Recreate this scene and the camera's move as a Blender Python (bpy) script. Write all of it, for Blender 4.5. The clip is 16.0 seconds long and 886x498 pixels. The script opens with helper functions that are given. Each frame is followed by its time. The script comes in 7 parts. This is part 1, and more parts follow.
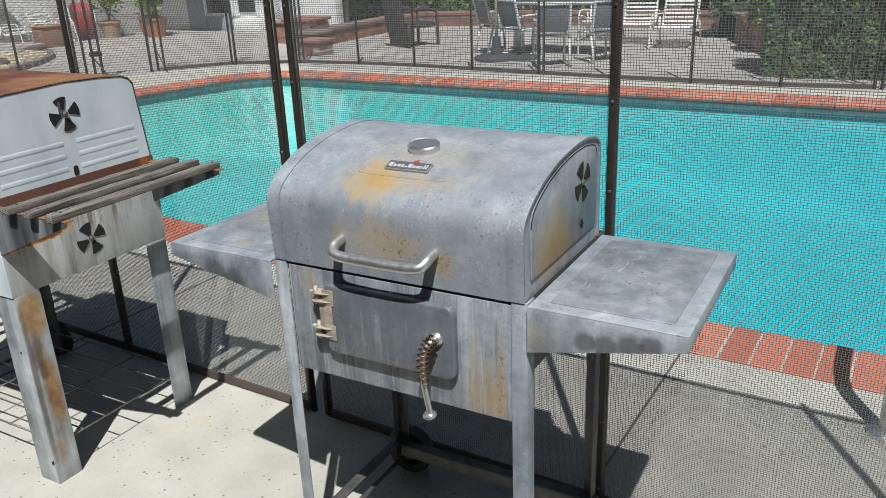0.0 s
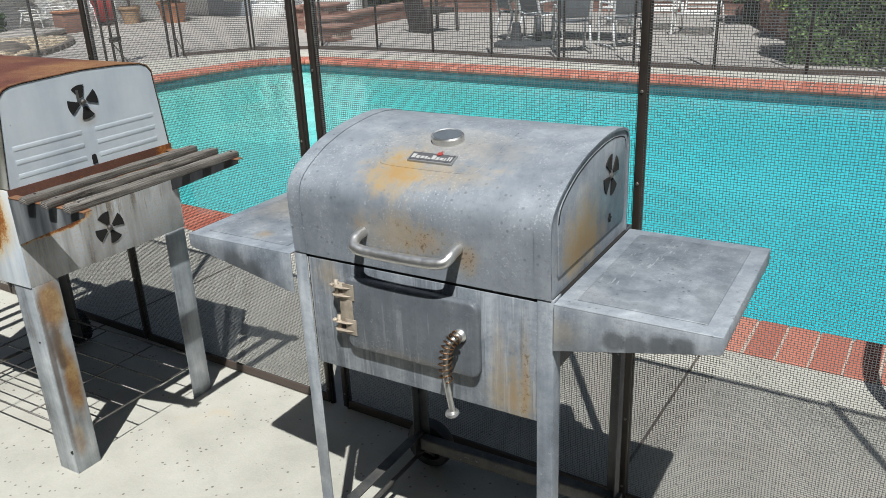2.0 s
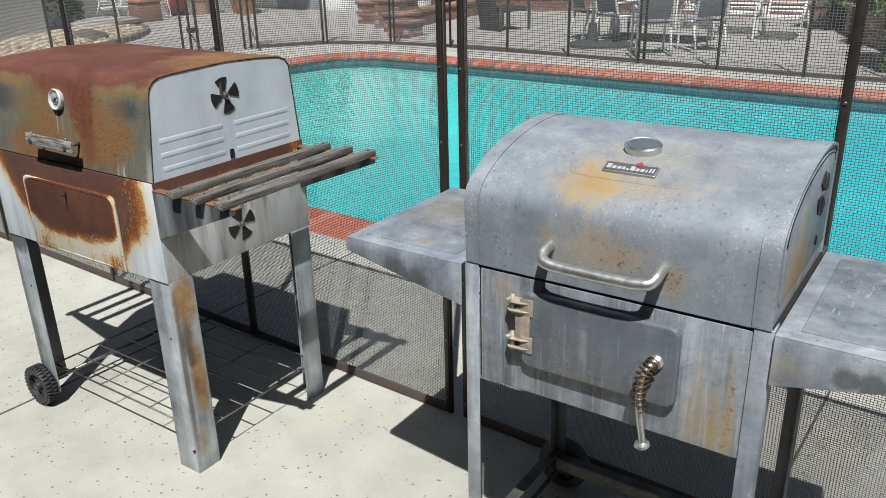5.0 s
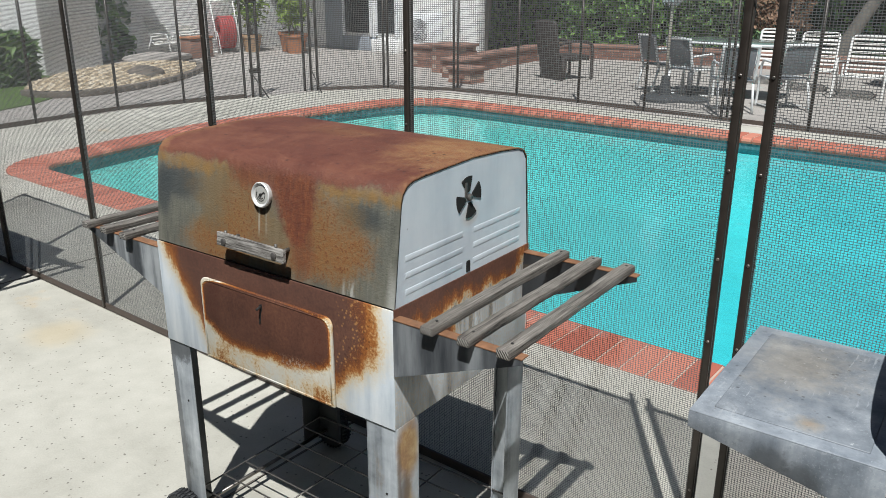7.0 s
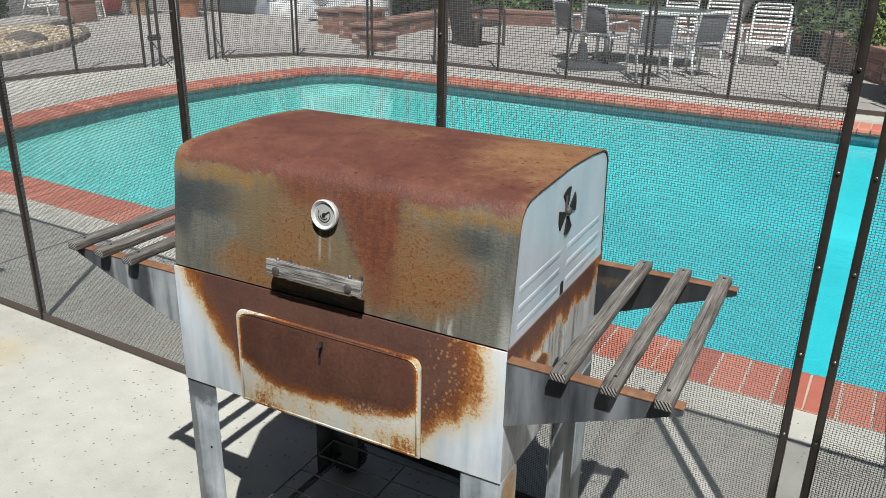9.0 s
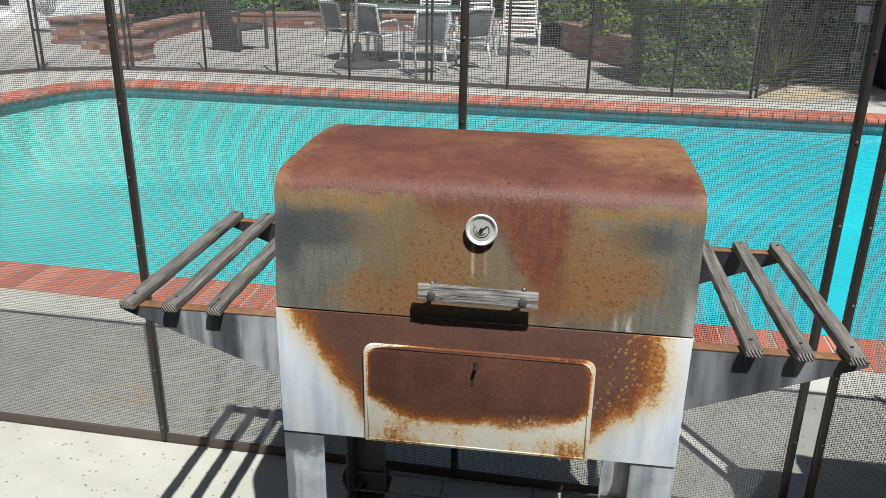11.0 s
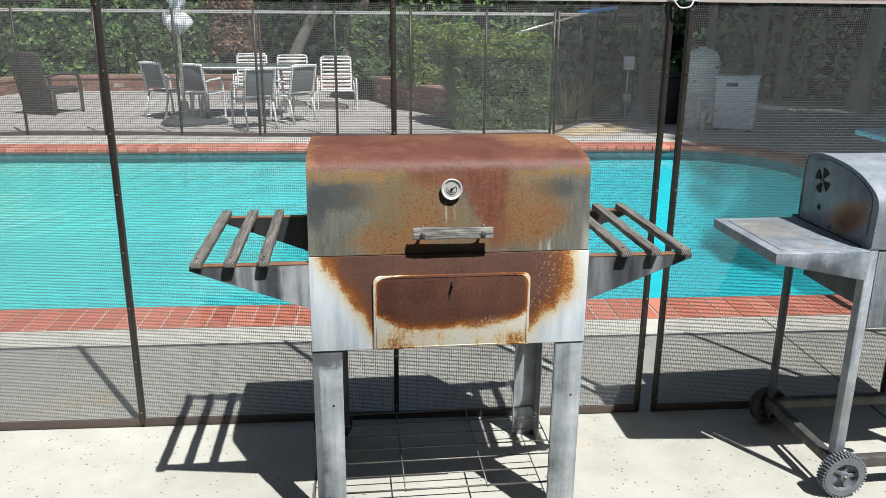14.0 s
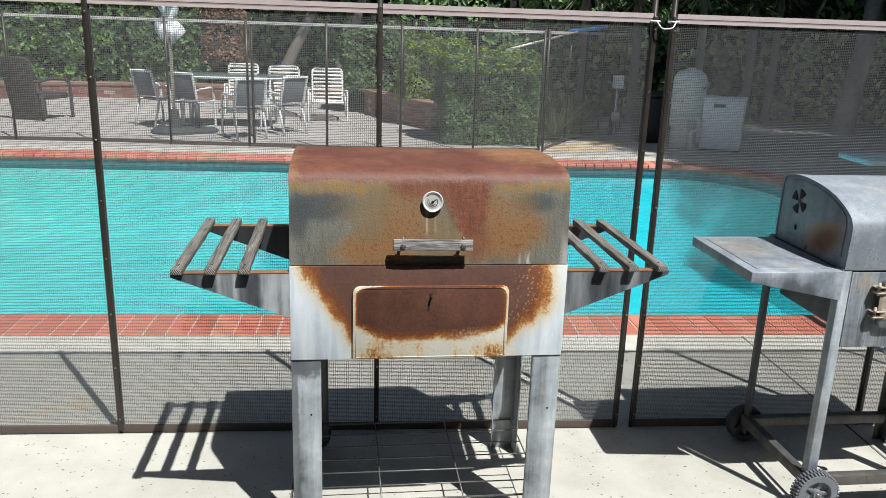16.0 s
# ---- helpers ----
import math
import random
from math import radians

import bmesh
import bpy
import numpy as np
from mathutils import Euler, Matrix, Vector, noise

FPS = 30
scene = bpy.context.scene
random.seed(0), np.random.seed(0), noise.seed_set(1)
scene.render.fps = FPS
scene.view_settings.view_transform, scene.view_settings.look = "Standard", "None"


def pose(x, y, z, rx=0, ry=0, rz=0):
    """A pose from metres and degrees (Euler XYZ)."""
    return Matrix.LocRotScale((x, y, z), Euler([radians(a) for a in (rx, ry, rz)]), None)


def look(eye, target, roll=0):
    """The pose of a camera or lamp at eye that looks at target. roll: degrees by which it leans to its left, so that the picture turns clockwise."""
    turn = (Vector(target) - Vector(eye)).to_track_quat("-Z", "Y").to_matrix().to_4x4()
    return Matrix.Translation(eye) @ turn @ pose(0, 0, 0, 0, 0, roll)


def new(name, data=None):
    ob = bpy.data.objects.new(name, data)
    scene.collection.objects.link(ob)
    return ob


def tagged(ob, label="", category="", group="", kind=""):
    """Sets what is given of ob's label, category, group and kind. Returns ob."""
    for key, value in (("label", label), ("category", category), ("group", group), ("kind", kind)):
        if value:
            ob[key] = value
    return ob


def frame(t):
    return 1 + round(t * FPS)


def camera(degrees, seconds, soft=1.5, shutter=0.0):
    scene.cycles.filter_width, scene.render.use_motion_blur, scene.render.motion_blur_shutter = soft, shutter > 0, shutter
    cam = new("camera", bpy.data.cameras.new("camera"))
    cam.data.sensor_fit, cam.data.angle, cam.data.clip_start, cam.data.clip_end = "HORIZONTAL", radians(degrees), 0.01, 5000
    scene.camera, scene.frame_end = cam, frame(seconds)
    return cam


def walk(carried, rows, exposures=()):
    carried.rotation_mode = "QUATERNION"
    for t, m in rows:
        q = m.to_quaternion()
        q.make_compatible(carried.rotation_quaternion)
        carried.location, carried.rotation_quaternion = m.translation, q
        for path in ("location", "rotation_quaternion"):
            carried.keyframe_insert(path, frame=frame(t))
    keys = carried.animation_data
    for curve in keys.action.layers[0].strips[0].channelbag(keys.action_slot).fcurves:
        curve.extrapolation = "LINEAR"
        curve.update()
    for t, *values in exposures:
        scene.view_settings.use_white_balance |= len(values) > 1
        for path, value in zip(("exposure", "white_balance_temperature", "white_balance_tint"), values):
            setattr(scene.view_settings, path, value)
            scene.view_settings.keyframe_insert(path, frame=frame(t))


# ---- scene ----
cam = camera(58.5, 16.0, soft=0.7)
PATH = [
    (0, (-0.033, 0.063, 1.36), (-1.029, 1.65, 0.66), -2.4),
    (0.5, (-0.029, 0.065, 1.362), (-1.025, 1.649, 0.656), -2.6),
    (1, (-0.034, 0.07, 1.354), (-1.033, 1.652, 0.647), -2.5),
    (1.5, (-0.05, 0.073, 1.358), (-1.059, 1.644, 0.642), -2.4),
    (2, (-0.065, 0.091, 1.36), (-1.092, 1.645, 0.63), -2.5),
    (2.5, (-0.081, 0.097, 1.371), (-1.118, 1.632, 0.616), -2.7),
    (3, (-0.085, 0.1, 1.356), (-1.126, 1.635, 0.608), -2.2),
    (3.2, (-0.086, 0.103, 1.355), (-1.129, 1.636, 0.605), -2.1),
    (5.3, (-0.395, 0.025, 1.361), (-1.539, 1.498, 0.638), -1.3),
    (5.5, (-0.449, 0.031, 1.358), (-1.608, 1.497, 0.646), -1.1),
    (6, (-0.666, 0.081, 1.378), (-1.848, 1.542, 0.693), -0.5),
    (6.5, (-0.84, 0.064, 1.425), (-2.022, 1.535, 0.763), -0.1),
    (7, (-1.036, 0.031, 1.43), (-2.207, 1.518, 0.785), 0.2),
    (7.5, (-1.188, 0.005, 1.447), (-2.318, 1.516, 0.785), 0.5),
    (8, (-1.242, 0.041, 1.441), (-2.32, 1.58, 0.754), 0.9),
    (8.5, (-1.338, 0.065, 1.442), (-2.354, 1.637, 0.736), 1.3),
    (9, (-1.494, 0.02, 1.454), (-2.422, 1.636, 0.728), 1.2),
    (9.2, (-1.544, 0.002, 1.453), (-2.428, 1.642, 0.726), 1.1),
    (11.3, (-2.243, -0.256, 1.445), (-2.483, 1.599, 0.738), 0.8),
    (11.5, (-2.271, -0.306, 1.436), (-2.459, 1.558, 0.736), 0.7),
    (12, (-2.31, -0.463, 1.433), (-2.395, 1.416, 0.754), 0.6),
    (12.5, (-2.36, -0.578, 1.441), (-2.361, 1.311, 0.783), 0.4),
    (13, (-2.453, -0.73, 1.433), (-2.383, 1.167, 0.803), 0.3),
    (13.5, (-2.509, -0.853, 1.44), (-2.39, 1.051, 0.836), 0.3),
    (14, (-2.506, -0.909, 1.434), (-2.359, 1.001, 0.859), 0.5),
    (14.5, (-2.489, -0.923, 1.437), (-2.319, 0.989, 0.877), 1.0),
    (15, (-2.473, -0.93, 1.437), (-2.291, 0.986, 0.892), 1.4),
    (15.5, (-2.471, -0.935, 1.432), (-2.278, 0.982, 0.893), 1.8),
    (16, (-2.485, -0.933, 1.435), (-2.31, 0.984, 0.895), 1.9),
]
walk(cam, [(t, look(eye, target, roll)) for t, eye, target, roll in PATH], [(0, 0.24), (9.2, 0.25), (11.4, 0.39), (12.3, 0.49), (16, 0.53)])

# ---- light ----
SUN_DIR = Vector((0.3235, -0.4885, 1.0)).normalized()
world = bpy.data.worlds.new("sky")
scene.world = world
world.use_nodes = True
sky = world.node_tree.nodes.new("ShaderNodeTexSky")
sky.sky_type, sky.sun_disc = "NISHITA", False
sky.sun_elevation, sky.sun_rotation = radians(59.6), radians(146.5)
background = world.node_tree.nodes["Background"]
background.inputs["Strength"].default_value = 0.046
world.node_tree.links.new(sky.outputs["Color"], background.inputs["Color"])
sun = new("sun", bpy.data.lights.new("sun", "SUN"))
sun.data.energy, sun.data.angle, sun.data.color = 5.0, radians(0.53), (0.975, 0.99, 0.98)
sun.matrix_world = look(SUN_DIR * 20, (0, 0, 0))


# ---- materials ----
def srgb(r, g, b):
    return tuple((c / 255 / 12.92 if c / 255 <= 0.04045 else ((c / 255 + 0.055) / 1.055) ** 2.4) for c in (r, g, b)) + (1.0,)


class Shade:
    """A Principled material with short words for its nodes."""

    def __init__(self, name, rough=0.6, metal=0.0):
        self.m = bpy.data.materials.new(name)
        self.m.use_nodes = True
        self.nt = self.m.node_tree
        self.b = self.nt.nodes["Principled BSDF"]
        self.b.inputs["Roughness"].default_value = rough
        self.b.inputs["Metallic"].default_value = metal
        self.co = self.nt.nodes.new("ShaderNodeTexCoord").outputs["Object"]
        self.height = None

    def put(self, sock, value):
        if hasattr(value, "is_output"):
            self.nt.links.new(value, sock)
        else:
            sock.default_value = value

    def xyz(self):
        n = self.nt.nodes.new("ShaderNodeSeparateXYZ")
        self.nt.links.new(self.co, n.inputs[0])
        return n.outputs[0], n.outputs[1], n.outputs[2]

    def stretch(self, sx, sy, sz, off=(0, 0, 0)):
        n = self.nt.nodes.new("ShaderNodeMapping")
        n.inputs["Scale"].default_value, n.inputs["Location"].default_value = (sx, sy, sz), off
        self.nt.links.new(self.co, n.inputs["Vector"])
        return n.outputs[0]

    def noise(self, scale, detail=6.0, rough=0.6, co=None, warp=0.0):
        n = self.nt.nodes.new("ShaderNodeTexNoise")
        n.inputs["Scale"].default_value, n.inputs["Detail"].default_value = scale, detail
        n.inputs["Roughness"].default_value, n.inputs["Distortion"].default_value = rough, warp
        self.nt.links.new(co or self.co, n.inputs["Vector"])
        return n.outputs["Fac"]

    def cells(self, scale, feature="F1", co=None, out="Distance"):
        n = self.nt.nodes.new("ShaderNodeTexVoronoi")
        n.feature = feature
        n.inputs["Scale"].default_value = scale
        self.nt.links.new(co or self.co, n.inputs["Vector"])
        return n.outputs[out]

    def calc(self, op, a, b=0.0, c=0.0):
        n = self.nt.nodes.new("ShaderNodeMath")
        n.operation = op
        for i, v in enumerate((a, b, c)):
            self.put(n.inputs[i], v)
        return n.outputs[0]

    def add(self, *vals):
        total = vals[0]
        for v in vals[1:]:
            total = self.calc("ADD", total, v)
        return total

    def mul(self, a, b):
        return self.calc("MULTIPLY", a, b)

    def span(self, v, a, b, lo=0.0, hi=1.0, smooth=True):
        n = self.nt.nodes.new("ShaderNodeMapRange")
        n.interpolation_type = "SMOOTHSTEP" if smooth else "LINEAR"
        self.put(n.inputs["Value"], v)
        for key, x in (("From Min", a), ("From Max", b), ("To Min", lo), ("To Max", hi)):
            n.inputs[key].default_value = x
        return n.outputs["Result"]

    def hump(self, v, centre, flat, wide):
        """1 within flat of the centre, falling to 0 at wide."""
        return self.span(self.calc("ABSOLUTE", self.calc("SUBTRACT", v, centre)), flat, wide, 1.0, 0.0)

    def ramp(self, fac, stops):
        n = self.nt.nodes.new("ShaderNodeValToRGB")
        e = n.color_ramp.elements
        while len(e) < len(stops):
            e.new(0.5)
        for i, (p, c) in enumerate(stops):
            e[i].position, e[i].color = p, c
        self.put(n.inputs[0], fac)
        return n.outputs[0]

    def mix(self, fac, a, b, blend="MIX"):
        n = self.nt.nodes.new("ShaderNodeMix")
        n.data_type, n.blend_type = "RGBA", blend
        self.put(n.inputs[0], fac)
        self.put(n.inputs[6], a)
        self.put(n.inputs[7], b)
        return n.outputs[2]

    def rand(self):
        return self.nt.nodes.new("ShaderNodeObjectInfo").outputs["Random"]

    def island(self):
        return self.nt.nodes.new("ShaderNodeNewGeometry").outputs["Random Per Island"]

    def done(self, colour, rough=None, bump=None, strength=0.3, dist=0.002, metal=None):
        self.put(self.b.inputs["Base Color"], colour)
        if rough is not None:
            self.put(self.b.inputs["Roughness"], rough)
        if metal is not None:
            self.put(self.b.inputs["Metallic"], metal)
        if bump is not None:
            n = self.nt.nodes.new("ShaderNodeBump")
            n.inputs["Strength"].default_value, n.inputs["Distance"].default_value = strength, dist
            self.put(n.inputs["Height"], bump)
            self.nt.links.new(n.outputs[0], self.b.inputs["Normal"])
        return self.m


def simple(name, c, rough=0.6, metal=0.0, vary=0.25, scale=30.0, strength=0.15, dist=0.001):
    """A plain paint, plastic or metal with two scales of unevenness."""
    s = Shade(name, rough, metal)
    n = s.add(s.mul(s.noise(scale), 0.6), s.mul(s.noise(scale / 6), 0.4))
    dark, light = tuple(v * (1 - vary) for v in c[:3]) + (1,), tuple(min(1, v * (1 + vary)) for v in c[:3]) + (1,)
    return s.done(s.ramp(n, [(0.3, dark), (0.7, light)]), s.span(n, 0.3, 0.7, rough - 0.08, rough + 0.08), n, strength, dist)


def blob(s, u, v, cu, cv, ru, rv, wob, amp=0.9, soft=0.35):
    """A soft-edged patch of stain round cu, cv, its edge broken up by the noise wob."""
    d = s.calc("SQRT", s.add(s.calc("POWER", s.mul(s.calc("SUBTRACT", u, cu), 1 / ru), 2.0), s.calc("POWER", s.mul(s.calc("SUBTRACT", v, cv), 1 / rv), 2.0)))
    return s.span(s.add(d, s.mul(s.calc("SUBTRACT", wob, 0.5), -2.0 * amp)), 1.0 + soft, 1.0 - soft, 0.0, 1.0)


# painted concrete of the near terrace
s = Shade("deck concrete", 0.75)
big, mid, fine = s.noise(0.9, 5), s.noise(7, 6), s.noise(140, 3)
tone = s.add(s.mul(big, 0.5), s.mul(mid, 0.35), s.mul(fine, 0.15))
col = s.ramp(tone, [(0.36, (0.335, 0.322, 0.278, 1)), (0.5, (0.425, 0.410, 0.358, 1)), (0.64, (0.50, 0.484, 0.428, 1))])
speck = s.span(s.cells(42), 0.12, 0.19, 1.0, 0.0)
speck = s.mul(speck, s.span(s.noise(23, 2), 0.47, 0.53))
col = s.mix(s.mul(speck, 0.8), col, (0.13, 0.12, 0.105, 1))
stain = s.span(s.noise(2.3, 4), 0.64, 0.74)
col = s.mix(s.mul(stain, 0.35), col, (0.50, 0.34, 0.16, 1))
x, y, z = s.xyz()
col = s.mix(s.mul(blob(s, x, y, -4.22, 1.43, 0.12, 0.11, s.add(s.mul(mid, 0.6), s.mul(fine, 0.4)), 1.0, 0.6), 0.35), col, (0.46, 0.34, 0.16, 1))
DECK = s.done(col, 0.78, s.add(s.mul(fine, 0.5), mid, s.mul(speck, -0.7)), 0.35, 0.004)

# grey concrete of the far terrace and paths
s = Shade("path concrete", 0.85)
big, mid, fine = s.noise(0.7, 5), s.noise(5, 6), s.noise(90, 3)
tone = s.add(s.mul(big, 0.5), s.mul(mid, 0.35), s.mul(fine, 0.15))
PATH_GREY = s.done(s.ramp(tone, [(0.36, (0.280, 0.257, 0.237, 1)), (0.64, (0.420, 0.391, 0.361, 1))]), 0.85, tone, 0.3, 0.005)

s = Shade("coping brick", 0.8)
n, f = s.noise(14, 6), s.noise(120, 3)
col = s.ramp(s.add(s.mul(s.rand(), 0.45), s.mul(n, 0.4), s.mul(f, 0.15)),
             [(0.15, srgb(150, 82, 66)), (0.5, srgb(174, 102, 83)), (0.85, srgb(192, 128, 108))])
BRICK = s.done(col, 0.8, s.add(n, f), 0.4, 0.003)
MORTAR = simple("mortar", (0.43, 0.33, 0.27, 1), 0.9, vary=0.2, scale=60)

s = Shade("pool plaster", 0.6)
n = s.noise(1.2, 5)
PLASTER = s.done(s.ramp(n, [(0.3, (0.42, 0.78, 0.78, 1)), (0.7, (0.55, 0.88, 0.87, 1))]), 0.6)
STEP_PLASTER = simple("white step plaster", (0.74, 0.88, 0.86, 1), 0.6, vary=0.08, scale=6)
WATER_TILE = simple("waterline tile", (0.06, 0.15, 0.17, 1), 0.25, vary=0.4, scale=20)

# water: a tinted clear sheet with a rippled gloss
m = bpy.data.materials.new("pool water")
m.use_nodes = True
nt = m.node_tree
nt.nodes.clear()
outp = nt.nodes.new("ShaderNodeOutputMaterial")
clear = nt.nodes.new("ShaderNodeBsdfTransparent")
depth_ramp = nt.nodes.new("ShaderNodeValToRGB")  # tint graded along x in place of the light absorbed with depth
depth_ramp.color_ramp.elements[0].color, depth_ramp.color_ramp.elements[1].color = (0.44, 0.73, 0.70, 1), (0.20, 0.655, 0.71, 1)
gloss = nt.nodes.new("ShaderNodeBsdfGlossy")
gloss.inputs["Roughness"].default_value = 0.04
fres = nt.nodes.new("ShaderNodeFresnel")
fres.inputs["IOR"].default_value = 1.33
mixs = nt.nodes.new("ShaderNodeMixShader")
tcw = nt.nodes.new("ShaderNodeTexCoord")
nz1, nz2, addn = nt.nodes.new("ShaderNodeTexNoise"), nt.nodes.new("ShaderNodeTexNoise"), nt.nodes.new("ShaderNodeMath")
nz1.inputs["Scale"].default_value, nz1.inputs["Detail"].default_value = 2.2, 3
nz2.inputs["Scale"].default_value, nz2.inputs["Detail"].default_value = 9.0, 3
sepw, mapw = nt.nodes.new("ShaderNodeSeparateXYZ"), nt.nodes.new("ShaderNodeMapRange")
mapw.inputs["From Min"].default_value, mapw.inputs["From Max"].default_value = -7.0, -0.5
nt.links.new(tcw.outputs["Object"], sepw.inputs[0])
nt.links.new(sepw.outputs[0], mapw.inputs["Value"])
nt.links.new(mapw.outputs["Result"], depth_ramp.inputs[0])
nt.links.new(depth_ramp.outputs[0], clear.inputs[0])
bmpw = nt.nodes.new("ShaderNodeBump")
bmpw.inputs["Strength"].default_value, bmpw.inputs["Distance"].default_value = 0.35, 0.02
for a, b in ((tcw.outputs["Object"], nz1.inputs["Vector"]), (tcw.outputs["Object"], nz2.inputs["Vector"]), (nz1.outputs["Fac"], addn.inputs[0]), (nz2.outputs["Fac"], addn.inputs[1]),
             (addn.outputs[0], bmpw.inputs["Height"]), (bmpw.outputs[0], gloss.inputs["Normal"]), (bmpw.outputs[0], fres.inputs["Normal"]), (fres.outputs[0], mixs.inputs[0]),
             (clear.outputs[0], mixs.inputs[1]), (gloss.outputs[0], mixs.inputs[2]), (mixs.outputs[0], outp.inputs["Surface"])):
    nt.links.new(a, b)
WATER = m

MESH_WIRE = simple("brown vinyl mesh", (0.120, 0.123, 0.122, 1), 0.6, vary=0.2)
POST = simple("bronze post", (0.036, 0.029, 0.024, 1), 0.42, 0.3, vary=0.25, scale=40)
RIVET = simple("steel screw", (0.22, 0.20, 0.18, 1), 0.35, 0.9)
BAND = simple("mauve top binding", (0.50, 0.42, 0.41, 1), 0.6, vary=0.1)
BAND_DARK = simple("binding stripe", (0.26, 0.21, 0.20, 1), 0.6, vary=0.1)
HEM = simple("brown hem", (0.070, 0.052, 0.043, 1), 0.6, vary=0.2)

# far fence netting, whose threads are far below what the eye can part
m = bpy.data.materials.new("netting")
m.use_nodes = True
nt = m.node_tree
bs = nt.nodes["Principled BSDF"]
bs.inputs["Base Color"].default_value, bs.inputs["Roughness"].default_value = (0.13, 0.128, 0.122, 1), 0.7
tr, mx = nt.nodes.new("ShaderNodeBsdfTransparent"), nt.nodes.new("ShaderNodeMixShader")
mx.inputs[0].default_value = 0.88
nt.links.new(bs.outputs[0], mx.inputs[1])
nt.links.new(tr.outputs[0], mx.inputs[2])
nt.links.new(mx.outputs[0], nt.nodes["Material Output"].inputs["Surface"])
NETTING = m


# lid of the rusted grill: grey-green bare paint, ochre, orange pitting, red-brown scale over the roof
s = Shade("rusted lid steel", 0.8)
s.b.inputs["Specular IOR Level"].default_value = 0.5
x, y, z = s.xyz()
drip = s.noise(1.0, 6, 0.6, s.stretch(24, 24, 2.0))
cloud, mid, grit, fine = s.noise(6, 8, 0.66, warp=0.5), s.noise(28, 7, 0.7), s.noise(120, 4, 0.7), s.noise(210, 3, 0.7)
streak = s.noise(1.0, 5, 0.65, s.stretch(95, 95, 7))
wob = s.add(s.mul(cloud, 0.5), s.mul(mid, 0.3), s.mul(grit, 0.2))
col = s.ramp(s.add(s.mul(drip, 0.5), s.mul(cloud, 0.5)), [(0.32, (0.070, 0.071, 0.060, 1)), (0.5, (0.122, 0.120, 0.096, 1)), (0.68, (0.205, 0.198, 0.160, 1))])
col = s.mix(s.mul(s.span(streak, 0.5, 0.68), 0.4), col, (0.19, 0.185, 0.155, 1))
col = s.mix(s.mul(s.span(streak, 0.46, 0.34), 0.4), col, (0.045, 0.047, 0.042, 1))
# slate patches
for cx, cz, rx, rz in ((-0.285, 1.015, 0.085, 0.038), (-0.345, 0.985, 0.03, 0.06), (0.275, 1.025, 0.055, 0.026)):
    col = s.mix(s.mul(blob(s, x, z, cx, cz, rx, rz, wob, 1.0, 0.5), 0.85), col, (0.036, 0.043, 0.045, 1))
# ochre haze
for cx, cz, rx, rz, k in ((-0.10, 1.01, 0.12, 0.07, 0.9), (-0.16, 0.90, 0.10, 0.05, 0.9), (0.20, 0.98, 0.10, 0.08, 0.8), (0.04, 0.93, 0.22, 0.07, 0.8)):
    col = s.mix(s.mul(blob(s, x, z, cx, cz, rx, rz, wob, 1.5, 0.5), k * 0.75), col, (0.165, 0.103, 0.038, 1))
# orange, crusted with pits
pit = s.span(s.add(s.mul(grit, 0.5), s.mul(fine, 0.5)), 0.42, 0.56)
for cx, cz, rx, rz, k in ((-0.16, 0.895, 0.085, 0.038, 0.95), (-0.07, 0.965, 0.06, 0.07, 0.75), (0.17, 0.985, 0.05, 0.07, 0.85), (0.245, 0.955, 0.055, 0.04, 0.95), (0.13, 0.90, 0.09, 0.03, 0.8)):
    f = blob(s, x, z, cx, cz, rx, rz, wob, 1.5, 0.75)
    col = s.mix(s.mul(s.mul(f, s.span(pit, 0.0, 1.0, 0.45, 1.0)), k * 0.9), col, (0.215, 0.088, 0.023, 1))
    col = s.mix(s.mul(s.mul(f, s.span(s.add(s.mul(grit, 0.5), s.mul(fine, 0.5)), 0.53, 0.60)), 0.8), col, (0.090, 0.026, 0.010, 1))
# red-brown scale beside the gauge
narrow = s.span(z, 0.92, 1.05, 0.022, 0.062, False)
spear = s.span(s.add(s.calc("ABSOLUTE", s.calc("SUBTRACT", x, s.span(z, 0.92, 1.05, 0.108, 0.088, False))), s.mul(narrow, -1.0), s.mul(s.calc("SUBTRACT", wob, 0.5), 0.19)), 0.014, -0.016)
scale_ = s.calc("MAXIMUM", s.mul(spear, s.span(s.add(z, s.mul(s.calc("SUBTRACT", wob, 0.5), 0.12)), 0.915, 0.945)), s.mul(blob(s, x, z, 0.02, 1.075, 0.13, 0.045, wob, 1.2, 0.4), 0.9))
scale_ = s.calc("MAXIMUM", scale_, s.mul(blob(s, x, z, 0.12, 0.93, 0.03, 0.06, wob, 1.2, 0.5), 0.7))
red = s.ramp(s.add(s.mul(streak, 0.4), s.mul(grit, 0.3), s.mul(mid, 0.3)), [(0.36, (0.078, 0.019, 0.010, 1)), (0.50, (0.132, 0.036, 0.015, 1)), (0.64, (0.210, 0.068, 0.022, 1))])
col = s.mix(s.mul(scale_, s.span(fine, 0.42, 0.58, 1.0, 0.9)), col, red)
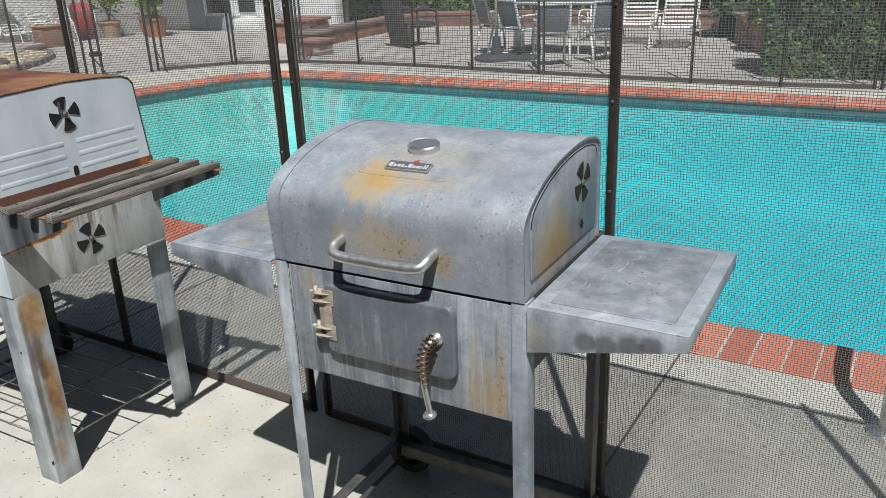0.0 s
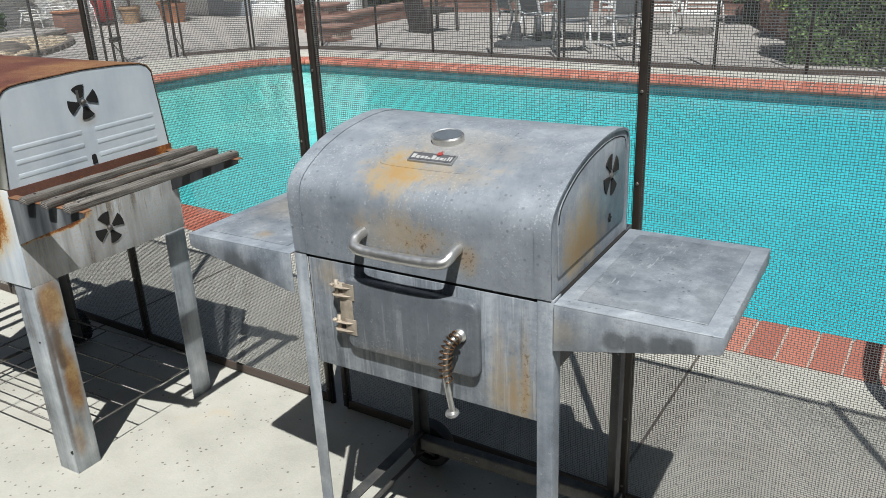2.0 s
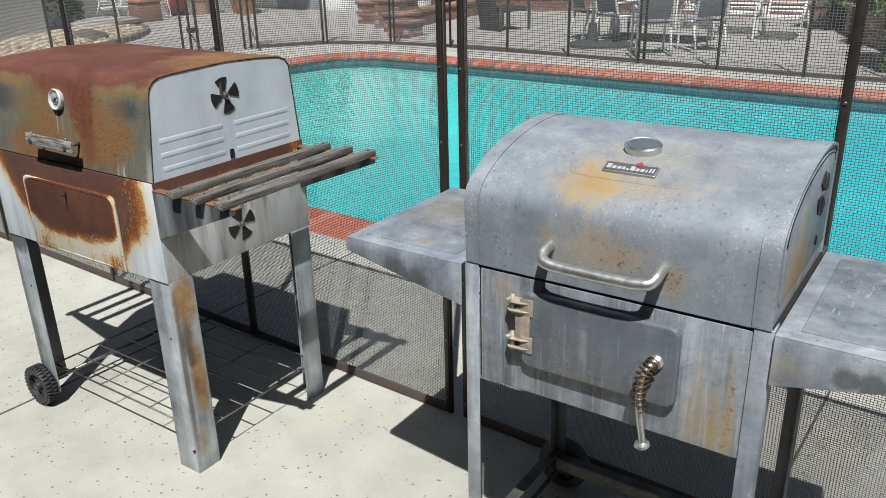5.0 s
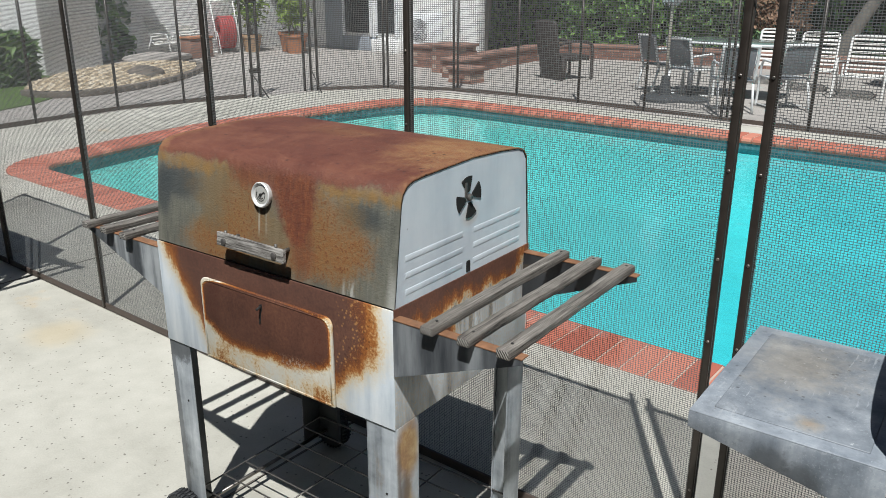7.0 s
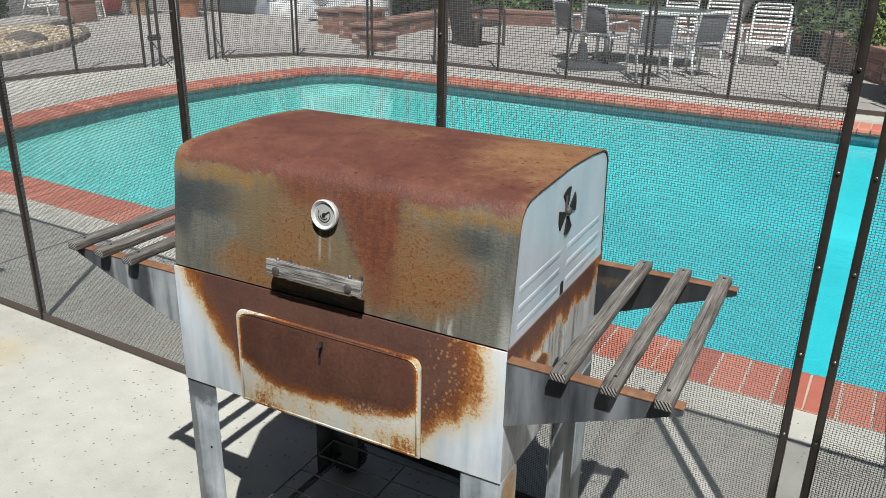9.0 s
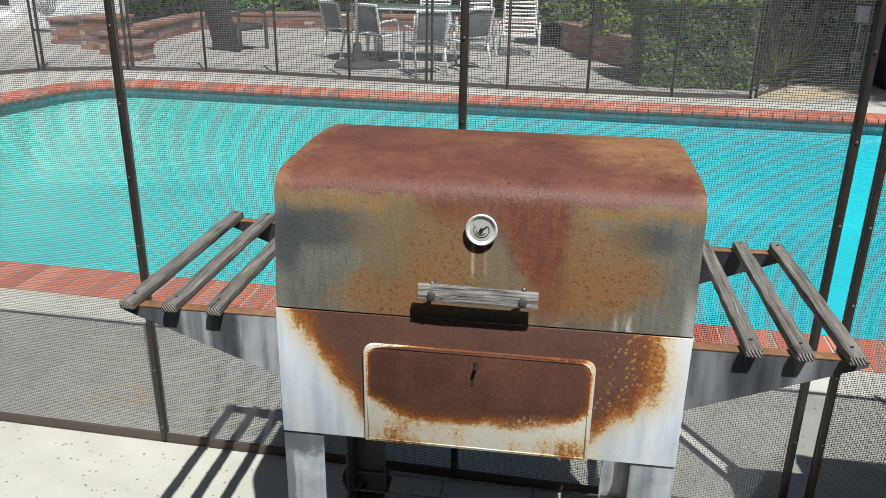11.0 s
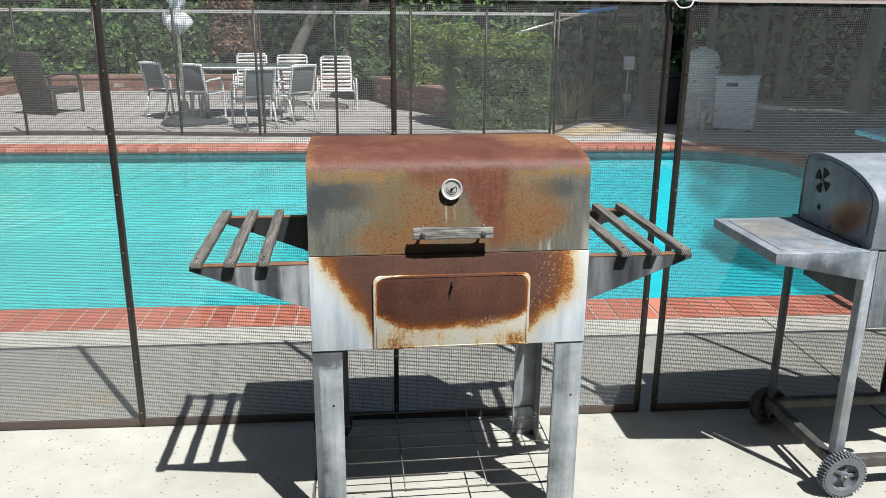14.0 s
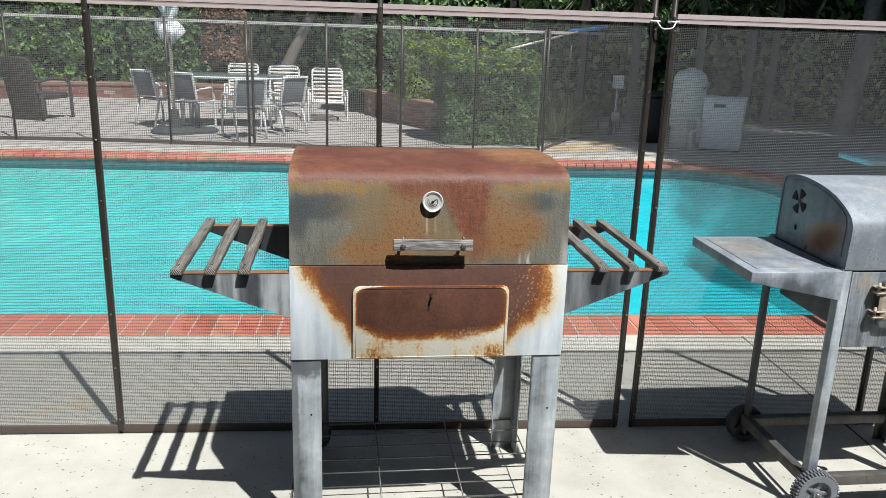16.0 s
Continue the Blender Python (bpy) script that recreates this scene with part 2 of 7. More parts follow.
# roof
lip = s.add(z, s.mul(s.calc("SUBTRACT", wob, 0.5), 0.14), s.mul(s.calc("ABSOLUTE", s.calc("SUBTRACT", x, 0.05)), -0.012))
roof = s.span(lip, 1.066, 1.083)
fringe = s.mul(s.span(lip, 1.036, 1.062), s.span(lip, 1.066, 1.09, 1.0, 0.0))
col = s.mix(s.mul(s.mul(fringe, s.span(scale_, 0.0, 0.6, 1.0, 0.0)), s.span(mid, 0.35, 0.6, 0.45, 0.85)), col, (0.235, 0.130, 0.038, 1))
top = s.ramp(s.add(s.mul(cloud, 0.6), s.mul(mid, 0.4)), [(0.34, (0.096, 0.030, 0.019, 1)), (0.50, (0.134, 0.045, 0.027, 1)), (0.68, (0.195, 0.077, 0.043, 1))])
pale = blob(s, x, y, 0.31, 0.38, 0.13, 0.20, wob, 1.3, 0.6)
pale = s.calc("MAXIMUM", s.mul(pale, 0.85), s.mul(s.span(s.add(y, s.mul(s.calc("SUBTRACT", wob, 0.5), 0.25)), 0.44, 0.52), 0.6))
pale = s.calc("MAXIMUM", pale, s.mul(s.span(s.add(s.calc("ABSOLUTE", x), s.mul(s.calc("SUBTRACT", wob, 0.5), 0.16)), 0.335, 0.372), 0.55))
pale = s.calc("MAXIMUM", pale, s.mul(blob(s, x, y, -0.05, 0.33, 0.10, 0.05, wob, 1.2, 0.6), 0.3))
top = s.mix(pale, top, s.ramp(mid, [(0.35, (0.225, 0.088, 0.035, 1)), (0.65, (0.285, 0.165, 0.070, 1))]))
top = s.mix(s.mul(s.span(fine, 0.54, 0.65), 0.45), top, (0.070, 0.026, 0.020, 1))
top = s.mix(s.mul(s.mul(s.span(s.cells(48), 0.10, 0.24, 1.0, 0.0), s.span(s.noise(13, 3), 0.45, 0.55)), 0.8), top, (0.040, 0.017, 0.014, 1))
top = s.mix(s.mul(s.span(grit, 0.56, 0.68), 0.3), top, (0.235, 0.115, 0.075, 1))
col = s.mix(roof, col, top)
# paint scraped bare by the lower edge, and runs below the gauge
scr = s.mul(s.mul(s.hump(x, 0.252, 0.008, 0.026), s.span(s.add(z, s.mul(drip, 0.03)), 0.918, 0.884)), s.span(s.noise(1.0, 3, 0.5, s.stretch(110, 110, 6)), 0.42, 0.56))
col = s.mix(s.mul(scr, 0.85), col, (0.40, 0.39, 0.35, 1))
scr = s.mul(s.span(x, 0.342, 0.358), s.mul(s.span(z, 0.96, 0.88), s.span(drip, 0.42, 0.55)))
col = s.mix(s.mul(scr, 0.7), col, (0.38, 0.38, 0.35, 1))
for cx, k in ((-0.014, 0.6), (0.008, 0.25)):
    run = s.mul(s.hump(s.add(x, s.mul(z, 0.02)), cx + 0.02, 0.0008, 0.0045), s.mul(s.span(z, 0.93, 0.96), s.span(z, 1.0, 1.02, 1.0, 0.0)))
    col = s.mix(s.mul(run, k), col, (0.36, 0.34, 0.28, 1))
LID_RUST = s.done(col, s.calc("SUBTRACT", s.span(cloud, 0.3, 0.7, 0.72, 0.85), s.mul(roof, 0.20)), s.add(s.mul(grit, 0.8), s.mul(mid, 0.4), s.mul(fine, 0.7)), 0.7, 0.0022)


def scorched(s, r, white, cloud, grit, fine, halo=0.6):
    """White paint that turns cream, orange crust and dark brown as r goes from 0 to 1."""
    speck = s.noise(185, 3, 0.8)
    white = s.mix(s.mul(s.span(r, -0.34, 0.10), halo), white, (0.60, 0.49, 0.30, 1))
    r = s.add(r, s.mul(s.calc("SUBTRACT", speck, 0.5), 0.30))
    col = s.mix(s.span(r, -0.06, 0.14), white, (0.58, 0.40, 0.19, 1))
    col = s.mix(s.span(r, 0.04, 0.18), col, (0.30, 0.105, 0.024, 1))
    col = s.mix(s.span(r, 0.14, 0.32), col, (0.135, 0.040, 0.014, 1))
    brown = s.ramp(s.add(s.mul(cloud, 0.5), s.mul(grit, 0.5)), [(0.36, (0.064, 0.028, 0.020, 1)), (0.52, (0.102, 0.044, 0.029, 1)), (0.68, (0.148, 0.064, 0.038, 1))])
    col = s.mix(s.span(r, 0.24, 0.46), col, brown)
    crust = s.mul(s.span(grit, 0.53, 0.63), s.hump(r, 0.30, 0.10, 0.26))
    col = s.mix(s.mul(crust, 0.55), col, (0.130, 0.040, 0.014, 1))
    glow = s.mul(s.span(fine, 0.52, 0.64), s.hump(r, 0.30, 0.08, 0.20))
    return s.mix(s.mul(glow, 0.40), col, (0.40, 0.17, 0.05, 1))


# front of the firebox: pale paint burnt brown in the middle
s = Shade("scorched firebox paint", 0.55)
x, y, z = s.xyz()
cloud, grit, drip, fine = s.noise(9, 8, 0.68, warp=0.4), s.noise(130, 4, 0.7), s.noise(1.0, 6, 0.6, s.stretch(26, 26, 3)), s.noise(400, 2)
left = s.add(s.span(z, 0.60, 0.86, 0.178, 0.352, False), x)
right = s.calc("SUBTRACT", s.span(z, 0.615, 0.76, 0.215, 0.335), x)
arch = s.calc("MINIMUM", s.mul(left, 7.0), s.mul(right, 5.5))
arch = s.calc("MINIMUM", arch, s.span(z, 0.625, 0.72, -0.1, 1.2, False))
r = s.add(arch, s.mul(s.calc("SUBTRACT", cloud, 0.5), 0.62), s.mul(s.calc("SUBTRACT", grit, 0.5), 0.22), s.mul(s.calc("SUBTRACT", drip, 0.5), 0.35), 0.02)
white = s.ramp(s.add(s.mul(drip, 0.7), s.mul(cloud, 0.3)), [(0.36, (0.45, 0.515, 0.58, 1)), (0.50, (0.64, 0.695, 0.74, 1)), (0.66, (0.79, 0.825, 0.85, 1))])
col = scorched(s, r, white, cloud, grit, fine)
flake = s.mul(s.span(s.cells(95), 0.34, 0.18), s.mul(s.hump(s.mul(right, 5.5), 0.30, 0.16, 0.40), s.span(z, 0.66, 0.72)))
col = s.mix(s.mul(flake, 0.55), col, (0.46, 0.23, 0.075, 1))
gap = s.mul(s.span(s.cells(75), 0.12, 0.28, 1.0, 0.0), s.mul(s.hump(s.mul(right, 5.5), 0.35, 0.18, 0.4), s.span(z, 0.64, 0.70)))
col = s.mix(s.mul(gap, 0.6), col, (0.055, 0.018, 0.009, 1))
BOX_FRONT = s.done(col, s.span(r, 0.0, 0.5, 0.42, 0.7), s.add(grit, cloud), 0.4, 0.0012)

# its ash door: a pale raised rim round a brown field, pale with orange crust below
s = Shade("scorched door paint", 0.7)
s.b.inputs["Specular IOR Level"].default_value = 0.2
x, y, z = s.xyz()
cloud, grit, drip, fine = s.noise(11, 8, 0.7, warp=0.4), s.noise(140, 4, 0.7), s.noise(1.0, 6, 0.6, s.stretch(26, 26, 3)), s.noise(400, 2)
ax_ = s.calc("ABSOLUTE", s.calc("ADD", x, -0.003))
bulge = s.add(s.calc("POWER", s.mul(ax_, 1 / 0.194), 6.0), s.calc("POWER", s.calc("MAXIMUM", s.mul(s.calc("SUBTRACT", z, 0.742), 1 / 0.064), 0.0), 6.0))
field = s.span(bulge, 0.45, 1.75, 1.15, -0.45, False)
sag = s.calc("SUBTRACT", s.calc("SUBTRACT", z, 0.650), s.mul(s.calc("POWER", s.mul(ax_, 1 / 0.19), 4.0), 0.03))
field = s.calc("MINIMUM", field, s.mul(sag, 15.0))
field = s.calc("MAXIMUM", field, s.mul(s.span(z, 0.79, 0.812, 0.0, 0.42), s.hump(x, 0.05, 0.10, 0.19)))
foot = s.mul(s.calc("MAXIMUM", s.hump(x, 0.165, 0.0, 0.06), s.hump(x, -0.13, 0.0, 0.08)), s.span(z, 0.66, 0.605, 0.03, 0.11))
r = s.add(s.calc("MAXIMUM", field, foot), s.mul(s.span(z, 0.69, 0.62), s.span(drip, 0.42, 0.62, 0.0, 0.08)), s.mul(s.calc("SUBTRACT", cloud, 0.5), 0.75), s.mul(s.calc("SUBTRACT", grit, 0.5), 0.26), -0.04)
white = s.ramp(s.add(s.mul(drip, 0.6), s.mul(cloud, 0.4)), [(0.36, (0.52, 0.55, 0.54, 1)), (0.52, (0.68, 0.71, 0.71, 1)), (0.66, (0.78, 0.81, 0.81, 1))])
col = scorched(s, r, white, cloud, grit, fine)
scab = s.mul(s.hump(ax_, 0.165, 0.008, 0.03), s.mul(s.span(grit, 0.46, 0.58), s.span(z, 0.66, 0.70)))
col = s.mix(s.mul(scab, 0.6), col, (0.062, 0.020, 0.014, 1))
ash = s.mul(blob(s, x, z, 0.115, 0.668, 0.055, 0.020, cloud, 1.4, 0.6), s.span(grit, 0.50, 0.58))
col = s.mix(s.mul(ash, 0.75), col, (0.46, 0.36, 0.28, 1))
BOX_DOOR = s.done(col, s.span(r, 0.0, 0.5, 0.6, 0.75), s.add(grit, cloud), 0.45, 0.0014)

# sides and back of the firebox
s = Shade("streaked side paint", 0.58)
x, y, z = s.xyz()
cloud, grit, drip, fine = s.noise(8, 8, 0.65), s.noise(140, 4, 0.7), s.noise(1.0, 6, 0.6, s.stretch(22, 22, 2.5)), s.noise(400, 2)
burn = s.mul(s.span(z, 0.73, 0.865, -0.7, 0.95, False), s.span(y, 0.44, 0.47, 1.0, 0.5))
r = s.add(burn, s.mul(s.calc("SUBTRACT", cloud, 0.5), 0.9), s.mul(s.calc("SUBTRACT", drip, 0.5), 1.1), s.mul(s.calc("SUBTRACT", grit, 0.5), 0.4), -0.10)
white = s.ramp(s.add(s.mul(drip, 0.7), s.mul(cloud, 0.3)), [(0.36, (0.10, 0.115, 0.135, 1)), (0.46, (0.31, 0.355, 0.40, 1)), (0.60, (0.55, 0.61, 0.67, 1))])
r = s.calc("MAXIMUM", r, s.mul(blob(s, y, z, 0.10, 0.745, 0.10, 0.026, cloud, 1.3, 0.4), s.span(x, 0.0, 0.1, 0.0, 0.42)))
soot_shade = s.mul(s.span(s.noise(1.0, 6, 0.7, s.stretch(34, 34, 3.0, (0.2, 0.6, 0.1))), 0.50, 0.60), s.span(s.add(z, s.mul(s.calc("SUBTRACT", cloud, 0.5), 0.25)), 0.66, 0.76))
white = s.mix(s.mul(soot_shade, 0.8), white, (0.040, 0.042, 0.046, 1))
BOX_SIDE = s.done(scorched(s, r, white, cloud, grit, fine, 0.0), 0.58, s.add(grit, cloud), 0.35, 0.001)

# lid ends
s = Shade("chalky white lid end", 0.5)
x, y, z = s.xyz()
cloud, fine, drip = s.noise(5, 7, 0.6), s.noise(120, 3), s.noise(1.0, 6, 0.6, s.stretch(18, 18, 2.5))
white = s.ramp(s.add(s.mul(cloud, 0.6), s.mul(drip, 0.4)), [(0.3, (0.46, 0.52, 0.58, 1)), (0.5, (0.60, 0.655, 0.70, 1)), (0.7, (0.72, 0.76, 0.79, 1))])
white = s.mix(s.mul(s.span(s.cells(26), 0.05, 0.09, 1, 0), s.span(s.noise(9, 2), 0.6, 0.66)), white, (0.12, 0.11, 0.10, 1))
white = s.mix(s.mul(blob(s, y, z, 0.265, 0.99, 0.03, 0.022, cloud, 1.0, 0.5), 0.35), white, (0.40, 0.24, 0.09, 1))
LID_END = s.done(white, 0.30, s.add(cloud, s.mul(fine, 0.3)), 0.15, 0.001)

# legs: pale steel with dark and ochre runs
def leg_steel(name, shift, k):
    s = Shade(name, 0.45)
    x, y, z = s.xyz()
    cloud, fine, drip = s.noise(7, 7, 0.65, s.stretch(1, 1, 1, shift)), s.noise(130, 3), s.noise(1.0, 6, 0.6, s.stretch(24, 24, 1.6, shift))
    tone = s.add(s.mul(cloud, 0.5), s.mul(drip, 0.5))
    col = s.ramp(tone, [(0.36, (0.075 * k, 0.083 * k, 0.092 * k, 1)), (0.45, (0.22 * k, 0.24 * k, 0.255 * k, 1)), (0.55, (0.34 * k, 0.365 * k, 0.385 * k, 1)), (0.66, (0.54 * k, 0.56 * k, 0.57 * k, 1))])
    rusty = s.mul(s.span(s.noise(3.5, 6, 0.6, s.stretch(2.4, 2.4, 0.8, (0.3, 0.1, 0.55))), 0.62, 0.74), s.span(fine, 0.3, 0.6, 0.45, 0.9))
    col = s.mix(rusty, col, (0.30, 0.175, 0.055, 1))
    ragged = s.add(s.mul(drip, 0.4), s.mul(cloud, 0.3), s.mul(s.noise(34, 6, 0.7), 0.3))
    outer = s.span(x, 0.362, 0.3665)
    ochre = s.ramp(s.noise(18, 6, 0.7), [(0.38, (0.21, 0.095, 0.030, 1)), (0.52, (0.31, 0.175, 0.060, 1)), (0.64, (0.42, 0.285, 0.125, 1))])
    for cy, cz, ry, rz, amount in ((0.042, 0.54, 0.032, 0.065, 0.9), (0.050, 0.30, 0.022, 0.100, 0.95), (0.038, 0.41, 0.014, 0.050, 0.7), (0.030, 0.13, 0.016, 0.050, 0.5)):
        col = s.mix(s.mul(s.mul(outer, blob(s, y, z, cy, cz, ry, rz, ragged, 1.2, 0.45)), amount), col, ochre)
    for cy, cz, ry, rz in ((0.030, 0.435, 0.016, 0.045), (0.036, 0.375, 0.010, 0.030), (0.012, 0.33, 0.007, 0.20)):
        col = s.mix(s.mul(s.mul(outer, blob(s, y, z, cy, cz, ry, rz, ragged, 1.3, 0.5)), 0.75), col, (0.085, 0.060, 0.045, 1))
    # legs by the wheels: a sooty ragged cap, a streak by the corner, shade painted black inside the fold
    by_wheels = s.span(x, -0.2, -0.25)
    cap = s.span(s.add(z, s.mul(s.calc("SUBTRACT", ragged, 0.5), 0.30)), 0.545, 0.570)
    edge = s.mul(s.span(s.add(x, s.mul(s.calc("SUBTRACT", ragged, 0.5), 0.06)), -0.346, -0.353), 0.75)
    # the fold's inner faces are coloured black for the shade in there
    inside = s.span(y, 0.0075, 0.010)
    soot_shade = s.mul(by_wheels, s.calc("MAXIMUM", s.mul(s.calc("MAXIMUM", cap, edge), 0.85), inside))
    col = s.mix(s.mul(soot_shade, 0.9), col, (0.050, 0.052, 0.053, 1))
    return s.done(col, 0.45, s.add(cloud, s.mul(fine, 0.4)), 0.25, 0.001, 0.15)


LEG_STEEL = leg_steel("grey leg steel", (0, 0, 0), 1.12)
s = Shade("banded bracket steel", 0.45)
x, y, z = s.xyz()
cloud, drip, fine = s.noise(9, 6, 0.6), s.noise(1.0, 5, 0.6, s.stretch(30, 30, 4)), s.noise(150, 3)
edge = s.mul(s.calc("SUBTRACT", s.add(s.mul(cloud, 0.6), s.mul(drip, 0.4)), 0.5), 0.05)
xe = s.add(x, edge)
bare = s.calc("MAXIMUM", s.hump(xe, -0.520, 0.018, 0.032), s.span(xe, -0.458, -0.438))
bare = s.mul(bare, s.span(xe, 0.0, 0.1, 1.0, 0.0))
bare = s.calc("MAXIMUM", bare, s.calc("MAXIMUM", s.mul(s.hump(xe, 0.395, 0.02, 0.05), 0.4), s.mul(s.hump(xe, 0.555, 0.008, 0.022), 0.5)))
bare = s.mul(s.mul(bare, s.span(drip, 0.38, 0.54, 0.55, 1.0)), s.span(y, 0.2, 0.3, 1.0, 0.0))
dark_ = s.ramp(drip, [(0.36, (0.040, 0.044, 0.050, 1)), (0.62, (0.120, 0.128, 0.136, 1))])
dark_ = s.mix(s.mul(s.span(y, 0.2, 0.3), 0.8), dark_, (0.018, 0.019, 0.021, 1))
light_ = s.ramp(s.add(s.mul(drip, 0.6), s.mul(cloud, 0.4)), [(0.36, (0.22, 0.24, 0.255, 1)), (0.62, (0.44, 0.46, 0.47, 1))])
col = s.mix(bare, dark_, light_)
BRACKET = s.done(s.mix(s.mul(s.span(s.noise(6, 5), 0.58, 0.72), 0.6), col, (0.24, 0.16, 0.07, 1)), 0.45, s.add(cloud, fine), 0.25, 0.001, 0.1)
FLANGE = simple("rusted orange flange", (0.20, 0.098, 0.05, 1), 0.7, vary=0.45, scale=60)

# weathered steel of the second grill
def weathered(name, patches, dark=1.0, streak=0.33, blot=0.0, spots=(), fleck=0.15, punch=1.0, pits=0.0, runs=0.0, burnt=()):
    """Grey steel gone chalky. Patches of ochre rust: centre, radii, strength, depth of colour."""
    s = Shade(name, 0.5)
    x, y, z = s.xyz()
    cloud, mid, fine, drip = s.noise(3.2, 7, 0.62, warp=0.5), s.noise(17, 7, 0.70), s.noise(230, 3, 0.6), s.noise(1.0, 6, 0.6, s.stretch(21, 21, 2.2))
    tone = s.add(s.mul(cloud, 0.67 - streak), s.mul(mid, 0.33), s.mul(drip, streak))
    tone = s.add(s.mul(s.calc("SUBTRACT", tone, 0.5), punch), 0.5)
    k = dark
    col = s.ramp(tone, [(0.35, (0.080 * k, 0.094 * k, 0.110 * k, 1)), (0.44, (0.153 * k, 0.174 * k, 0.199 * k, 1)), (0.52, (0.227 * k, 0.25 * k, 0.276 * k, 1)), (0.59, (0.32 * k, 0.345 * k, 0.371 * k, 1)), (0.68, (0.485 * k, 0.51 * k, 0.535 * k, 1))])
    flecks = s.mul(s.span(fine, 0.56, 0.66), s.span(s.noise(9, 4), 0.42, 0.60))
    grit = s.noise(75, 5, 0.75)
    col = s.mix(s.mul(s.span(grit, 0.46, 0.34), 0.35), col, (0.11 * k, 0.12 * k, 0.135 * k, 1))
    col = s.mix(s.mul(flecks, fleck), col, (0.60, 0.62, 0.63, 1))
    chalk = s.mul(s.span(s.noise(60, 4, 0.7), 0.62, 0.72), s.span(s.noise(5, 3), 0.5, 0.62))
    col = s.mix(s.mul(chalk, 0.5), col, (0.62, 0.64, 0.65, 1))
    if pits:
        pit = s.mul(s.span(s.cells(55), 0.10, 0.20, 1.0, 0.0), s.span(s.noise(11, 4), 0.46, 0.56))
        col = s.mix(s.mul(pit, pits), col, (0.05, 0.054, 0.06, 1))
        nick = s.mul(s.span(s.noise(1.0, 3, 0.5, s.stretch(160, 22, 160)), 0.60, 0.68), s.span(s.noise(7, 4), 0.48, 0.6))
        col = s.mix(s.mul(nick, pits * 0.7), col, (0.42, 0.44, 0.46, 1))
    if runs:
        pale, wet = s.noise(1.0, 5, 0.7, s.stretch(75, 75, 3.5)), s.noise(1.0, 5, 0.7, s.stretch(48, 48, 2.2, (0.4, 0.2, 0.7)))
        col = s.mix(s.mul(s.mul(s.span(pale, 0.52, 0.64), s.span(cloud, 0.42, 0.56)), runs), col, (0.50, 0.52, 0.54, 1))
        col = s.mix(s.mul(s.span(wet, 0.52, 0.64), runs), col, (0.062, 0.070, 0.080, 1))
    if blot:
        damp = s.mul(s.span(s.add(s.mul(cloud, 0.6), s.mul(s.noise(12, 5, 0.7, warp=1.0), 0.4)), 0.50, 0.57), blot)
        col = s.mix(damp, col, (0.075, 0.082, 0.09, 1))
    for px, pz, rr in spots:
        col = s.mix(s.mul(blob(s, x, z, px, pz, rr, rr, s.add(s.mul(mid, 0.5), s.mul(grit, 0.5)), 1.1, 0.35), 0.75), col, (0.075, 0.082, 0.09, 1))
    for px, py, pz, wx, wy, wz, amount, deep in patches:
        d = s.calc("SQRT", s.add(s.calc("POWER", s.mul(s.calc("SUBTRACT", x, px), 1 / wx), 2.0), s.calc("POWER", s.mul(s.calc("SUBTRACT", y, py), 1 / wy), 2.0), s.calc("POWER", s.mul(s.calc("SUBTRACT", z, pz), 1 / wz), 2.0)))
        wob = s.add(s.mul(s.calc("SUBTRACT", drip, 0.5), 1.5), s.mul(s.calc("SUBTRACT", mid, 0.5), 1.5), s.mul(s.calc("SUBTRACT", grit, 0.5), 1.6))
        f = s.span(s.calc("SUBTRACT", d, wob), 1.5, 0.1)
        tint = s.mix(s.mul(s.span(s.calc("SUBTRACT", d, wob), 0.8, 0.0), deep), (0.37, 0.262, 0.115, 1), (0.33, 0.160, 0.040, 1))
        col = s.mix(s.mul(f, amount), col, tint)
        if deep > 0.6:
            col = s.mix(s.mul(s.mul(f, s.span(s.add(s.mul(grit, 0.5), s.mul(fine, 0.5)), 0.52, 0.60)), 0.7), col, (0.06, 0.045, 0.033, 1))
    for px, py, pz, ry, rz in burnt:
        wob = s.add(s.mul(mid, 0.5), s.mul(grit, 0.3), s.mul(cloud, 0.2))
        side = s.span(s.calc("ABSOLUTE", s.calc("SUBTRACT", x, px)), 0.05, 0.03)
        slant = s.add(z, s.mul(s.calc("SUBTRACT", y, py), 0.35))
        col = s.mix(s.mul(s.mul(side, blob(s, y, slant, py, pz, ry, rz, wob, 0.7, 0.55)), 0.85), col, (0.32, 0.165, 0.055, 1))
        col = s.mix(s.mul(s.mul(side, blob(s, y, slant, py - 0.01, pz - 0.01, ry * 0.72, rz * 0.72, wob, 0.8, 0.6)), 0.9), col, (0.115, 0.046, 0.018, 1))
        col = s.mix(s.mul(s.mul(side, blob(s, y, slant, py + 0.085, pz - 0.025, 0.010, 0.009, wob, 0.7, 0.4)), 0.8), col, (0.07, 0.04, 0.025, 1))
    return s.done(col, s.span(tone, 0.35, 0.65, 0.58, 0.44), s.add(s.mul(mid, 0.7), s.mul(fine, 0.35)), 0.28, 0.001, 0.0)


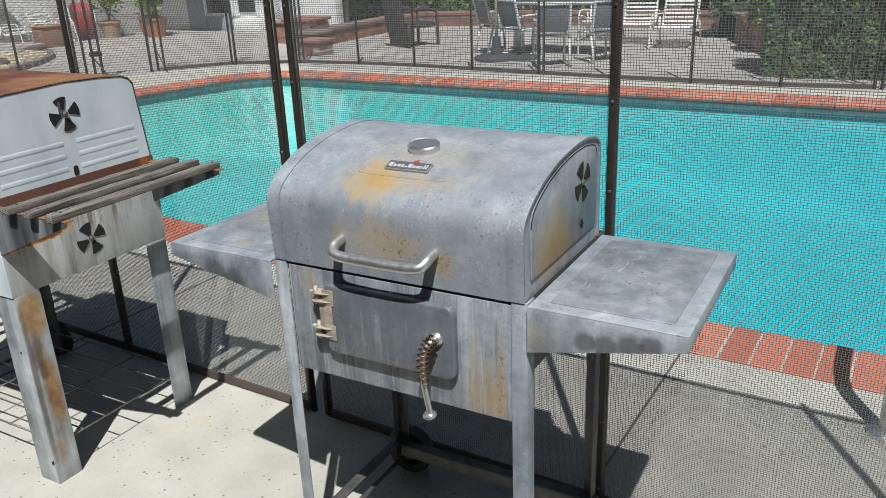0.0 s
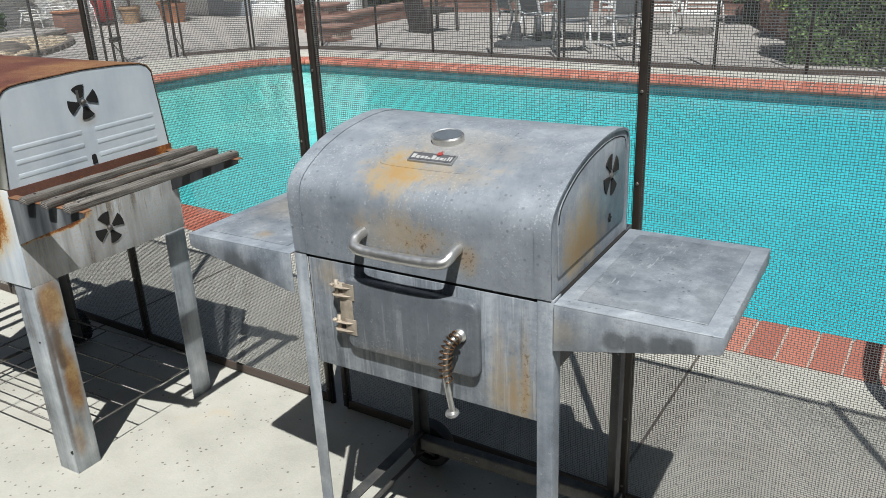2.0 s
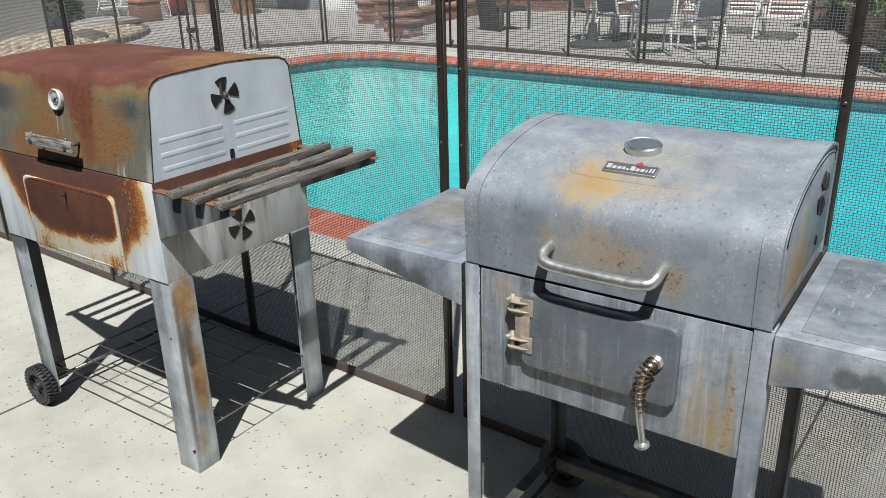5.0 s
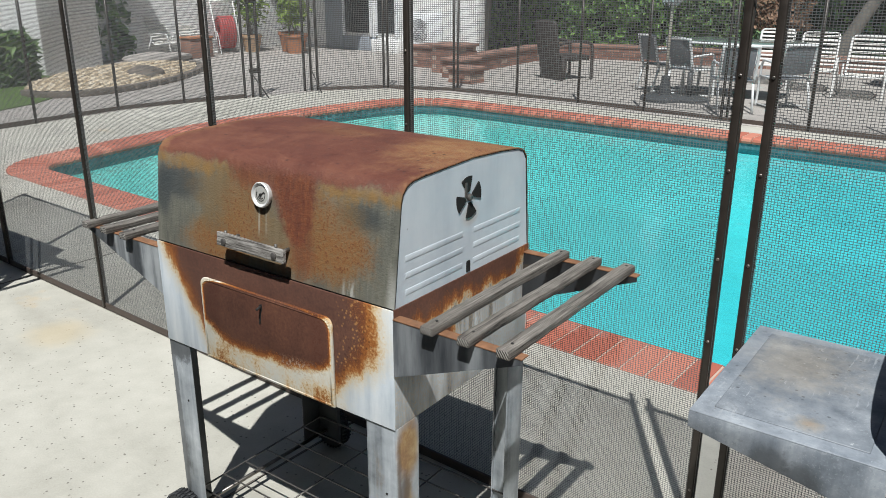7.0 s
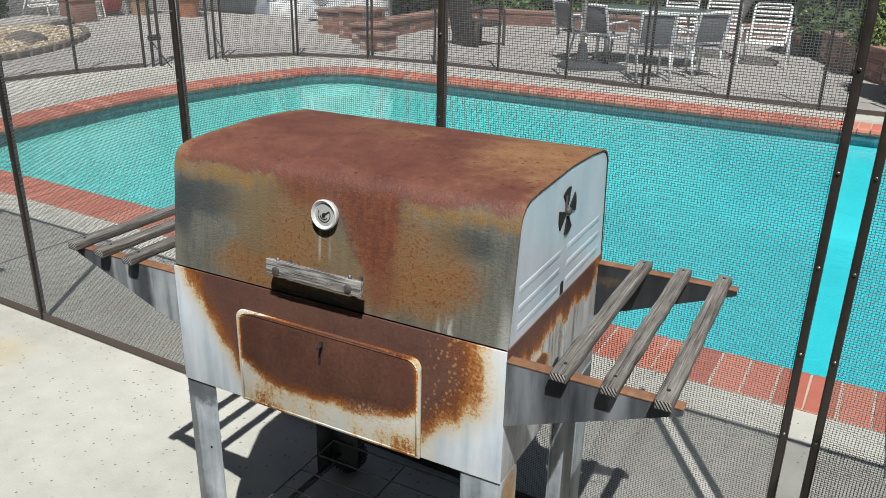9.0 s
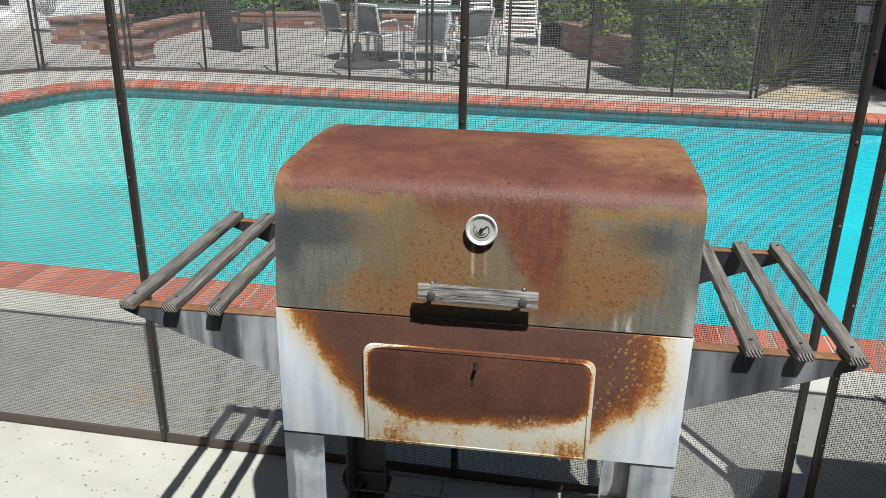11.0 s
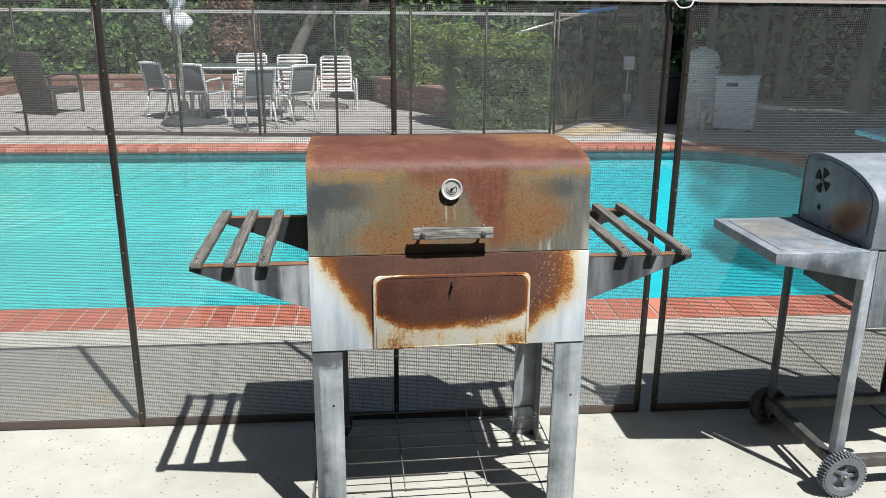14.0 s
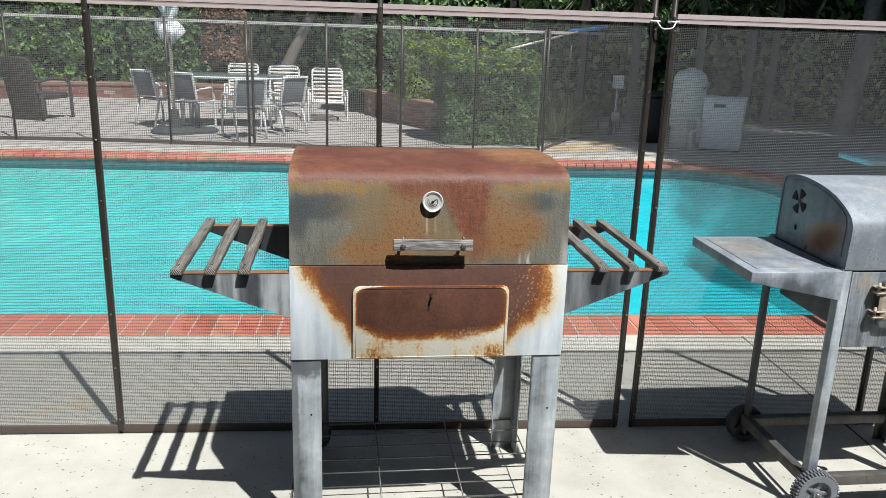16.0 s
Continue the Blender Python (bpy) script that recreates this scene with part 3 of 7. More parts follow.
LID_GREY = weathered("weathered lid steel", [(-0.055, 0.055, 1.0, 0.062, 0.062, 0.045, 0.95, 0.6), (0.03, 0.06, 1.0, 0.10, 0.035, 0.04, 0.5, 0.2), (0.02, 0.14, 1.03, 0.14, 0.07, 0.04, 0.25, 0.0), (-0.075, 0.02, 0.975, 0.02, 0.02, 0.025, 0.8, 0.5),
                                         (-0.03, 0.0, 0.905, 0.075, 0.05, 0.045, 0.4, 0.2), (0.03, 0.0, 0.90, 0.055, 0.05, 0.03, 0.42, 0.65), (0.118, 0.0, 0.882, 0.022, 0.05, 0.03, 0.55, 0.65), (-0.11, 0.0, 0.915, 0.018, 0.05, 0.02, 0.3, 0.5)], 1.1, 0.22, fleck=0.32, punch=0.65, pits=0.4)
LID_GREY_END = weathered("rust-streaked lid end", [(0.28, 0.15, 0.880, 0.08, 0.10, 0.050, 1.0, 0.6), (0.28, 0.16, 0.92, 0.08, 0.05, 0.06, 0.7, 0.2), (0.28, 0.07, 0.90, 0.08, 0.04, 0.06, 0.5, 0.1)], 1.15, 0.28, punch=0.8, burnt=((-0.275, 0.125, 0.895, 0.085, 0.050),))
BOX_GREY = weathered("weathered firebox steel", [(0.175, 0.0, 0.67, 0.014, 0.1, 0.09, 0.35, 0.3), (0.203, 0.0, 0.64, 0.010, 0.1, 0.09, 0.55, 0.6), (0.226, 0.0, 0.66, 0.010, 0.1, 0.10, 0.6, 0.7), (0.20, 0.0, 0.62, 0.05, 0.1, 0.05, 0.4, 0.2), (-0.2, 0.0, 0.79, 0.03, 0.1, 0.04, 0.35, 0.2)], 1.08, 0.5, punch=1.05, pits=0.25, runs=0.45)
DOOR_GREY = weathered("smooth door steel", [(0.0, 0.0, 0.66, 0.12, 0.1, 0.012, 0.12, 0.0)], 0.56, 0.3, punch=0.6, pits=0.15, runs=0.2)
SHELF_GREY = weathered("weathered shelf steel", [(-0.46, 0.25, 0.82, 0.09, 0.12, 0.1, 0.18, 0.0)], 1.2, 0.2, 0.2, punch=0.9, pits=0.5)
SHELF_PANEL = weathered("stained shelf panel", [(-0.46, 0.25, 0.82, 0.09, 0.12, 0.1, 0.25, 0.0), (-0.40, 0.05, 0.82, 0.02, 0.02, 0.1, 0.4, 0.5)], 0.98, 0.25, 0.3, punch=1.0, pits=0.7)
LIP_GREY = weathered("stained shelf lip", [(0.30, 0.0, 0.78, 0.03, 0.1, 0.03, 0.3, 0.0)], 1.2, 0.4, 0.0, [(0.385, 0.785, 0.018), (0.42, 0.783, 0.022), (0.46, 0.790, 0.022), (0.495, 0.798, 0.018), (-0.44, 0.78, 0.03), (-0.39, 0.765, 0.03)])
# frame steel darkened for the shade on back legs, lip, firebox and base rails
FRAME_SHADE = weathered("shaded frame steel", [(0, 0, 0.12, 0.6, 0.6, 0.1, 0.1, 0.2)], 0.24, 0.3, fleck=0.06)
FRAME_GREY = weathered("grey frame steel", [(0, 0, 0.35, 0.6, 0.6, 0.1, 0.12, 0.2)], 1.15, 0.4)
SPRING = simple("browned spring wire", (0.17, 0.10, 0.055, 1), 0.42, 0.8, vary=0.4, scale=80)
STEEL = simple("stainless tube", (0.62, 0.61, 0.59, 1), 0.40, 0.9, vary=0.15, scale=90)
HINGE = simple("rusty pale hinge", (0.40, 0.34, 0.27, 1), 0.6, 0.3, vary=0.45, scale=60)
GAUGE_GLASS = simple("clouded gauge glass", (0.10, 0.115, 0.13, 1), 0.3, 0.0, vary=0.3, scale=40)
DIAL = simple("dial face", (0.58, 0.57, 0.53, 1), 0.3, 0.3, vary=0.2, scale=60)
RIM = simple("white dial rim", (0.66, 0.66, 0.64, 1), 0.35, 0.2, vary=0.12, scale=60)
DARK = simple("soot black", (0.012, 0.011, 0.010, 1), 0.8, vary=0.3)
RUBBER = simple("black wheel plastic", (0.022, 0.023, 0.025, 1), 0.55, vary=0.3, scale=50)
WHEEL_GREY = simple("dusty grey wheel", (0.13, 0.14, 0.155, 1), 0.6, vary=0.3, scale=60)
WIRE = simple("dull shelf wire", (0.16, 0.15, 0.14, 1), 0.45, 0.6, vary=0.4, scale=40)
BADGE = simple("badge plate", (0.42, 0.42, 0.42, 1), 0.35, 0.6, vary=0.1)
BADGE_DARK = simple("badge field", (0.10, 0.10, 0.105, 1), 0.4, vary=0.1)
BADGE_BAR = simple("badge lettering", (0.42, 0.42, 0.41, 1), 0.5, vary=0.15, scale=200)
FLAME_RED = simple("red enamel", (0.36, 0.06, 0.05, 1), 0.35, vary=0.1)
BLACK_PAINT = simple("black grill paint", (0.016, 0.016, 0.018, 1), 0.4, vary=0.4, scale=20)

# grey weathered slats
s = Shade("weathered grey wood", 0.85)
grain, long, blot = s.noise(1.0, 5, 0.7, s.stretch(330, 9, 330)), s.noise(1.0, 5, 0.6, s.stretch(120, 4, 120)), s.noise(14, 4)
t = s.add(s.mul(grain, 0.55), s.mul(long, 0.3), s.mul(blot, 0.15))
col = s.ramp(t, [(0.40, (0.020, 0.017, 0.015, 1)), (0.46, (0.098, 0.087, 0.076, 1)), (0.54, (0.165, 0.149, 0.131, 1)), (0.62, (0.29, 0.268, 0.238, 1))])
x, y, z = s.xyz()
ring = s.calc("SINE", s.mul(s.add(x, s.mul(z, 0.7), s.mul(s.noise(40, 3), 0.006)), 1100.0))
geo = s.nt.nodes.new("ShaderNodeSeparateXYZ")
s.nt.links.new(s.nt.nodes.new("ShaderNodeNewGeometry").outputs["Normal"], geo.inputs[0])
end_grain = s.span(s.calc("ABSOLUTE", geo.outputs[1]), 0.85, 0.95)
col = s.mix(end_grain, col, s.ramp(s.span(ring, -1.0, 1.0), [(0.35, (0.018, 0.016, 0.014, 1)), (0.65, (0.34, 0.32, 0.29, 1))]))
WOOD = s.done(col, 0.85, t, 0.7, 0.003)
s = Shade("weathered handle wood", 0.85)
grain, blot = s.noise(1.0, 5, 0.7, s.stretch(14, 260, 260)), s.noise(14, 4)
t = s.add(s.mul(grain, 0.8), s.mul(blot, 0.2))
WOOD_X = s.done(s.ramp(t, [(0.38, (0.035, 0.030, 0.027, 1)), (0.47, (0.16, 0.148, 0.134, 1)), (0.55, (0.30, 0.283, 0.26, 1)), (0.64, (0.43, 0.41, 0.38, 1))]), 0.85, t, 0.7, 0.003)


def leafy(name, a, b, c):
    s = Shade(name, 0.5)
    col = s.ramp(s.add(s.mul(s.island(), 0.6), s.mul(s.noise(1.3, 4), 0.4)), [(0.2, a), (0.5, b), (0.85, c)])
    s.b.inputs["Subsurface Weight"].default_value = 0.0
    return s.done(col, 0.68)


IVY = leafy("ivy leaves", (0.032, 0.063, 0.021, 1), (0.081, 0.161, 0.039, 1), (0.178, 0.303, 0.071, 1))
SHRUB = leafy("shrub leaves", (0.046, 0.086, 0.031, 1), (0.086, 0.150, 0.047, 1), (0.165, 0.250, 0.082, 1))
LIME = leafy("lime leaves", (0.08, 0.13, 0.02, 1), (0.155, 0.23, 0.035, 1), (0.26, 0.33, 0.07, 1))
RUSSET = leafy("russet leaves", (0.094, 0.055, 0.034, 1), (0.203, 0.117, 0.070, 1), (0.312, 0.187, 0.117, 1))
TREE_DARK = leafy("dark tree leaves", (0.036, 0.070, 0.036, 1), (0.100, 0.189, 0.068, 1), (0.225, 0.381, 0.113, 1))
FROND = leafy("palm blades", (0.050, 0.076, 0.030, 1), (0.134, 0.168, 0.067, 1), (0.286, 0.286, 0.134, 1))
GRASS = simple("lawn", (0.07, 0.12, 0.025, 1), 0.9, vary=0.5, scale=40, strength=0.8, dist=0.02)
BARK = simple("grey bark", (0.17, 0.155, 0.135, 1), 0.9, vary=0.4, scale=14, strength=0.8, dist=0.02)
DRY_SOIL = simple("dry tan soil", (0.42, 0.33, 0.21, 1), 0.95, vary=0.3, scale=16, strength=0.8, dist=0.015)
HEDGE_SHADE = simple("hedge core shade", (0.012, 0.016, 0.009, 1), 1.0, vary=0.5, scale=10)
STUCCO = simple("white stucco", (0.84, 0.84, 0.83, 1), 0.9, vary=0.06, scale=60, strength=0.5, dist=0.006)
TAN_STUCCO = simple("tan stucco", (0.15, 0.125, 0.10, 1), 0.9, vary=0.1, scale=60, strength=0.5, dist=0.006)
STUCCO_SHADE = simple("shaded porch stucco", (0.30, 0.33, 0.37, 1), 0.9, vary=0.1, scale=60, strength=0.5, dist=0.006)
ROOFING = simple("roof boards", (0.24, 0.22, 0.2, 1), 0.9, vary=0.2)
WINDOW_DARK = simple("window glass", (0.02, 0.024, 0.028, 1), 0.08, vary=0.3, scale=2)
WHITE_STRAP = simple("white vinyl strap", (0.74, 0.72, 0.67, 1), 0.5, vary=0.08)
WHITE_METAL = simple("white painted tube", (0.72, 0.72, 0.70, 1), 0.4, vary=0.1)
GREY_SLING = simple("grey sling fabric", (0.15, 0.165, 0.18, 1), 0.8, vary=0.2, scale=90)
PALE_TUBE = simple("pale grey tube", (0.66, 0.68, 0.68, 1), 0.45, vary=0.12)
TABLE_GLASS = simple("green table glass", (0.16, 0.22, 0.20, 1), 0.12, vary=0.1)
WICKER = simple("dark brown wicker", (0.045, 0.037, 0.034, 1), 0.7, vary=0.5, scale=70, strength=0.8, dist=0.006)
SILVER = simple("silvery cloth", (0.66, 0.67, 0.70, 1), 0.4, 0.0, vary=0.2, scale=12, strength=0.8, dist=0.02)
POLE = simple("aluminium pole", (0.62, 0.58, 0.50, 1), 0.35, 0.6, vary=0.1)
IRON = simple("umbrella base iron", (0.05, 0.055, 0.06, 1), 0.6, vary=0.3)
TANK = simple("cream filter tank", (0.78, 0.78, 0.73, 1), 0.45, vary=0.08)
WHITE_BOX = simple("white enamel", (0.84, 0.86, 0.88, 1), 0.4, vary=0.05)
PVC = simple("white pvc pipe", (0.75, 0.75, 0.73, 1), 0.4, vary=0.08)
BOARD_BLUE = simple("pale blue board", (0.42, 0.66, 0.74, 1), 0.5, vary=0.08)
BLUE = simple("blue net frame", (0.04, 0.20, 0.55, 1), 0.4, vary=0.1)
TERRA = simple("terracotta", (0.40, 0.17, 0.085, 1), 0.8, vary=0.25, scale=25)
TAN_POT = simple("tan pot", (0.42, 0.28, 0.17, 1), 0.8, vary=0.2, scale=25)
RED = simple("red hose", (0.36, 0.05, 0.05, 1), 0.5, vary=0.2)
CAP_BRICK = simple("worn brick cap", (0.27, 0.155, 0.12, 1), 0.9, vary=0.3, scale=14)
PEBBLE = leafy("pebbles", (0.30, 0.23, 0.15, 1), (0.45, 0.37, 0.26, 1), (0.62, 0.54, 0.42, 1))
ROCK = simple("boulder", (0.16, 0.135, 0.115, 1), 0.9, vary=0.35, scale=9, strength=0.8, dist=0.03)

s = Shade("low wall brick", 0.85)
n, f = s.noise(9, 5), s.noise(90, 3)
col = s.ramp(s.add(s.mul(s.rand(), 0.5), s.mul(n, 0.35), s.mul(f, 0.15)), [(0.2, (0.15, 0.072, 0.055, 1)), (0.5, (0.24, 0.122, 0.092, 1)), (0.8, (0.33, 0.185, 0.140, 1))])
LOW_BRICK = s.done(col, 0.85, s.add(n, f), 0.5, 0.004)


# ---- mesh helpers ----
def part(name, bm, material, parent=None, label=""):
    """Links a bmesh as one mesh object under a thing or a part."""
    data = bpy.data.meshes.new(name)
    bm.to_mesh(data)
    bm.free()
    for mat_ in (material if isinstance(material, (list, tuple)) else [material]):
        data.materials.append(mat_)
    ob = new(name, data)
    ob.parent = parent
    if label:
        tagged(ob, label)
    return ob


def thing(name, at, label, category, group="", kind=""):
    ob = new(name)
    ob.empty_display_size = 0.1
    ob.matrix_basis = at if isinstance(at, Matrix) else Matrix.Translation(at)
    return tagged(ob, label, category, group, kind)


def smooth(bm, angle=40):
    for f in bm.faces:
        f.smooth = True
    for e in bm.edges:
        if len(e.link_faces) == 2 and e.calc_face_angle(0) > radians(angle):
            e.smooth = False
    return bm


def box(x0, x1, y0, y1, z0, z1, bevel=0.0, bm=None, seg=2):
    own = bmesh.new()
    bmesh.ops.create_cube(own, size=1, matrix=Matrix.Translation(((x0 + x1) / 2, (y0 + y1) / 2, (z0 + z1) / 2)) @ Matrix.Diagonal((x1 - x0, y1 - y0, z1 - z0, 1)))
    if bevel:
        bmesh.ops.bevel(own, geom=own.edges[:], offset=bevel, segments=seg, affect="EDGES", profile=0.5)
        smooth(own, 50)
    return join(bm, own)


def join(bm, own, m=None):
    if m is not None:
        own.transform(m)
    if bm is None:
        return own
    data = bpy.data.meshes.new("tmp")
    own.to_mesh(data)
    own.free()
    bm.from_mesh(data)
    bpy.data.meshes.remove(data)
    return bm


def prism(points, axis, a, b, bevel=0.0, bm=None, seg=2):
    """A flat outline, drawn out from a to b along an axis. Outline pairs: x (y,z), y (x,z), z (x,y)."""
    own = bmesh.new()

    def at(p, d):
        return (d, p[0], p[1]) if axis == "x" else (p[0], d, p[1]) if axis == "y" else (p[0], p[1], d)
    v0, v1 = [own.verts.new(at(p, a)) for p in points], [own.verts.new(at(p, b)) for p in points]
    own.faces.new(v0)
    own.faces.new(v1[::-1])
    for i in range(len(points)):
        j = (i + 1) % len(points)
        own.faces.new((v0[j], v0[i], v1[i], v1[j]))
    bmesh.ops.recalc_face_normals(own, faces=own.faces[:])
    if bevel:
        bmesh.ops.bevel(own, geom=own.edges[:], offset=bevel, segments=seg, affect="EDGES", profile=0.5)
        smooth(own, 50)
    return join(bm, own)


def tube(points, r, bm=None, sides=10, closed=False, square=False):
    """A round tube along a run of points."""
    own = bmesh.new()
    pts = [Vector(p) for p in points]
    rings, up = [], None
    for i, p in enumerate(pts):
        a = pts[i - 1] if i or closed else p
        b = pts[(i + 1) % len(pts)] if i < len(pts) - 1 or closed else p
        d = (b - a).normalized()
        if up is None:
            up = d.orthogonal().normalized()
        up = (up - d * up.dot(d)).normalized()
        side = d.cross(up)
        rr = r[i] if isinstance(r, (list, tuple)) else r
        rings.append([own.verts.new(p + (up * math.cos(k * math.tau / sides + 0.785) + side * math.sin(k * math.tau / sides + 0.785)) * rr) for k in range(sides)])
    n = len(rings)
    for i in range(n if closed else n - 1):
        for k in range(sides):
            own.faces.new((rings[i][k], rings[i][(k + 1) % sides], rings[(i + 1) % n][(k + 1) % sides], rings[(i + 1) % n][k]))
    if not closed:
        own.faces.new(rings[0][::-1])
        own.faces.new(rings[-1])
    for f in own.faces:
        f.smooth = not square
    return join(bm, own)


def bar(p, q, r, bm=None, sides=4):
    return tube([p, q], r, bm, sides, square=sides == 4)


def lathe(profile, m=None, bm=None, sides=28):
    """Pairs (radius, height) turned round the z axis."""
    own = bmesh.new()
    rings = [[own.verts.new((r * math.cos(k * math.tau / sides), r * math.sin(k * math.tau / sides), h)) for k in range(sides)] for r, h in profile]
    for a, b in zip(rings, rings[1:]):
        for k in range(sides):
            own.faces.new((a[k], a[(k + 1) % sides], b[(k + 1) % sides], b[k]))
    own.faces.new(rings[0][::-1])
    own.faces.new(rings[-1])
    bmesh.ops.recalc_face_normals(own, faces=own.faces[:])
    smooth(own, 35)
    return join(bm, own, m)


def curve_points(pts, n=8):
    """Rounds a run of points by Catmull-Rom steps."""
    pts = [Vector(p) for p in pts]
    run = []
    for i in range(len(pts) - 1):
        a, b, c, d = pts[max(i - 1, 0)], pts[i], pts[i + 1], pts[min(i + 2, len(pts) - 1)]
        for k in range(n):
            u = k / n
            run.append(0.5 * (2 * b + (c - a) * u + (2 * a - 5 * b + 4 * c - d) * u * u + (3 * b - a - 3 * c + d) * u ** 3))
    return run + [pts[-1]]


def rounded(x0, x1, z0, z1, r, n=5):
    """The outline of a rounded rectangle."""
    run = []
    for cx, cz, a0 in ((x1 - r, z1 - r, 0), (x0 + r, z1 - r, 90), (x0 + r, z0 + r, 180), (x1 - r, z0 + r, 270)):
        for k in range(n + 1):
            a = radians(a0 + 90 * k / n)
            run.append((cx + r * math.cos(a), cz + r * math.sin(a)))
    return run


def sheet_with_hole(outer, inner, z=0.0, bm=None):
    own = bmesh.new()
    edges = []
    for loop in (outer, inner):
        vs = [own.verts.new((p[0], p[1], z)) for p in loop]
        edges += [own.edges.new((vs[i], vs[(i + 1) % len(vs)])) for i in range(len(vs))]
    bmesh.ops.triangle_fill(own, use_beauty=True, use_dissolve=False, edges=edges)
    for f in own.faces:
        if f.normal.z < 0:
            f.normal_flip()
    return join(bm, own)


# ---- pool and ground ----
POOL = (-7.45, 1.72, 2.895, 7.755)


def bow(x, y):
    """The left end swells out in a shallow bow."""
    k = min(1.0, max(0.0, (-4.5 - x) / 2.6))
    return k * 0.40 * math.sin(math.pi * min(1.0, max(0.0, (y - 2.75) / 5.1)))


def pool_loop(off=0.0, n=10):
    """The pool's edge, off metres outside its inner line, from the near left corner round by the right."""
    x0, x1, y0, y1 = POOL
    run = []
    for cx, cy, r, a0 in ((x0, y0, 0.24, 180), (x1, y0, 0.9, 270), (x1, y1, 1.0, 0), (x0, y1, 0.55, 90)):
        px, py = cx + (r if cx == x0 else -r), cy + (r if cy == y0 else -r)
        for k in range(n + 1):
            a = radians(a0 + 90 * k / n)
            run.append((px + (r + off) * math.cos(a), py + (r + off) * math.sin(a)))
    last, first = run[-1], run[0]
    run += [(last[0] + (first[0] - last[0]) * k / 14, last[1] + (first[1] - last[1]) * k / 14) for k in range(1, 14)]
    return [(x - bow(x, y), y) for x, y in run]


COPE, WATER_Z = 0.275, -0.105
ground = part("ground", sheet_with_hole([(-70, -60), (60, -60), (60, 70), (-70, 70)], pool_loop(COPE - 0.01)), DECK)
tagged(ground, "cream painted concrete terrace with dark specks round the pool", "terrace", kind="structure")

# basin: wall, sloping floor, tile band
bm = bmesh.new()
inner = pool_loop(-0.012)
rim_v, low_v = [bm.verts.new((x_, y_, -0.155)) for x_, y_ in inner], [bm.verts.new((x_, y_, -0.72 - 0.05 * max(0.0, x_ + 4))) for x_, y_ in pool_loop(-0.45)]
for i in range(len(inner)):
    j = (i + 1) % len(inner)
    bm.faces.new((rim_v[j], rim_v[i], low_v[i], low_v[j]))
bmesh.ops.triangle_fill(bm, use_beauty=True, edges=[bm.edges.get((low_v[i], low_v[(i + 1) % len(inner)])) for i in range(len(inner))])
basin = part("pool_basin", bm, PLASTER)
tagged(basin, "pale aqua plastered swimming pool basin", "pool", kind="structure")
for r_, z_ in ((1.45, -0.60), (1.05, -0.44), (0.65, -0.28)):
    bm = lathe([(r_, -0.9), (r_, z_ - 0.02), (r_ - 0.02, z_), (0.01, z_)], pose(-7.2, 7.85, 0), sides=64)
    part("pool_step", bm, STEP_PLASTER, basin, "rounded white step under the water")
bm = bmesh.new()
loop_a, loop_b = pool_loop(-0.010), pool_loop(0.02)
va, vb = [bm.verts.new((x_, y_, -0.160)) for x_, y_ in loop_a], [bm.verts.new((x_, y_, -0.05)) for x_, y_ in loop_a]
for i in range(len(va)):
    j = (i + 1) % len(va)
    bm.faces.new((va[j], va[i], vb[i], vb[j]))
part("waterline_tile", bm, WATER_TILE, basin, "dark blue waterline tile band")
bm = bmesh.new()
bm.faces.new([bm.verts.new((x_, y_, WATER_Z)) for x_, y_ in pool_loop(-0.012)])
bmesh.ops.triangulate(bm, faces=bm.faces[:])
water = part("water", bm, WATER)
tagged(water, "clear turquoise pool water with light ripples", "water", kind="structure")

# concrete bed and bricks of the coping
bm = bmesh.new()
la, lb = pool_loop(0.004), pool_loop(COPE)
for z0, z1 in ((-0.055, 0.0028),):
    q = [[bm.verts.new((x_, y_, z_)) for x_, y_ in lp] for lp, z_ in ((la, z0), (la, z1), (lb, z1))]
    for i in range(len(la)):
        j = (i + 1) % len(la)
        bm.faces.new((q[0][j], q[0][i], q[1][i], q[1][j]))
        bm.faces.new((q[1][j], q[1][i], q[2][i], q[2][j]))
coping = part("pool_coping", bm, MORTAR)
tagged(coping, "red brick pool coping with pale mortar joints", "pool coping", kind="structure")


def brick_mesh(name, w0, w1, d, h):
    """A brick laid across the edge, w0 wide at the water and w1 outside, with a bullnose."""
    bm = bmesh.new()
    prof = [(-0.022, -0.052), (-0.030, -0.030), (-0.024, -0.008), (-0.006, 0.003), (0.02, 0.006), (d - 0.006, 0.006), (d, 0.0), (d, -0.05)]
    sides = []
    for s_ in (-1, 1):
        sides.append([bm.verts.new((s_ * (w0 + (w1 - w0) * max(0, p[0]) / d) / 2, p[0], p[1])) for p in prof])
    n = len(prof)
    for i in range(n):
        j = (i + 1) % n
        bm.faces.new((sides[0][i], sides[0][j], sides[1][j], sides[1][i]))
    bm.faces.new(sides[0][::-1])
    bm.faces.new(sides[1])
    bmesh.ops.recalc_face_normals(bm, faces=bm.faces[:])
    data = bpy.data.meshes.new(name)
    bm.to_mesh(data)
    bm.free()
    data.materials.append(BRICK)
    return data


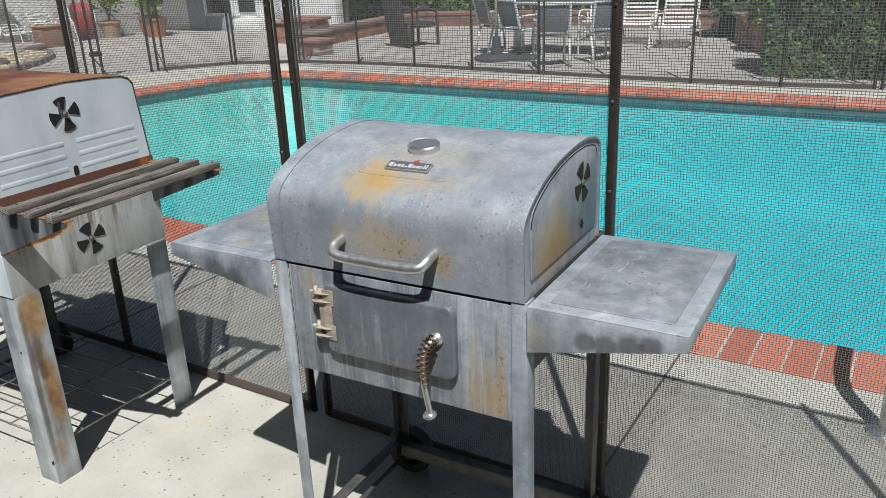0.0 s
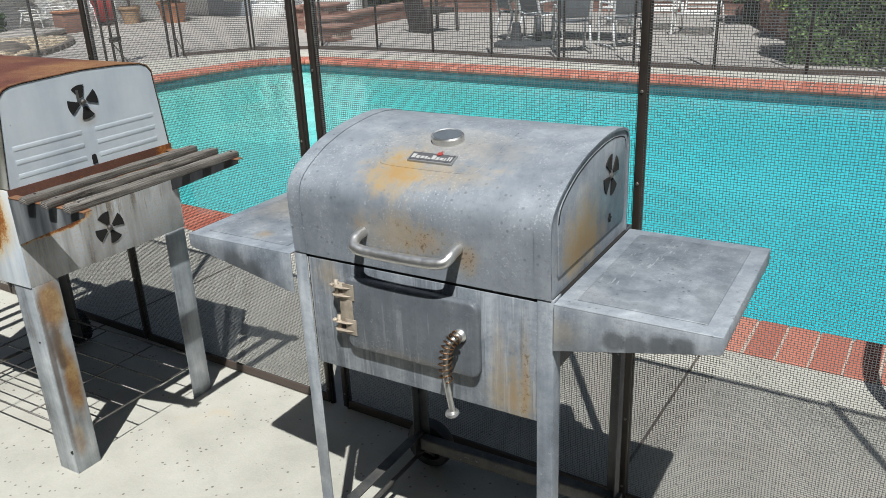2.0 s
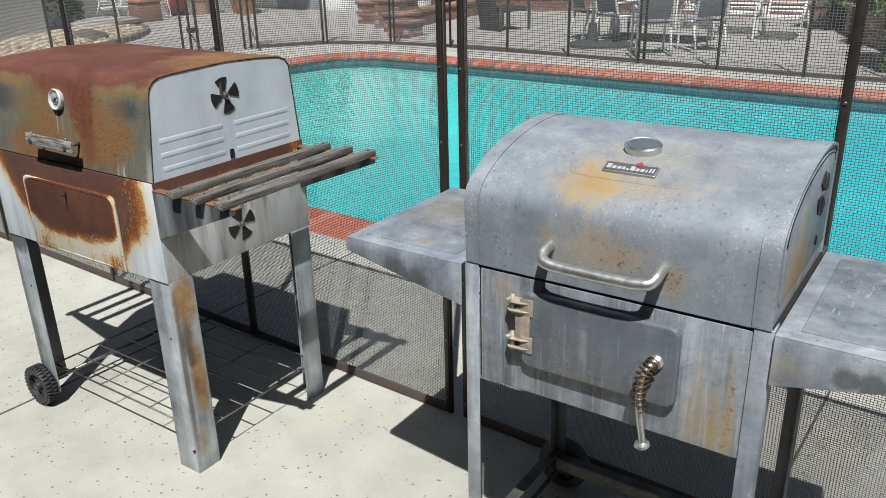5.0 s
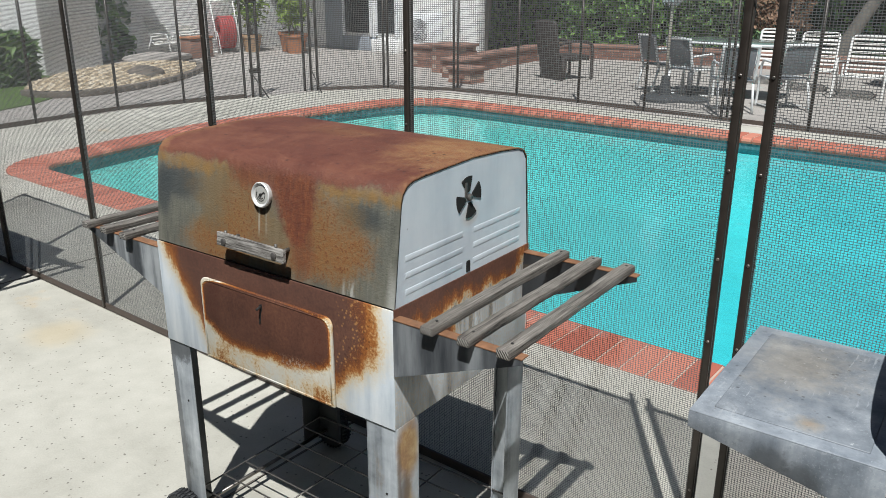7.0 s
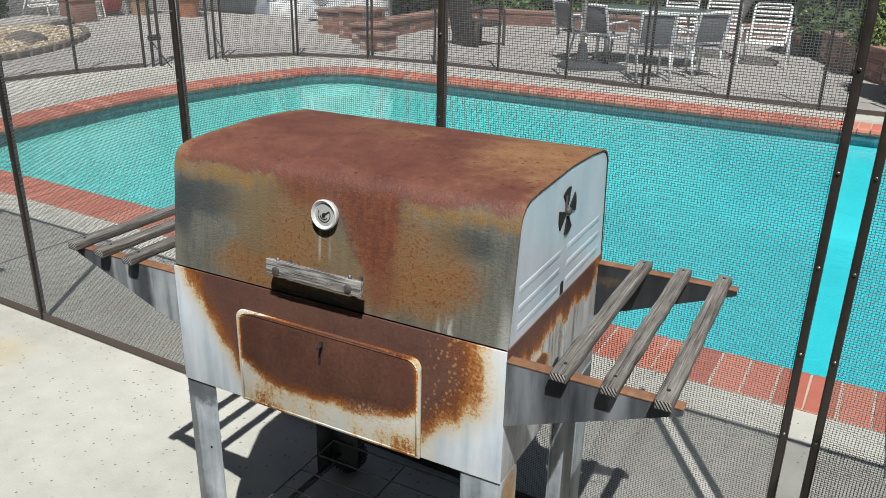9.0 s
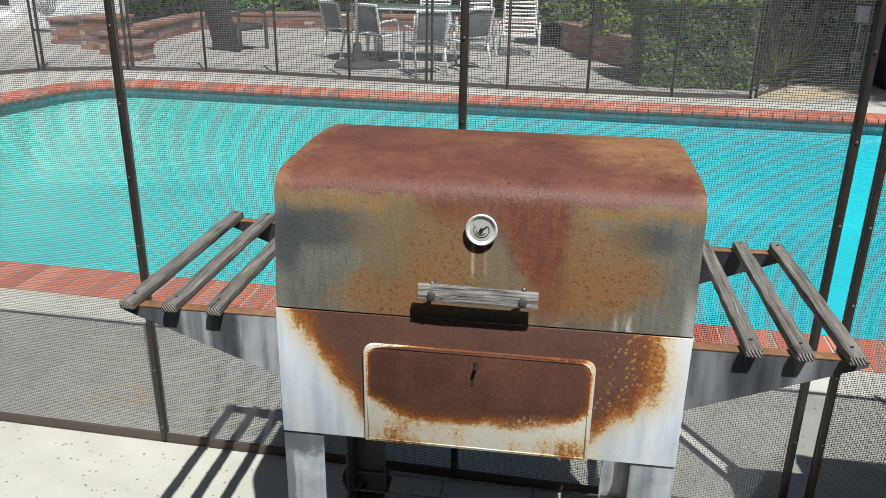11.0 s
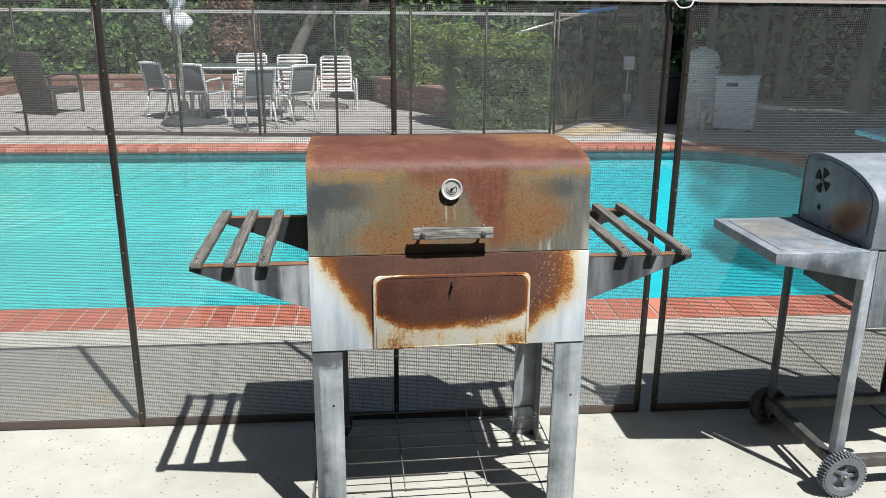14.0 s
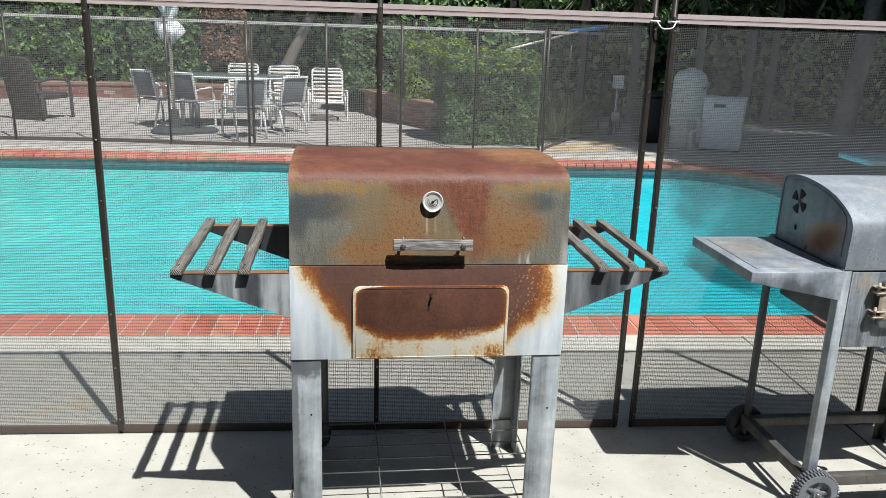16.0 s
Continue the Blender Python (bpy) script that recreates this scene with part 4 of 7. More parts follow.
def lay_coping():
    """Bricks side by side along the straight runs and fanned round the bends."""
    x0, x1, y0, y1 = POOL
    straight = brick_mesh("brick", 0.094, 0.094, COPE, 0.05)
    step = 0.104
    runs = [((x0 + 0.24, y0), (x1 - 0.9, y0), 180), ((x1, y0 + 0.9), (x1, y1 - 1.0), 270), ((x1 - 1.0, y1), (x0 + 0.55, y1), 0), ((x0, y1 - 0.55), (x0, y0 + 0.24), 90)]
    for p, q, turn in runs:
        p, q = Vector(p), Vector(q)
        n = max(1, round((q - p).length / step))
        for k in range(n):
            c = p.lerp(q, (k + 0.5) / n)
            ob = new("brick", straight)
            ob.parent = coping
            ob.matrix_basis = pose(c.x - bow(c.x, c.y), c.y, random.uniform(-0.0006, 0.0010), random.uniform(-0.15, 0.15), 0, turn + random.uniform(-0.5, 0.5))
    for cx, cy, r, a0 in ((x0 + 0.24, y0 + 0.24, 0.24, 180), (x1 - 0.9, y0 + 0.9, 0.9, 270), (x1 - 1.0, y1 - 1.0, 1.0, 0), (x0 + 0.55, y1 - 0.55, 0.55, 90)):
        n = max(4, round(math.pi / 2 * (r + 0.2) / step))
        w0, w1 = math.pi / 2 * r / n - 0.006, math.pi / 2 * (r + COPE) / n - 0.009
        fan = brick_mesh("brick", w0, w1, COPE, 0.05)
        for k in range(n):
            a = a0 + 90 * (k + 0.5) / n
            ob = new("brick", fan)
            ob.parent = coping
            bx, by = cx + r * math.cos(radians(a)), cy + r * math.sin(radians(a))
            ob.matrix_basis = pose(bx - bow(bx, by), by, 0, 0, 0, a - 90)


# joints in the terrace
JOINT = simple("dark joint filler", (0.12, 0.105, 0.09, 1), 0.95, vary=0.3)
bm = bmesh.new()
for x_, y_a, y_b in ((-0.655, -6, 2.6), (-2.735, -6, 2.6), (-5.0, -6, 2.6), (1.6, -6, 2.6)):
    box(x_ - 0.004, x_ + 0.004, y_a, y_b, -0.02, 0.002, bm=bm)
tagged(part("terrace_joint", bm, JOINT), "dark filled control joints across the terrace", "joint", kind="structure")

# far terrace, patio, lawn and pebble bed
bm = bmesh.new()
box(-45, 9, 8.42, 26, -0.05, 0.005, bm=bm)
tagged(part("patio", bm, PATH_GREY), "pale grey concrete patio behind the pool", "patio", kind="structure")
bm = bmesh.new()
prism([(-45, 3.3), (-9.36, 3.3), (-9.52, 4.85), (-9.46, 5.7), (-9.28, 6.6), (-9.02, 7.48), (-8.5, 8.18), (-7.6, 8.41), (-45, 8.41)], "z", -0.05, 0.006, bm=bm)
tagged(part("side_path", bm, PATH_GREY), "grey stamped concrete path beside the pool", "path", kind="structure")
bm = bmesh.new()
prism([(-40, 1.5), (-10.1, 1.5), (-10.45, 3.2), (-10.52, 3.96), (-10.75, 4.5), (-11.35, 5.22), (-12.2, 5.75), (-13.2, 5.95), (-40, 5.5)], "z", -0.05, 0.016, bm=bm)
tagged(part("lawn", bm, GRASS), "sunlit green lawn along the path", "lawn", kind="structure")
bm = bmesh.new()
prism([(-0.42, 8.62), (-0.1, 8.52), (0.35, 8.7), (0.75, 9.15), (1.0, 9.75), (0.55, 9.7), (0.1, 9.3), (-0.25, 9.0)], "z", -0.04, 0.014, bm=bm)
tagged(part("soil_bed", bm, DRY_SOIL), "patch of dry tan soil beside the clipped hedge", "soil", kind="structure")


# ---- fence ----
FENCE_Y, FENCE_TOP = 1.695, 1.50
PITCH_X, PITCH_Z, WIRE_W = 0.0066, 0.0054, 0.00106


def netting_mesh(name, width, z0, z1):
    """Real threads, upright and level, as thin flat ribbons."""
    verts, faces = [], []

    def rod(a, b, c, d, e, f):
        k = len(verts)
        verts.extend([(a, c, e), (b, c, e), (b, d, e), (a, d, e), (a, c, f), (b, c, f), (b, d, f), (a, d, f)])
        faces.extend([(k, k + 1, k + 5, k + 4), (k + 1, k + 2, k + 6, k + 5), (k + 2, k + 3, k + 7, k + 6), (k + 3, k, k + 4, k + 7), (k, k + 3, k + 2, k + 1), (k + 4, k + 5, k + 6, k + 7)])
    h = WIRE_W / 2
    for i in range(1, round(width / PITCH_X)):
        rod(i * PITCH_X - h, i * PITCH_X + h, -0.0002, 0.0, z0, z1)
    for i in range(round((z1 - z0) / PITCH_Z)):
        rod(0, width, 0.0, 0.0002, z0 + i * PITCH_Z - 1.22 * h, z0 + i * PITCH_Z + 1.22 * h)
    data = bpy.data.meshes.new(name)
    data.from_pydata(verts, [], faces)
    data.materials.append(MESH_WIRE)
    return data


def fence_post(parent, x, top, thick=0.021):
    """An upright bronze pole with a batten that is screwed on over the net."""
    bm = tube([(x, FENCE_Y + 0.009, -0.05), (x, FENCE_Y + 0.009, top)], 0.0092, sides=14)
    box(x - 0.0085, x + 0.0085, FENCE_Y - 0.010, FENCE_Y + 0.001, 0.012, FENCE_TOP - 0.008, 0.003, bm)
    post = part("post", bm, POST, parent)
    for k in range(8):
        bm = lathe([(0.0036, 0), (0.0036, 0.002), (0.0024, 0.0032)], pose(x + 0.001, FENCE_Y - 0.0098, 0.06 + k * 0.198, 90), None, 8)
        part("screw", bm, RIVET, post)
    return post


def near_fence():
    xs = [-6.17, -5.24, -4.305, -3.376, -2.470, -1.574]
    ys = [-1.508, -0.611, 0.260, 1.16, 2.06, 2.96]
    for run, label in ((xs, "brown mesh pool fence panel run left of the opening"), (ys, "brown mesh pool fence panel run past the opening")):
        fence = thing("mesh_fence", (0, 0, 0), "removable brown mesh pool fence with bronze poles and mauve top binding", "pool fence", "pool fence")
        for x in run:
            fence_post(fence, x, 1.575 if x in (-1.574, -1.508) else 1.515)
        for a, b in zip(run, run[1:]):
            ob = new("mesh_panel", netting_mesh("mesh_panel", b - a, 0.03, FENCE_TOP - 0.03))
            ob.parent, ob.location = fence, (a, FENCE_Y, 0)
            tagged(ob, kind="stuff")
            bm = bmesh.new()
            for z0, z1, mi in ((FENCE_TOP - 0.030, FENCE_TOP - 0.021, 0), (FENCE_TOP - 0.021, FENCE_TOP - 0.015, 1), (FENCE_TOP - 0.015, FENCE_TOP, 0)):
                k = len(bm.faces)
                box(a + 0.008, b - 0.008, FENCE_Y - 0.005 + 0.001 * mi, FENCE_Y + 0.004, z0, z1, 0.0, bm)
                bm.faces.ensure_lookup_table()
                for f in bm.faces[k:]:
                    f.material_index = mi
            part("top_binding", bm, [BAND, BAND_DARK], fence, "mauve and pale striped top binding")
            part("hem", box(a + 0.006, b - 0.006, FENCE_Y - 0.004, FENCE_Y + 0.004, 0.004, 0.034, 0.0015), HEM, fence, "dark brown bottom hem")
    tie = tube(curve_points([(-1.574, FENCE_Y - 0.02, 1.475), (-1.560, FENCE_Y - 0.03, 1.455), (-1.541, FENCE_Y - 0.028, 1.452), (-1.522, FENCE_Y - 0.03, 1.457), (-1.508, FENCE_Y - 0.02, 1.478)], 6), 0.0024, sides=8)
    for x in (-1.574, -1.508):
        tube([(x + 0.017 * math.cos(a), FENCE_Y + 0.004 + 0.022 * math.sin(a), 1.475) for a in [k * math.tau / 14 for k in range(14)]], 0.003, tie, 6, closed=True)
    tagged(part("latch_cord", tie, PVC), "white safety cord tying the two gate poles together", "cord")


near_fence()


# ---- first grill ----
def wheel(parent, at, r, w, tyre, hub, treads=38):
    """A moulded wheel with its axis along y, ribbed tread and a dished, spoked hub."""
    t = Matrix.Translation(at) @ pose(0, 0, 0, 90, 0, 0)
    bm = lathe([(r * 0.66, -w / 2), (r * 0.95, -w / 2), (r, -w * 0.3), (r, w * 0.3), (r * 0.95, w / 2), (r * 0.66, w / 2), (r * 0.62, w * 0.2), (r * 0.62, -w * 0.2), (r * 0.66, -w / 2)], sides=36)
    for k in range(treads):
        a = k * math.tau / treads
        for sgn in (-1, 1):
            own = box(r - 0.002, r + 0.0045, -r * 0.045, r * 0.045, 0.001, w * 0.49, 0.0008, seg=1)
            own.transform(pose(0, 0, 0, 0, 0, math.degrees(a) + 3 * sgn) @ Matrix.Diagonal((1, 1, sgn, 1)))
            bmesh.ops.recalc_face_normals(own, faces=own.faces[:])
            join(bm, own)
    bm.transform(t)
    body = part("wheel", bm, tyre, parent)
    bm = lathe([(r * 0.2, -w * 0.5), (r * 0.24, -w * 0.3), (r * 0.24, w * 0.3), (r * 0.2, w * 0.5)], sides=20)
    for k in range(5):
        own = box(r * 0.2, r * 0.65, -r * 0.09, r * 0.09, -w * 0.22, w * 0.22, r * 0.02)
        own.transform(pose(0, 0, 0, 0, 0, 72 * k))
        join(bm, own)
    lathe([(r * 0.64, -w * 0.06), (r * 0.64, w * 0.06), (0.001, w * 0.06)], bm=bm, sides=20)
    bm.transform(t)
    part("hub", bm, hub, body, "spoked wheel hub")
    return body


def vent_slots(parent, centre, r0, r1, x, side, turn=0.0):
    """Four dark wedge openings of a damper."""
    for k in range(4):
        a = radians(turn + 90 * k)
        pts = []
        for rr, half in ((r0, 0.34), (r1, 0.44)):
            arc = [a - half, a + half] if rr == r0 else [a + half - i * half * 2 / 6 for i in range(7)]
            pts += [(centre[0] + rr * math.cos(q), centre[1] + rr * math.sin(q)) for q in arc]
        part("vent_slot", prism(pts, "x", x, x + side * 0.0022), DARK, parent)


LID_A = [(0.005, 0.8632), (0.030, 1.068), (0.036, 1.084), (0.048, 1.097), (0.066, 1.104), (0.10, 1.1075), (0.16, 1.110), (0.27, 1.114), (0.38, 1.110), (0.455, 1.103), (0.478, 1.094), (0.491, 1.076), (0.511, 0.8632)]


def sheet_prism(outline, x0, x1, thick, bm=None):
    """A bent sheet: an open outline in y, z, drawn along x with a thickness."""
    pts = [Vector((p[0], p[1])) for p in outline]
    inn = []
    for i, p in enumerate(pts):
        d = (pts[min(i + 1, len(pts) - 1)] - pts[max(i - 1, 0)]).normalized()
        inn.append(p + Vector((d.y, -d.x)) * thick)
    own = bmesh.new()
    rows = [[own.verts.new((x, p.x, p.y)) for p in run] for x in (x0, x1) for run in (pts, inn)]
    a, b, c, d = rows
    for i in range(len(pts) - 1):
        own.faces.new((a[i], a[i + 1], c[i + 1], c[i]))
        own.faces.new((b[i + 1], b[i], d[i], d[i + 1]))
        own.faces.new((a[i + 1], a[i], b[i], b[i + 1]))
        own.faces.new((c[i], c[i + 1], d[i + 1], d[i]))
    own.faces.new((a[0], c[0], d[0], b[0]))
    own.faces.new((c[-1], a[-1], b[-1], d[-1]))
    bmesh.ops.recalc_face_normals(own, faces=own.faces[:])
    smooth(own, 32)
    return join(bm, own)


def slatted_grill(at, label, mats):
    """The cart grill with a flat-topped lid, an ash door, slatted shelves and a wire shelf. Origin: front middle, on the floor."""
    lid_m, end_m, front_m, door_m, side_m, leg_m, bracket_m, flange_m = mats
    g = thing("charcoal_grill", pose(*at, -0.029, 0, 0, 2.4), label, "grill", "charcoal grills")
    low = 0.029
    w, d = 0.367, 0.511
    lid = part("lid", sheet_prism(LID_A, -w + 0.0005, w - 0.0005, 0.0022), lid_m, g, "lid of thin rusted sheet steel")
    for sgn in (-1, 1):
        x = sgn * (w - 0.0035)
        pts = [(p[0] + (0.0015 if p[0] < 0.25 else -0.0015), p[1] - 0.0015) for p in LID_A]
        end = part("lid_end", prism(pts, "x", x - 0.0015, x + 0.0015), end_m, lid, "chalky white lid end with pressed ribs")
        for k in range(3):
            z = 0.955 - 0.0345 * k
            for y0, y1 in ((0.042, 0.236), (0.276, 0.470)):
                own = box(-0.0015, 0.0015, y0, y1, -0.0065, 0.0065, 0.0014, seg=3)
                own.transform(Matrix.Translation((x + sgn * 0.0006, 0, z)))
                part("rib", own, end_m, lid)
        part("seam", tube([(sgn * (w - 0.0018), p[0] + (0.003 if p[0] < 0.25 else -0.003), p[1] - 0.003) for p in LID_A], 0.0011, sides=6), DARK, lid, "dark gap along the folded edge")
        vent_slots(lid, (0.256, 1.031), 0.013, 0.045, x + sgn * 0.0014, sgn, 12)
        part("notch", prism([(0.250, 0.866), (0.264, 0.866), (0.264, 0.886), (0.2615, 0.891), (0.2525, 0.891), (0.250, 0.886)], "x", x + sgn * 0.0014, x + sgn * 0.003), DARK, lid)
        bm = lathe([(0.008, 0), (0.008, 0.004), (0.0045, 0.007)], pose(x + sgn * 0.003, 0.256, 1.031, 0, 90 * sgn, 0), sides=12)
        box(x + sgn * 0.0035 - 0.001, x + sgn * 0.0035 + 0.001, 0.240, 0.247, 1.031, 1.064, 0, bm)
        part("damper_knob", bm, WIRE, lid, "small dark damper knob and tab")
    # thermometer
    gx, gz = 0.0, 1.028
    gy = 0.008 + (gz - 0.866) * 0.109
    tm = pose(gx, gy, gz, 90 - 6, 0, 0)
    rim = part("thermometer", lathe([(0.024, -0.002), (0.0265, 0.004), (0.0275, 0.011), (0.0255, 0.0135), (0.0225, 0.012), (0.0205, 0.009), (0.001, 0.0085)], tm, sides=36), RIM, lid, "white-rimmed lid thermometer")
    bm = lathe([(0.019, 0.0086), (0.019, 0.0096), (0.001, 0.0096)], tm, sides=28)
    part("dial", bm, DIAL, rim)
    bm = bmesh.new()
    for a0, a1, rr in ((150, 390, 0.013), (190, 330, 0.0085)):
        tube([tm @ Vector((rr * math.cos(radians(a)), rr * math.sin(radians(a)), 0.0100)) for a in range(a0, a1 + 1, 15)], 0.0008, bm, 5)
    bar(tm @ Vector((-0.004, -0.003, 0.0105)), tm @ Vector((0.010, 0.007, 0.0105)), 0.0011, bm, 6)
    lathe([(0.0035, 0.0096), (0.0035, 0.012), (0.002, 0.0125)], tm, bm, 10)
    part("needle", bm, DARK, rim, "dark dial arcs and needle")
    # wooden handle on two bolts
    own = box(-0.103, 0.103, -0.0052, 0.0052, -0.0150, 0.0150, 0.002)
    bmesh.ops.subdivide_edges(own, edges=own.edges[:], cuts=3, use_grid_fill=True)
    for v in own.verts:
        v.co += noise.noise_vector(v.co * 38) * 0.0015
    own.transform(pose(-0.0, -0.023, 0.924, -6, 0.4, 0))
    handle = part("lid_handle", own, WOOD_X, lid, "weathered grey wooden lid handle")
    for x in (-0.078, 0.078):
        bm = bmesh.new()
        bar((x, -0.030, 0.922), (x, 0.016, 0.925), 0.0045, bm, 10)
        lathe([(0.0075, 0), (0.0075, 0.004), (0.004, 0.006)], pose(x, -0.028, 0.922, 90), bm, 10)
        bar((x, -0.022, 0.930), (x, -0.022, 0.945), 0.0035, bm, 8)
        part("bolt", bm, WIRE, handle, "dull steel handle bolt")
    # firebox
    front = part("front_panel", box(-w, w, 0.0, 0.003, 0.602, 0.862, 0.001), front_m, g, "pale front panel scorched brown and orange")
    bm = box(-w, -w + 0.003, 0.0032, d, 0.602, 0.862, 0.0008)
    part("side_panel", bm, side_m, g)
    side = part("side_panel", box(w - 0.003, w, 0.0032, d, 0.602, 0.862, 0.0008), side_m, g, "streaked pale side panel with rust under the lid")
    part("back_panel", box(-w, w, d + 0.0005, d + 0.0035, 0.602, 0.862, 0.0008), side_m, g)
    part("bottom_pan", box(-w + 0.004, w - 0.004, 0.004, d - 0.004, 0.604, 0.610), DARK, g, "sooty black bottom pan")
    for sgn in (-1, 1):
        x = sgn * w
        vent_slots(g, (0.258, 0.683), 0.012, 0.046, x, sgn, 20)
        bm = lathe([(0.008, 0), (0.008, 0.004), (0.0045, 0.007)], pose(x, 0.258, 0.683, 0, 90 * sgn, 0), sides=12)
        part("damper_knob", bm, WIRE, g, "small dark damper knob")
    # ash door with a raised bead
    outline = rounded(-0.205, 0.210, 0.590, 0.808, 0.020)
    flat = [p if p[1] > 0.66 else (-0.205 if p[0] < 0 else 0.210, 0.603) for p in outline]
    flat = [p for i, p in enumerate(flat) if p not in flat[:i]]
    bm = prism(flat, "y", -0.0075, -0.0005, 0.0018)
    for a, b in zip(flat, flat[1:] + flat[:1]):
        k = 0.965
        bar(((a[0] - 0.0025) * k + 0.0025, -0.0072, (a[1] - 0.70) * 0.945 + 0.70), ((b[0] - 0.0025) * k + 0.0025, -0.0072, (b[1] - 0.70) * 0.945 + 0.70), 0.0016, bm, 6)
    door = part("ash_door", bm, door_m, g, "pressed ash door burnt brown, pale along its foot")
    bm = bmesh.new()
    prism([(-0.004, 0.786), (0.004, 0.789), (0.004, 0.776), (0.0, 0.764), (-0.004, 0.740), (-0.009, 0.738), (-0.007, 0.752), (-0.002, 0.775)], "y", -0.0085, -0.0074, bm=bm)
    bar((0.001, -0.0085, 0.783), (0.001, -0.021, 0.779), 0.003, bm, 8)
    part("door_catch", bm, DARK, door, "dark catch slot")
    # shelf brackets, slats
    for sgn in (-1, 1):
        for y in (0.0, d - 0.02):
            tip = 0.652 if sgn > 0 else -0.663
            pts = [(sgn * w, 0.843), (tip, 0.843), (tip, 0.834), (sgn * w, 0.722)]
            bracket = part("shelf_bracket", prism(pts, "y", y, y + 0.0025), bracket_m, g, "grey triangular shelf bracket, rusty on its top flange")
            part("flange", box(min(sgn * w, tip), max(sgn * w, tip), y - 0.001, y + 0.022, 0.8432, 0.8462, 0.0006), flange_m, bracket, "rusty orange top flange")
        for k in range(3):
            xc = (0.624 - 0.081 * k) if sgn > 0 else -(0.641 - 0.081 * k)
            own = box(-0.0140, 0.0140, -0.022, d + 0.004, 0.8466, 0.8635, 0.0022)
            bmesh.ops.subdivide_edges(own, edges=[e for e in own.edges if abs((e.verts[0].co - e.verts[1].co).y) > 0.3], cuts=14)
            sway = random.uniform(-0.004, 0.004)
            for v in own.verts:
                n = noise.noise_vector(v.co * 24 + Vector((9 * k, 3 * sgn, at[0])))
                v.co.x += n.x * 0.0026 + sway * (v.co.y / d - 0.5)
                if v.co.z > 0.855:
                    v.co.z += n.z * 0.0022
            own.transform(Matrix.Translation((xc, 0, 0)))
            slat = part("shelf_slat", own, WOOD, g, "weathered grey wooden slat")
            for y in (0.012, d - 0.012):
                part("screw", lathe([(0.003, 0.0), (0.003, 0.0022), (0.0015, 0.0026)], pose(xc + sway * (y / d - 0.5), y, 0.8625), sides=8), DARK, slat)
    # legs of bent angle steel
    for sx in (-1, 1):
        for fy in (0, 1):
            foot = low + (0.0 if sx > 0 else 0.045)
            xo, xi = sx * (w + 0.0005), sx * (w - (0.088 if fy and sx < 0 else 0.078))
            yo = 0.0035 if not fy else d - 0.001
            yi = yo + (0.074 if not fy else -0.074)
            zt = 0.6015
            lip = 0.012 if not fy else -0.012
            bm = box(min(xo, xi), max(xo, xi), min(yo, yo + (0.003 if not fy else -0.003)), max(yo, yo + (0.003 if not fy else -0.003)), foot, zt, 0.001)
            own = bmesh.new()
            ya, yb = sorted((yo + (0.0032 if not fy else -0.0032), yi))
            box(min(xo, xo - sx * 0.003), max(xo, xo - sx * 0.003), ya, yb, foot, zt, 0.001, own)
            join(bm, own)
            if sx > 0 or fy:
                join(bm, box(min(xi, xi + sx * 0.003), max(xi, xi + sx * 0.003), min(yo, yo + lip), max(yo, yo + lip), foot, zt))
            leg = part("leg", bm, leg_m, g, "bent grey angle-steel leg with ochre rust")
            bm = lathe([(0.003, 0), (0.003, 0.0012), (0.001, 0.0012)], pose((xo + xi) / 2 + 0.012, yo - 0.0002, 0.44, 90), sides=8)
            part("hole", bm, DARK, leg, "small dark bolt hole")
            if sx > 0 and not fy:
                own = prism([(0.3535, 0.098), (0.3565, 0.103), (0.360, 0.101), (0.362, 0.107), (0.3655, 0.104), (0.365, 0.094), (0.361, 0.096), (0.3585, 0.089), (0.356, 0.091)], "y", yo - 0.0008, yo + 0.0004)
                part("hole", own, DARK, leg, "ragged hole rusted through near the foot")
    zw = 0.067 + low
    for x, y in ((-w + 0.016, -0.019), (-w + 0.030, d + 0.021)):
        wheel(g, (x, y, zw), 0.062, 0.036, RUBBER, RUBBER, 32)
    part("axle", bar((-w + 0.016, -0.04, zw), (-w + 0.030, d + 0.04, zw), 0.006, sides=10), RIVET, g, "bright steel axle")
    # wire shelf
    zs, x0, x1, y0, y1 = 0.112 + low, -w + 0.012, w - 0.012, 0.040, d - 0.010
    bm = tube([(x0, y0, zs), (x1, y0, zs), (x1, y1, zs), (x0, y1, zs)], 0.0032, sides=8, closed=True)
    rack = part("wire_shelf", bm, WIRE, g, "dull wire rack near the floor")
    for k in range(1, 6):
        y = y0 + (y1 - y0) * k / 6
        part("wire", bar((x0, y, zs), (x1, y, zs), 0.0024, sides=6), WIRE, rack)
    for x in (-0.12, 0.12):
        part("wire", bar((x, y0, zs - 0.0045), (x, y1, zs - 0.0045), 0.0024, sides=6), WIRE, rack)
    return g


slatted_grill((-2.333, 1.043), "rust-eaten charcoal grill with slatted wooden side shelves on the terrace", (LID_RUST, LID_END, BOX_FRONT, BOX_DOOR, BOX_SIDE, LEG_STEEL, BRACKET, FLANGE))
slatted_grill((-5.27, 0.98), "black painted charcoal grill with slatted side shelves beside the fence", (BLACK_PAINT,) * 8)


# ---- second grill ----
LID_B = [(0.0, 0.8295), (-0.004, 0.925), (-0.004, 0.948), (-0.001, 0.964), (0.006, 0.977), (0.017, 0.988), (0.033, 0.999), (0.058, 1.012), (0.09, 1.026), (0.125, 1.036), (0.16, 1.044), (0.20, 1.050), (0.25, 1.0545), (0.30, 1.0545), (0.345, 1.048), (0.368, 1.041), (0.379, 1.030), (0.384, 1.008), (0.386, 0.8295)]


